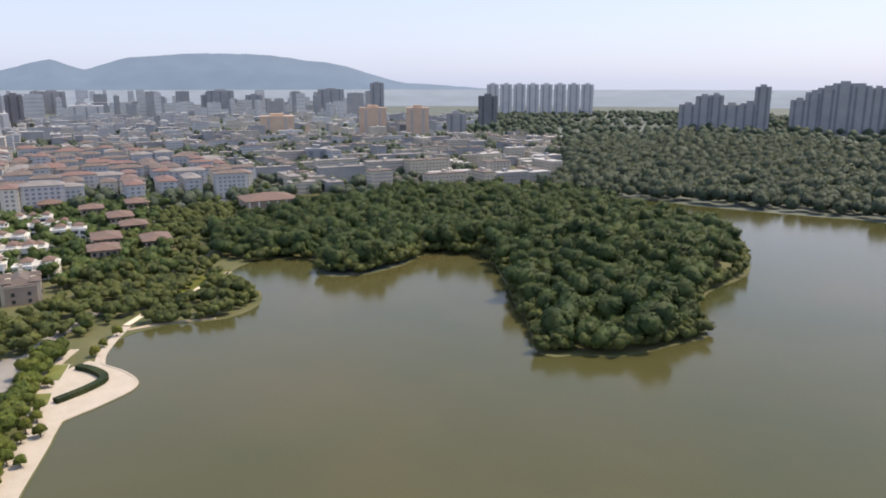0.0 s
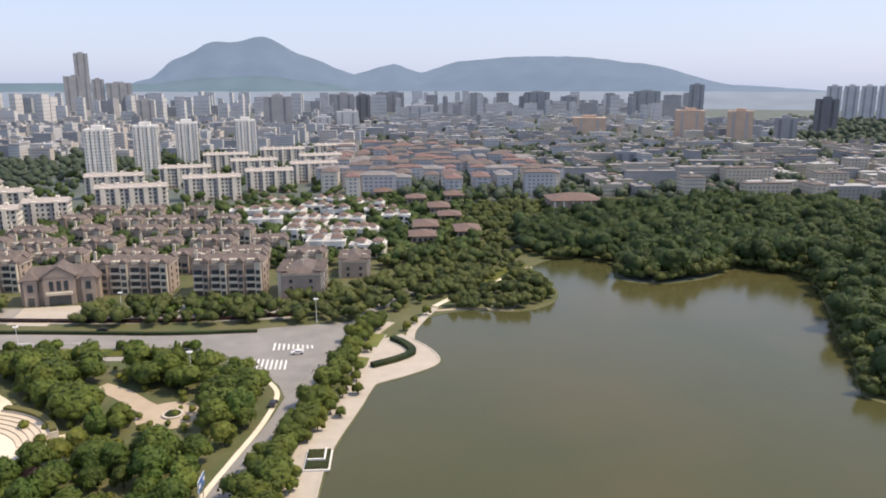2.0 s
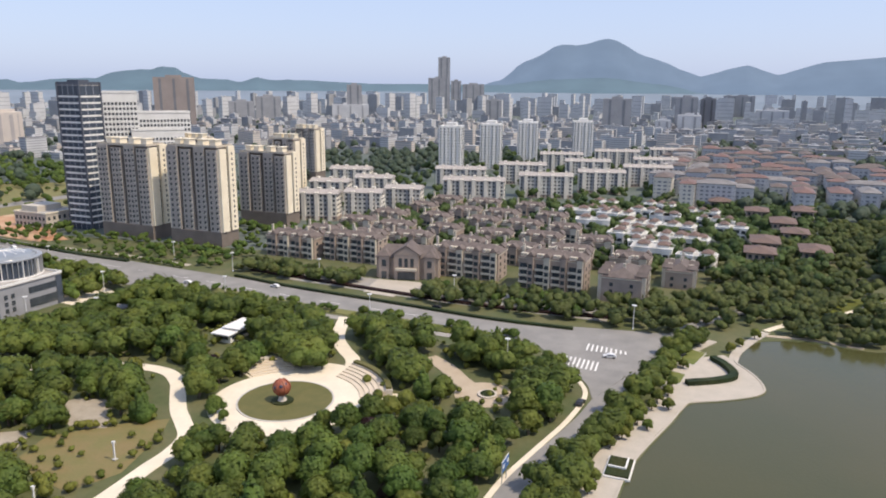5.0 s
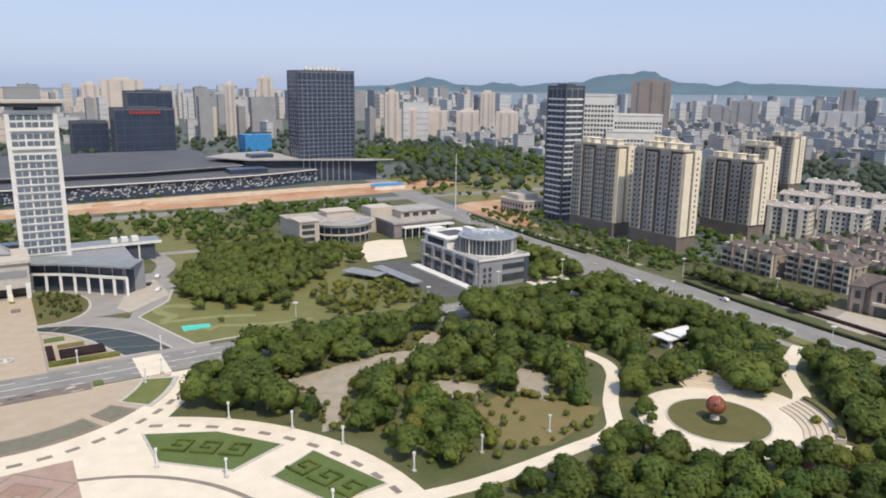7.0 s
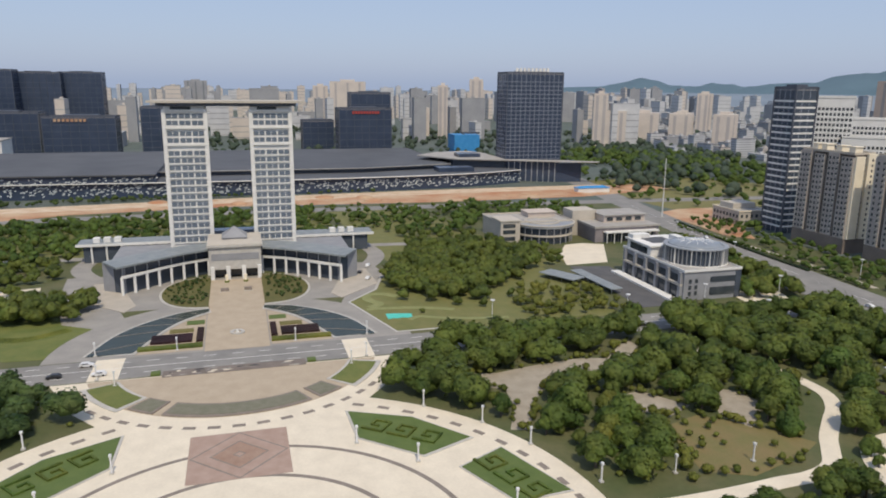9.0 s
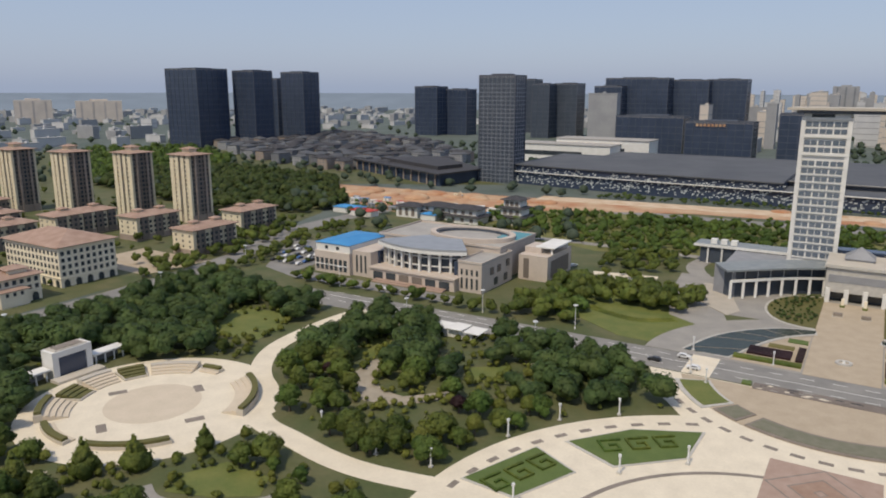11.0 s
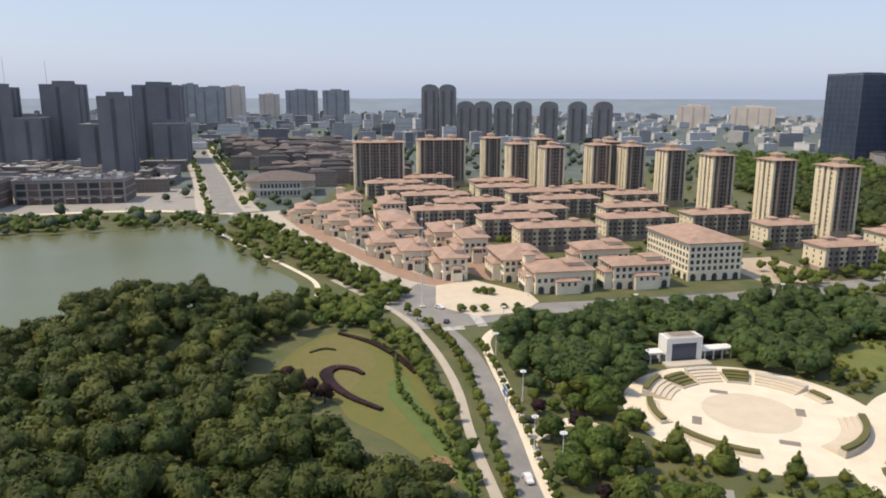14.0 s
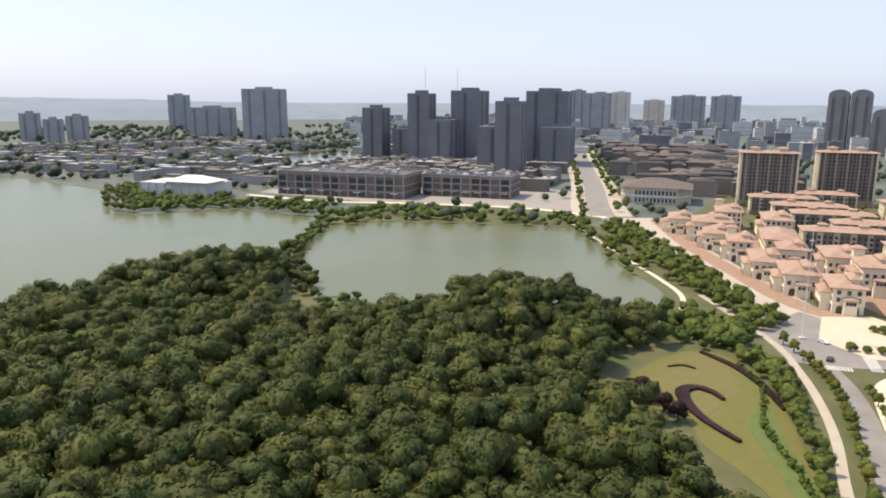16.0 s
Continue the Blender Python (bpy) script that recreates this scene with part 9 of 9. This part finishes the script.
place("crossing", cross, M["paving"], "pale paved crossings over the civic road")
med = Build()
mline = spline([(264, -118), (263, -85), (267, -39), (271, 13), (277, 49)])
med.ribbon(mline, 1.8, 0, 1.1)
place("median_hedge", med, M["hedge"], "dark clipped hedge along the median", kind="stuff")
place("median_hedge_north", Build().ribbon(spline([(278, 118), (281, 170), (292, 256)]), 2.2, 0, 1.0), M["hedge"], "dark clipped hedge along the median", kind="stuff")
place("hedge_east", Build().ribbon(spline([(284, -130), (279, -85), (281, -39), (286, 13), (290, 49)]), 2.6, 0, 1.0), M["plum"], "dark clipped hedge before the villas", kind="stuff")
place("side_lane", Build().ribbon(spline([(232, -108), (238, -90), (240, -60), (241.5, -20), (244, 30)]), 4.0, -0.3, 0.12), M["drive"], "grey paved cycle lane beside the avenue")
place("verge", Build().prism([(236, -113), (243, -108), (247, -90), (249.5, -60), (250, -31), (243.5, -31), (241, -80)], 0, 0.35), M["leaf2"], "yellow-green planted verge", kind="stuff")
place("verge_east", Build().prism([(279, -128), (277, -60), (283, 30), (300, 30), (300, -60), (300, -128)], 0, 0.11), M["drive"], "paved verge before the villas")
place("gate_court", Build().prism([(276, -36), (300, -36), (300, -20), (277, -24)], 0, 0.15), M["promenade"], "pale paved gate court of the villa estate")
place("estate_base", Build().prism([(-286, -80), (-296, 90), (-345, 220), (-700, 190), (-760, -130), (-560, -170), (-330, -108)], -0.4, 0.05), M["soil"], "planted ground of the terracotta estate")
place("shop_street", Build().ribbon(spline([(-312, -84), (-340, -118), (-400, -142), (-470, -166), (-560, -188)]), 11, 0, 0.2), M["streetred"], "terracotta-paved shopping street")
place("shop_yards", Build().prism([(-322, -40), (-330, -84), (-420, -124), (-520, -158), (-540, -120), (-430, -70), (-370, -40)], 0, 0.12), M["streetred"], "terracotta-paved yards between the shops")
place("corner_plaza", Build().prism([(-292, -118), (-325, -112), (-332, -92), (-304, -72), (-290, -72), (-276, -84), (-274, -104)], 0, 0.24), M["paletan"], "pale paved corner plaza before the shops")
place("street_verge", Build().prism([(-296, -129), (-330, -137), (-420, -172), (-560, -218), (-572, -186), (-470, -158), (-400, -134), (-330, -108)], -0.3, 0.035), M["promenade"], "pale paved verge along the shopping street")
place("hotel_court", Build().prism([(-300, 46), (-352, 46), (-352, 84), (-296, 84)], 0, 0.14), M["tan"], "tan paved court beside the estate")
place("pond_path", Build().ribbon(spline([(-300, -170), (-338, -168), (-372, -180), (-420, -202), (-480, -228), (-520, -246)]), 2.4, 0, 0.16), M["paving"], "pale footpath round the pond")
place("causeway", Build().ribbon([(-378, -384), (-360, -395), (-400, -402), (-470, -420)], 6, -0.4, 0.5), M["soil"], "narrow planted causeway between the waters")
bridge = thing("foot_bridge", -372, -398, 0.1, label="pale arched stone footbridge on the causeway", category="bridge")
part("deck", Build().prism([(-9, 0), (-6, 1.4), (0, 2.0), (6, 1.4), (9, 0), (9, -0.6), (6, 0.6), (0, 1.2), (-6, 0.6), (-9, -0.6)], -1.8, 1.8), M["kerb"], bridge).matrix_basis = pose(0, 0, 0.4, 90, 0, 0)
for s in (-1, 1):
    part("rail", Build().box(-8, s * 1.7 - 0.1, 1.4, 8, s * 1.7 + 0.1, 3.1), M["white"], bridge)

# tower feet by the crossing, and a low annex
low = thing("low_annex", 336, 246, label="low stone annex with a flat roof terrace", category="annex")
part("body", Build().box(-12, -14, 0, 12, 14, 9), M["stone"], low)
part("upper", Build().box(-8, -2, 9, 10, 12, 13), M["stone"], low)
part("roof", flat_roof(Build(), 24, 28, 9, 0.4, 0.8), [M["cream"], M["flat"]], low)
for z in (1, 5):
    part("window_band", window_row(24, 28, z, 1.8, 2.2, 3.4, M["glass"]), M["glass"], low)["kind"] = "stuff"
sign = thing("roof_sign", 168, 711, 55, label="red lettered roof sign on the dark block", category="sign")
for k in range(10):
    part("letter_bar", Build().box(-28 + k * 3.4, -0.3, 0.4, -25.8 + k * 3.4, 0.3, 3.4), M["redpaint"], sign)
sign2 = thing("roof_sign", -176, 779, 44, label="orange lettered sign on a dark block", category="sign")
for k in range(8):
    part("letter_bar", Build().box(-26 + k * 4.6, -0.4, 0, -23 + k * 4.6, 0.3, 3.2), M["earth"], sign2)
crown = thing("roof_sign", 284, 494, 103.2, label="row of pale roof letters on the dark tower", category="sign")
for k in range(9):
    part("letter_bar", Build().box(-20 + k * 4.0, -0.5, 0, -17.4 + k * 4.0, 0.2, 3.6), M["white"], crown)


# ---- street lamps, posts, masts ----
def lamp_post(x, y):
    o = thing("street_lamp", x, y, label="tall white street lamp with a flat ring of heads", category="street lamp", group="street lamps")
    part("base", Build().rod((0, 0, 0), (0, 0, 0.8), 0.35, 0.25), M["lamp"], o)
    pole = part("pole", Build().rod((0, 0, 0.8), (0, 0, 9.6), 0.16, 0.1), M["lamp"], o)
    part("head", Build().ring(0, 0, 0.5, 0.95, 9.3, 9.6, n=14), M["lamp"], pole)
    part("arm", Build().box(-0.9, -0.07, 9.2, 0.9, 0.07, 9.35).box(-0.07, -0.9, 9.2, 0.07, 0.9, 9.35), M["lamp"], pole)
    return o


def park_post(x, y):
    o = thing("lamp_pillar", x, y, label="slim white square lamp pillar on the square", category="lamp pillar", group="square lamp pillars")
    part("foot", Build().box(-0.5, -0.5, 0, 0.5, 0.5, 0.4), M["kerb"], o)
    part("shaft", Build().box(-0.17, -0.17, 0.4, 0.17, 0.17, 4.6), M["lamp"], o)
    part("cap", Build().box(-0.32, -0.32, 4.4, 0.32, 0.32, 5.0), M["lamp"], o)
    return o


for x, y in ((219, -106), (274, -139), (284, 56), (231, 84), (150, 74), (246, 30), (247, -40), (292, 100), (290, 10), (288, -60), (-205, 80), (-130, 80), (-90, 80), (95, 80), (190, 80), (-95, 54), (-150, 54), (200, 54), (258, 150), (262, 210), (-150, -112), (-190, -110), (-225, -109), (-255, -98), (-300, -74), (-262, -40), (-266, 30), (-276, 90), (-160, -116)):
    make("lamp", lamp_post, x, y, 0.1)
for x, y in ((29, -2), (42, -15), (51, 15), (64, 1), (81, -35), (-29, -2), (-42, -15), (-52, 16), (-65, 4), (-82, -36), (-97, -38), (58, -40), (-58, -40), (72, -14), (-73, -12), (100, -36), (122, -36), (-118, -34), (42, 58), (-42, 58), (36, 52), (-36, 52), (46, 80), (-46, 80), (20, 79), (-20, 79)):
    make("post", park_post, x, y, 0.13)
mast = thing("radio_mast", -291, -124, 0.15, label="tall thin grey lattice mast by the corner plaza", category="mast")
part("shaft", Build().rod((0, 0, 0), (0, 0, 42), 0.26, 0.12, n=8), M["lamp"], mast)
part("platform", Build().ring(0, 0, 0.3, 1.0, 34, 34.6, n=12).ring(0, 0, 0.3, 0.9, 38, 38.5, n=12), M["metal"], mast)
part("footing", Build().box(-1.2, -1.2, 0, 1.2, 1.2, 0.6), M["kerb"], mast)
for x, y, h in ((290, 270, 42), (30, 420, 40), (-920, -505, 130), (-950, -470, 128)):
    o = thing("mast", x, y, label="tall thin pale pole", category="mast", group="far masts")
    part("pole", Build().rod((0, 0, 0), (0, 0, h), 0.45, 0.25, n=6), M["lamp"], o)
    part("footing", Build().box(-1, -1, 0, 1, 1, 0.5), M["kerb"], o)
for x, y in ((-188, -116), (150, -127)):
    o = thing("notice_board", x, y, 0.1, label="blue road sign board on two posts", category="sign")
    panel = part("panel", Build().box(-2.4, -0.15, 3.4, 2.4, 0.15, 6.0), M["bluedark"], o)
    part("border", Build().box(-2.6, -0.05, 3.2, 2.6, 0.05, 6.2), M["white"], panel)
    for s in (-1.6, 1.6):
        part("post", Build().rod((s, 0.2, 0), (s, 0.2, 5.8), 0.12, 0.12), M["metal"], o)
        part("text_bar", Build().box(s - 0.6, -0.2, 4.4, s + 0.6, -0.14, 5.2), M["white"], panel)


# ---- cars ----
def car(paint, label):
    def build(x, y):
        o = thing("car", x, y, label=label, category="car", group="cars")
        prof = [(-2.2, 0.45), (-2.25, 0.8), (-1.95, 1.0), (-1.5, 1.42), (0.5, 1.46), (1.15, 1.0), (2.1, 0.85), (2.25, 0.5), (2.1, 0.32), (-2.1, 0.32)]
        part("body", Build().prism(prof, -0.88, 0.88), M[paint], o).matrix_basis = pose(0, 0, 0, 90, 0, 0)
        part("window", Build().prism([(-1.42, 1.05), (-1.2, 1.36), (0.4, 1.4), (0.92, 1.05)], -0.9, 0.9), M["glass"], o).matrix_basis = pose(0, 0, 0, 90, 0, 0)
        for wx in (-1.35, 1.4):
            for wy in (-0.86, 0.86):
                part("wheel", Build().rod((wx, wy - 0.1, 0.32), (wx, wy + 0.1, 0.32), 0.33, 0.33, n=12), M["tyre"], o)
        for wy in (-0.6, 0.6):
            part("headlight", Build().box(2.12, wy - 0.18, 0.62, 2.26, wy + 0.18, 0.78), M["lamp"], o)
        return o
    return build


CARS = [(-146, -122, 0, "w"), (-268, -118, 160, "d"), (-288, -117, 40, "w"), (-176, -113, 85, "d"), (-47, 71, 0, "w"), (-55, 63, 180, "d"), (-42, 62, 180, "w"), (-127, 174, 60, "w"), (-185, 86, 0, "w"), (-178, 86, 0, "d"), (-238, 106, 80, "w"), (150, 63, 0, "d"), (268, 20, 85, "w"), (268, -60, 85, "d"), (257, 60, -92, "w"), (199, -134.5, -6, "d"), (240, -136, 100, "w"), (58, 168, 70, "d"), (60, 156, 60, "w"), (64, 180, 70, "w"), (-62, 150, -60, "d"), (-64, 160, -60, "d"), (160, 130, 90, "w"), (276, 200, 85, "w")]
CARS2 = [(-250 - 9 * (k % 3) - 6 * (k // 9), 102 + 5.2 * (k // 3) % 46, 90 + 5 * (k % 2), "wwdb"[k % 4]) for k in range(22)]
for x, y, a, p in CARS + CARS2:
    make(("car", p), car({"w": "carwhite", "d": "cardark", "b": "carblue"}[p], {"w": "white saloon car on the asphalt", "d": "black saloon car on the asphalt", "b": "blue saloon car on the asphalt"}[p]), x, y, 0.17, a)

# the far run of the west avenue: rows of trees on both sides, pale verges
spots, verge = [], Build()
for (ax, ay), (bx, by) in zip(W_AVE, W_AVE[1:]):
    ln = math.hypot(bx - ax, by - ay)
    tx, ty = (bx - ax) / ln, (by - ay) / ln
    if ax > -560:
        continue
    for i in range(max(1, int(ln / 11))):
        for off in (-15, 15, 24):
            if rng.random() < 0.75:
                px, py = ax + tx * i * 11 + ty * off, ay + ty * i * 11 - tx * off
                spots.append((px + rng.uniform(-2, 2), py + rng.uniform(-2, 2), 0, rng.uniform(0.45, 0.8)))
grove("avenue_trees", spots, "leaf", "rows of green street trees along the avenue", MID, 111)
far_ave = [p for p in W_AVE if p[0] < -548]
place("avenue_widening", Build().ribbon(far_ave, 20, -0.3, 0.13), M["asphalt"], "broad grey avenue between shops and townhouses")
place("avenue_verge", Build().ribbon(far_ave, 46, -0.3, 0.09), M["promenade"], "pale paved verges along the avenue")
place("shore_garden", Build().prism([(318, -192), (332, -190), (350, -214), (362, -240), (346, -238), (330, -226), (316, -214)], 0, 0.12), M["leaf2"], "yellow-green garden patch on the cape", kind="stuff")
place("shore_bare_bank", Build().ribbon(spline([(285.5, -186), (287, -199), (284.5, -218)]), 2.2, 0, 0.34), M["tan"], "bare orange-brown bank of the cape")
place("shore_path", Build().ribbon(spline([(292, -186), (306, -196), (318, -210), (336, -222), (356, -238)]), 2.6, 0, 0.2), M["paving"], "pale curving path on the cape")

# ---- street and promenade trees, one by one ----
run = [p for p in W_AVE if -300 < p[0] < -95]
for (ax, ay), (bx, by) in zip(run, run[1:]):
    ln = math.hypot(bx - ax, by - ay)
    tx, ty = (bx - ax) / ln, (by - ay) / ln
    plant("s", ax + ty * -5.2 + rng.uniform(-0.5, 0.5), ay - tx * -5.2, rng.uniform(0.7, 1.05), rng.uniform(0, 360))
    if ax > -238:
        plant("s", ax + tx * 3 + ty * 5.0, ay + ty * 3 - tx * 5.0, rng.uniform(0.5, 0.85), rng.uniform(0, 360))
for x, y in ((146, -144.5), (152, -146), (158, -146.5), (176, -147), (182, -149), (187, -149.5), (192, -151.5), (197, -152), (203, -154), (209, -155), (215, -157.5), (222, -158), (205, -158.5), (190, -154.5), (262, -174), (270, -177), (280, -182), (240, -160)):
    plant("y", x, y, rng.uniform(0.5, 0.8), rng.uniform(0, 360))
for x, y in ((246, -100), (247, -97), (248, -78), (248.5, -74), (249, -52), (249, -48), (249, -36), (248, -80)):
    plant("h", x, y, rng.uniform(1.1, 1.6), rng.uniform(0, 360), 0.2)
for x, y in ((-307, -93), (-282, -109), (-281, -104), (-281, -99), (-283, -90), (-283, -84), (-305, -90), (-309, -96)):
    plant("h", x, y, rng.uniform(0.9, 1.4), rng.uniform(0, 360), 0.2)
for x, y in ((-205, -172), (-211, -176), (-200, -168), (-216, -179)):
    plant("p", x, y, 1.1, rng.uniform(0, 360))
for x, y in ((-142, -74), (-150, -82), (-136, -58), (226, -100), (229, -92), (224, -108), (232, -99)):
    plant("k", x, y, rng.uniform(0.65, 0.95), rng.uniform(0, 360))
spots = [(x, y, 0, rng.uniform(0.55, 0.85)) for x, y in scatter([(138, -134), (160, -136), (180, -140.5), (207, -146), (230, -150.5), (252, -155), (270, -160), (272, -165), (250, -159.5), (226, -154.5), (204, -149.5), (184, -146.5), (168, -143.5), (138, -143)], 4.0, 91, lambda x, y: not near_line(x, y, E_AVE, 4.6))]
grove("promenade_trees", spots, "leaf", "row of mixed trees between avenue and promenade", NEARK, 92)
spots = [(x, y, 0, rng.uniform(0.4, 0.62)) for x, y in scatter([(281, -118), (280, -60), (285, 40), (297, 40), (297, -60), (299, -118)], 6.0, 93, lambda x, y: not (-36 < y < -14))]
spots += [(x, y, 0, rng.uniform(0.4, 0.62)) for x, y in scatter([(290, 70), (300, 130), (320, 90), (316, 64)], 7.0, 94)]
grove("villa_front_trees", spots, "leaf", "row of young green trees before the villas", MID, 95)
spots = [(x, y, 0, rng.uniform(0.35, 0.7)) for x, y in scatter([(-300, 90), (-345, 215), (-690, 180), (-750, -120), (-560, -150), (-400, -60), (-330, -30)], 17, 96, lambda x, y: rng.random() < 0.7)]
spots += [(x, y, 0, rng.uniform(0.4, 0.7)) for x, y in scatter([(-272, 10), (-262, 10), (-270, 96), (-290, 150), (-296, 215), (-308, 215), (-302, 150), (-284, 96)], 6.5, 157, lambda x, y: not near_line(x, y, W_STREET, 9) and rng.random() < 0.8)]
spots += [(x, y, 0, rng.uniform(0.35, 0.6)) for x, y in scatter([(-292, 98), (-246, 90), (-244, 160), (-250, 215), (-304, 210), (-303, 160)], 9.5, 158, lambda x, y: not near_line(x, y, W_STREET, 9.5) and rng.random() < 0.55)]
grove("estate_trees", spots, "leaf", "garden trees between the estate blocks", MID, 97)


# ---- banks and earth heaps ----
place("pond_bank", Build().prism([(-374, -402), (-450, -418), (-498, -378), (-512, -300), (-524, -236), (-560, -222), (-585, -300), (-575, -420), (-500, -440)], -0.4, 0.06), M["soil"], "green planted bank along the pond")
spots = [(x, y, 0, rng.uniform(0.45, 0.95)) for x, y in scatter([(-452, -420), (-500, -380), (-514, -300), (-522, -244), (-545, -232), (-560, -300), (-548, -400), (-490, -438)], 8.5, 101, lambda x, y: rng.random() < 0.75)]
spots += [(x, y, 0, rng.uniform(0.45, 0.9)) for x, y in scatter([(-500, -450), (-505, -530), (-480, -560), (-452, -600), (-520, -620), (-540, -520), (-560, -440)], 9, 102, lambda x, y: not inside(x, y, LAKE_WEST) and rng.random() < 0.8)]
spots += [(x, y, 0, rng.uniform(0.5, 0.8)) for x, y in ((-470, -423), (-440, -414), (-420, -408), (-405, -403), (-395, -401), (-383, -391), (-372, -388), (-366, -394), (-455, -420), (-430, -410))]
grove("bank_trees", spots, "leaf", "shrubs and trees on the pond banks", MID, 103)
rr = random.Random(8)
heap = Build()
for _ in range(26):
    x, y = rr.uniform(-400, -210), 0
    y = 330 + (x + 400) * 0.18 + rr.uniform(-24, 24)
    heap.ball(x, y, 0, rr.uniform(5, 14), n=12, k=6, sz=rr.uniform(0.15, 0.4))
for _ in range(16):
    x = rr.uniform(-100, 360)
    heap.ball(x, 402 + rr.uniform(-14, 14), 0, rr.uniform(4, 9), n=12, k=6, sz=rr.uniform(0.12, 0.3))
place("earth_heaps", heap, M["earth"], "heaps of dug orange earth on the site", kind="stuff", smooth=True)
digger = thing("excavator", -300, 350, 0.2, label="yellow excavator working on the earth site", category="excavator")
part("track", Build().box(-2, -1.6, 0, 2, -0.9, 1).box(-2, 0.9, 0, 2, 1.6, 1), M["tyre"], digger)
part("cab", Build().box(-1.6, -1.3, 1, 1.4, 1.3, 3.2), M["ochre"], digger)
part("boom", Build().rod((1, 0, 2.4), (4.2, 0, 5.2), 0.35, 0.3).rod((4.2, 0, 5.2), (6.0, 0, 2.6), 0.3, 0.25), M["ochre"], digger)
part("bucket", Build().box(5.4, -0.6, 1.6, 6.6, 0.6, 2.7), M["metal"], digger)
grove("hall_front_trees", [(x, y, 0, rng.uniform(0.3, 0.55)) for x, y in scatter([(-200, 405), (-60, 424), (120, 432), (120, 439), (-60, 436), (-200, 428)], 6, 159, lambda x, y: rng.random() < 0.7)], "beltleaf", "green belt of low trees before the dark hall", MID, 160)
grove("oval_bed_shrubs", [(x, y, 0.4, rng.uniform(0.1, 0.24)) for s in (-1, 1) for x, y in scatter([(s * (12.6 + 17.6 * math.sin(radians(a)) ** 0.8), 152 - 21.5 * math.cos(radians(a))) for a in range(0, 181, 15)], 3.0, 161, lambda x, y: rng.random() < (0.8 if math.hypot(x * 1.2, y - 152) > 17 or y > 158 else 0.3))], "beltleaf", "dark clipped shrubs filling the oval beds", SHRUB, 162)
grove("site_edge_trees", [(x, y, 0, rng.uniform(0.25, 0.5)) for x, y in scatter([(-130, 215), (-60, 262), (60, 262), (130, 262), (250, 268), (262, 352), (130, 364), (0, 368), (-110, 356), (-200, 318), (-196, 280)], 9.0, 104, lambda x, y: rng.random() < 0.8 and not (140 < x < 252 and y < 262))], "leaf", "dense trees between the civic buildings and the site", MID, 105)


# ---- clutter of the building site ----
rr = random.Random(77)
for k in range(26):
    x, y = rr.uniform(-400, -225), rr.uniform(262, 300)
    y += (x + 400) * 0.05
    w = rr.choice((6, 6, 12))
    key = ("white", "blue", "white", "redpaint", "metal")[k % 5]

    def container(x, y, w=w, key=key):
        o = thing("site_container", x, y, 0.2, label={"white": "white site container on the bare earth", "blue": "blue site container on the bare earth", "redpaint": "red site container on the bare earth", "metal": "grey site container on the bare earth"}[key], category="container", group="site containers")
        part("box", Build().box(-w / 2, -1.5, 0, w / 2, 1.5, 2.8), M["white" if key in ("blue", "redpaint") else key], o)
        part("roof", Build().box(-w / 2 - 0.2, -1.7, 2.8, w / 2 + 0.2, 1.7, 3.1), M[key], o)
        part("door", Build().box(-0.5, -1.56, 0.1, 0.5, -1.48, 2.2), M["glass"], o)
        return o
    make(("site", key, w), container, x, y, 0.2, rr.uniform(-25, 25))
grove("site_shrubs", [(rr.uniform(-410, -220), rr.uniform(256, 292), 0, rr.uniform(0.2, 0.45)) for _ in range(130)], "leaf", "low scrub round the building site", MID, 141)
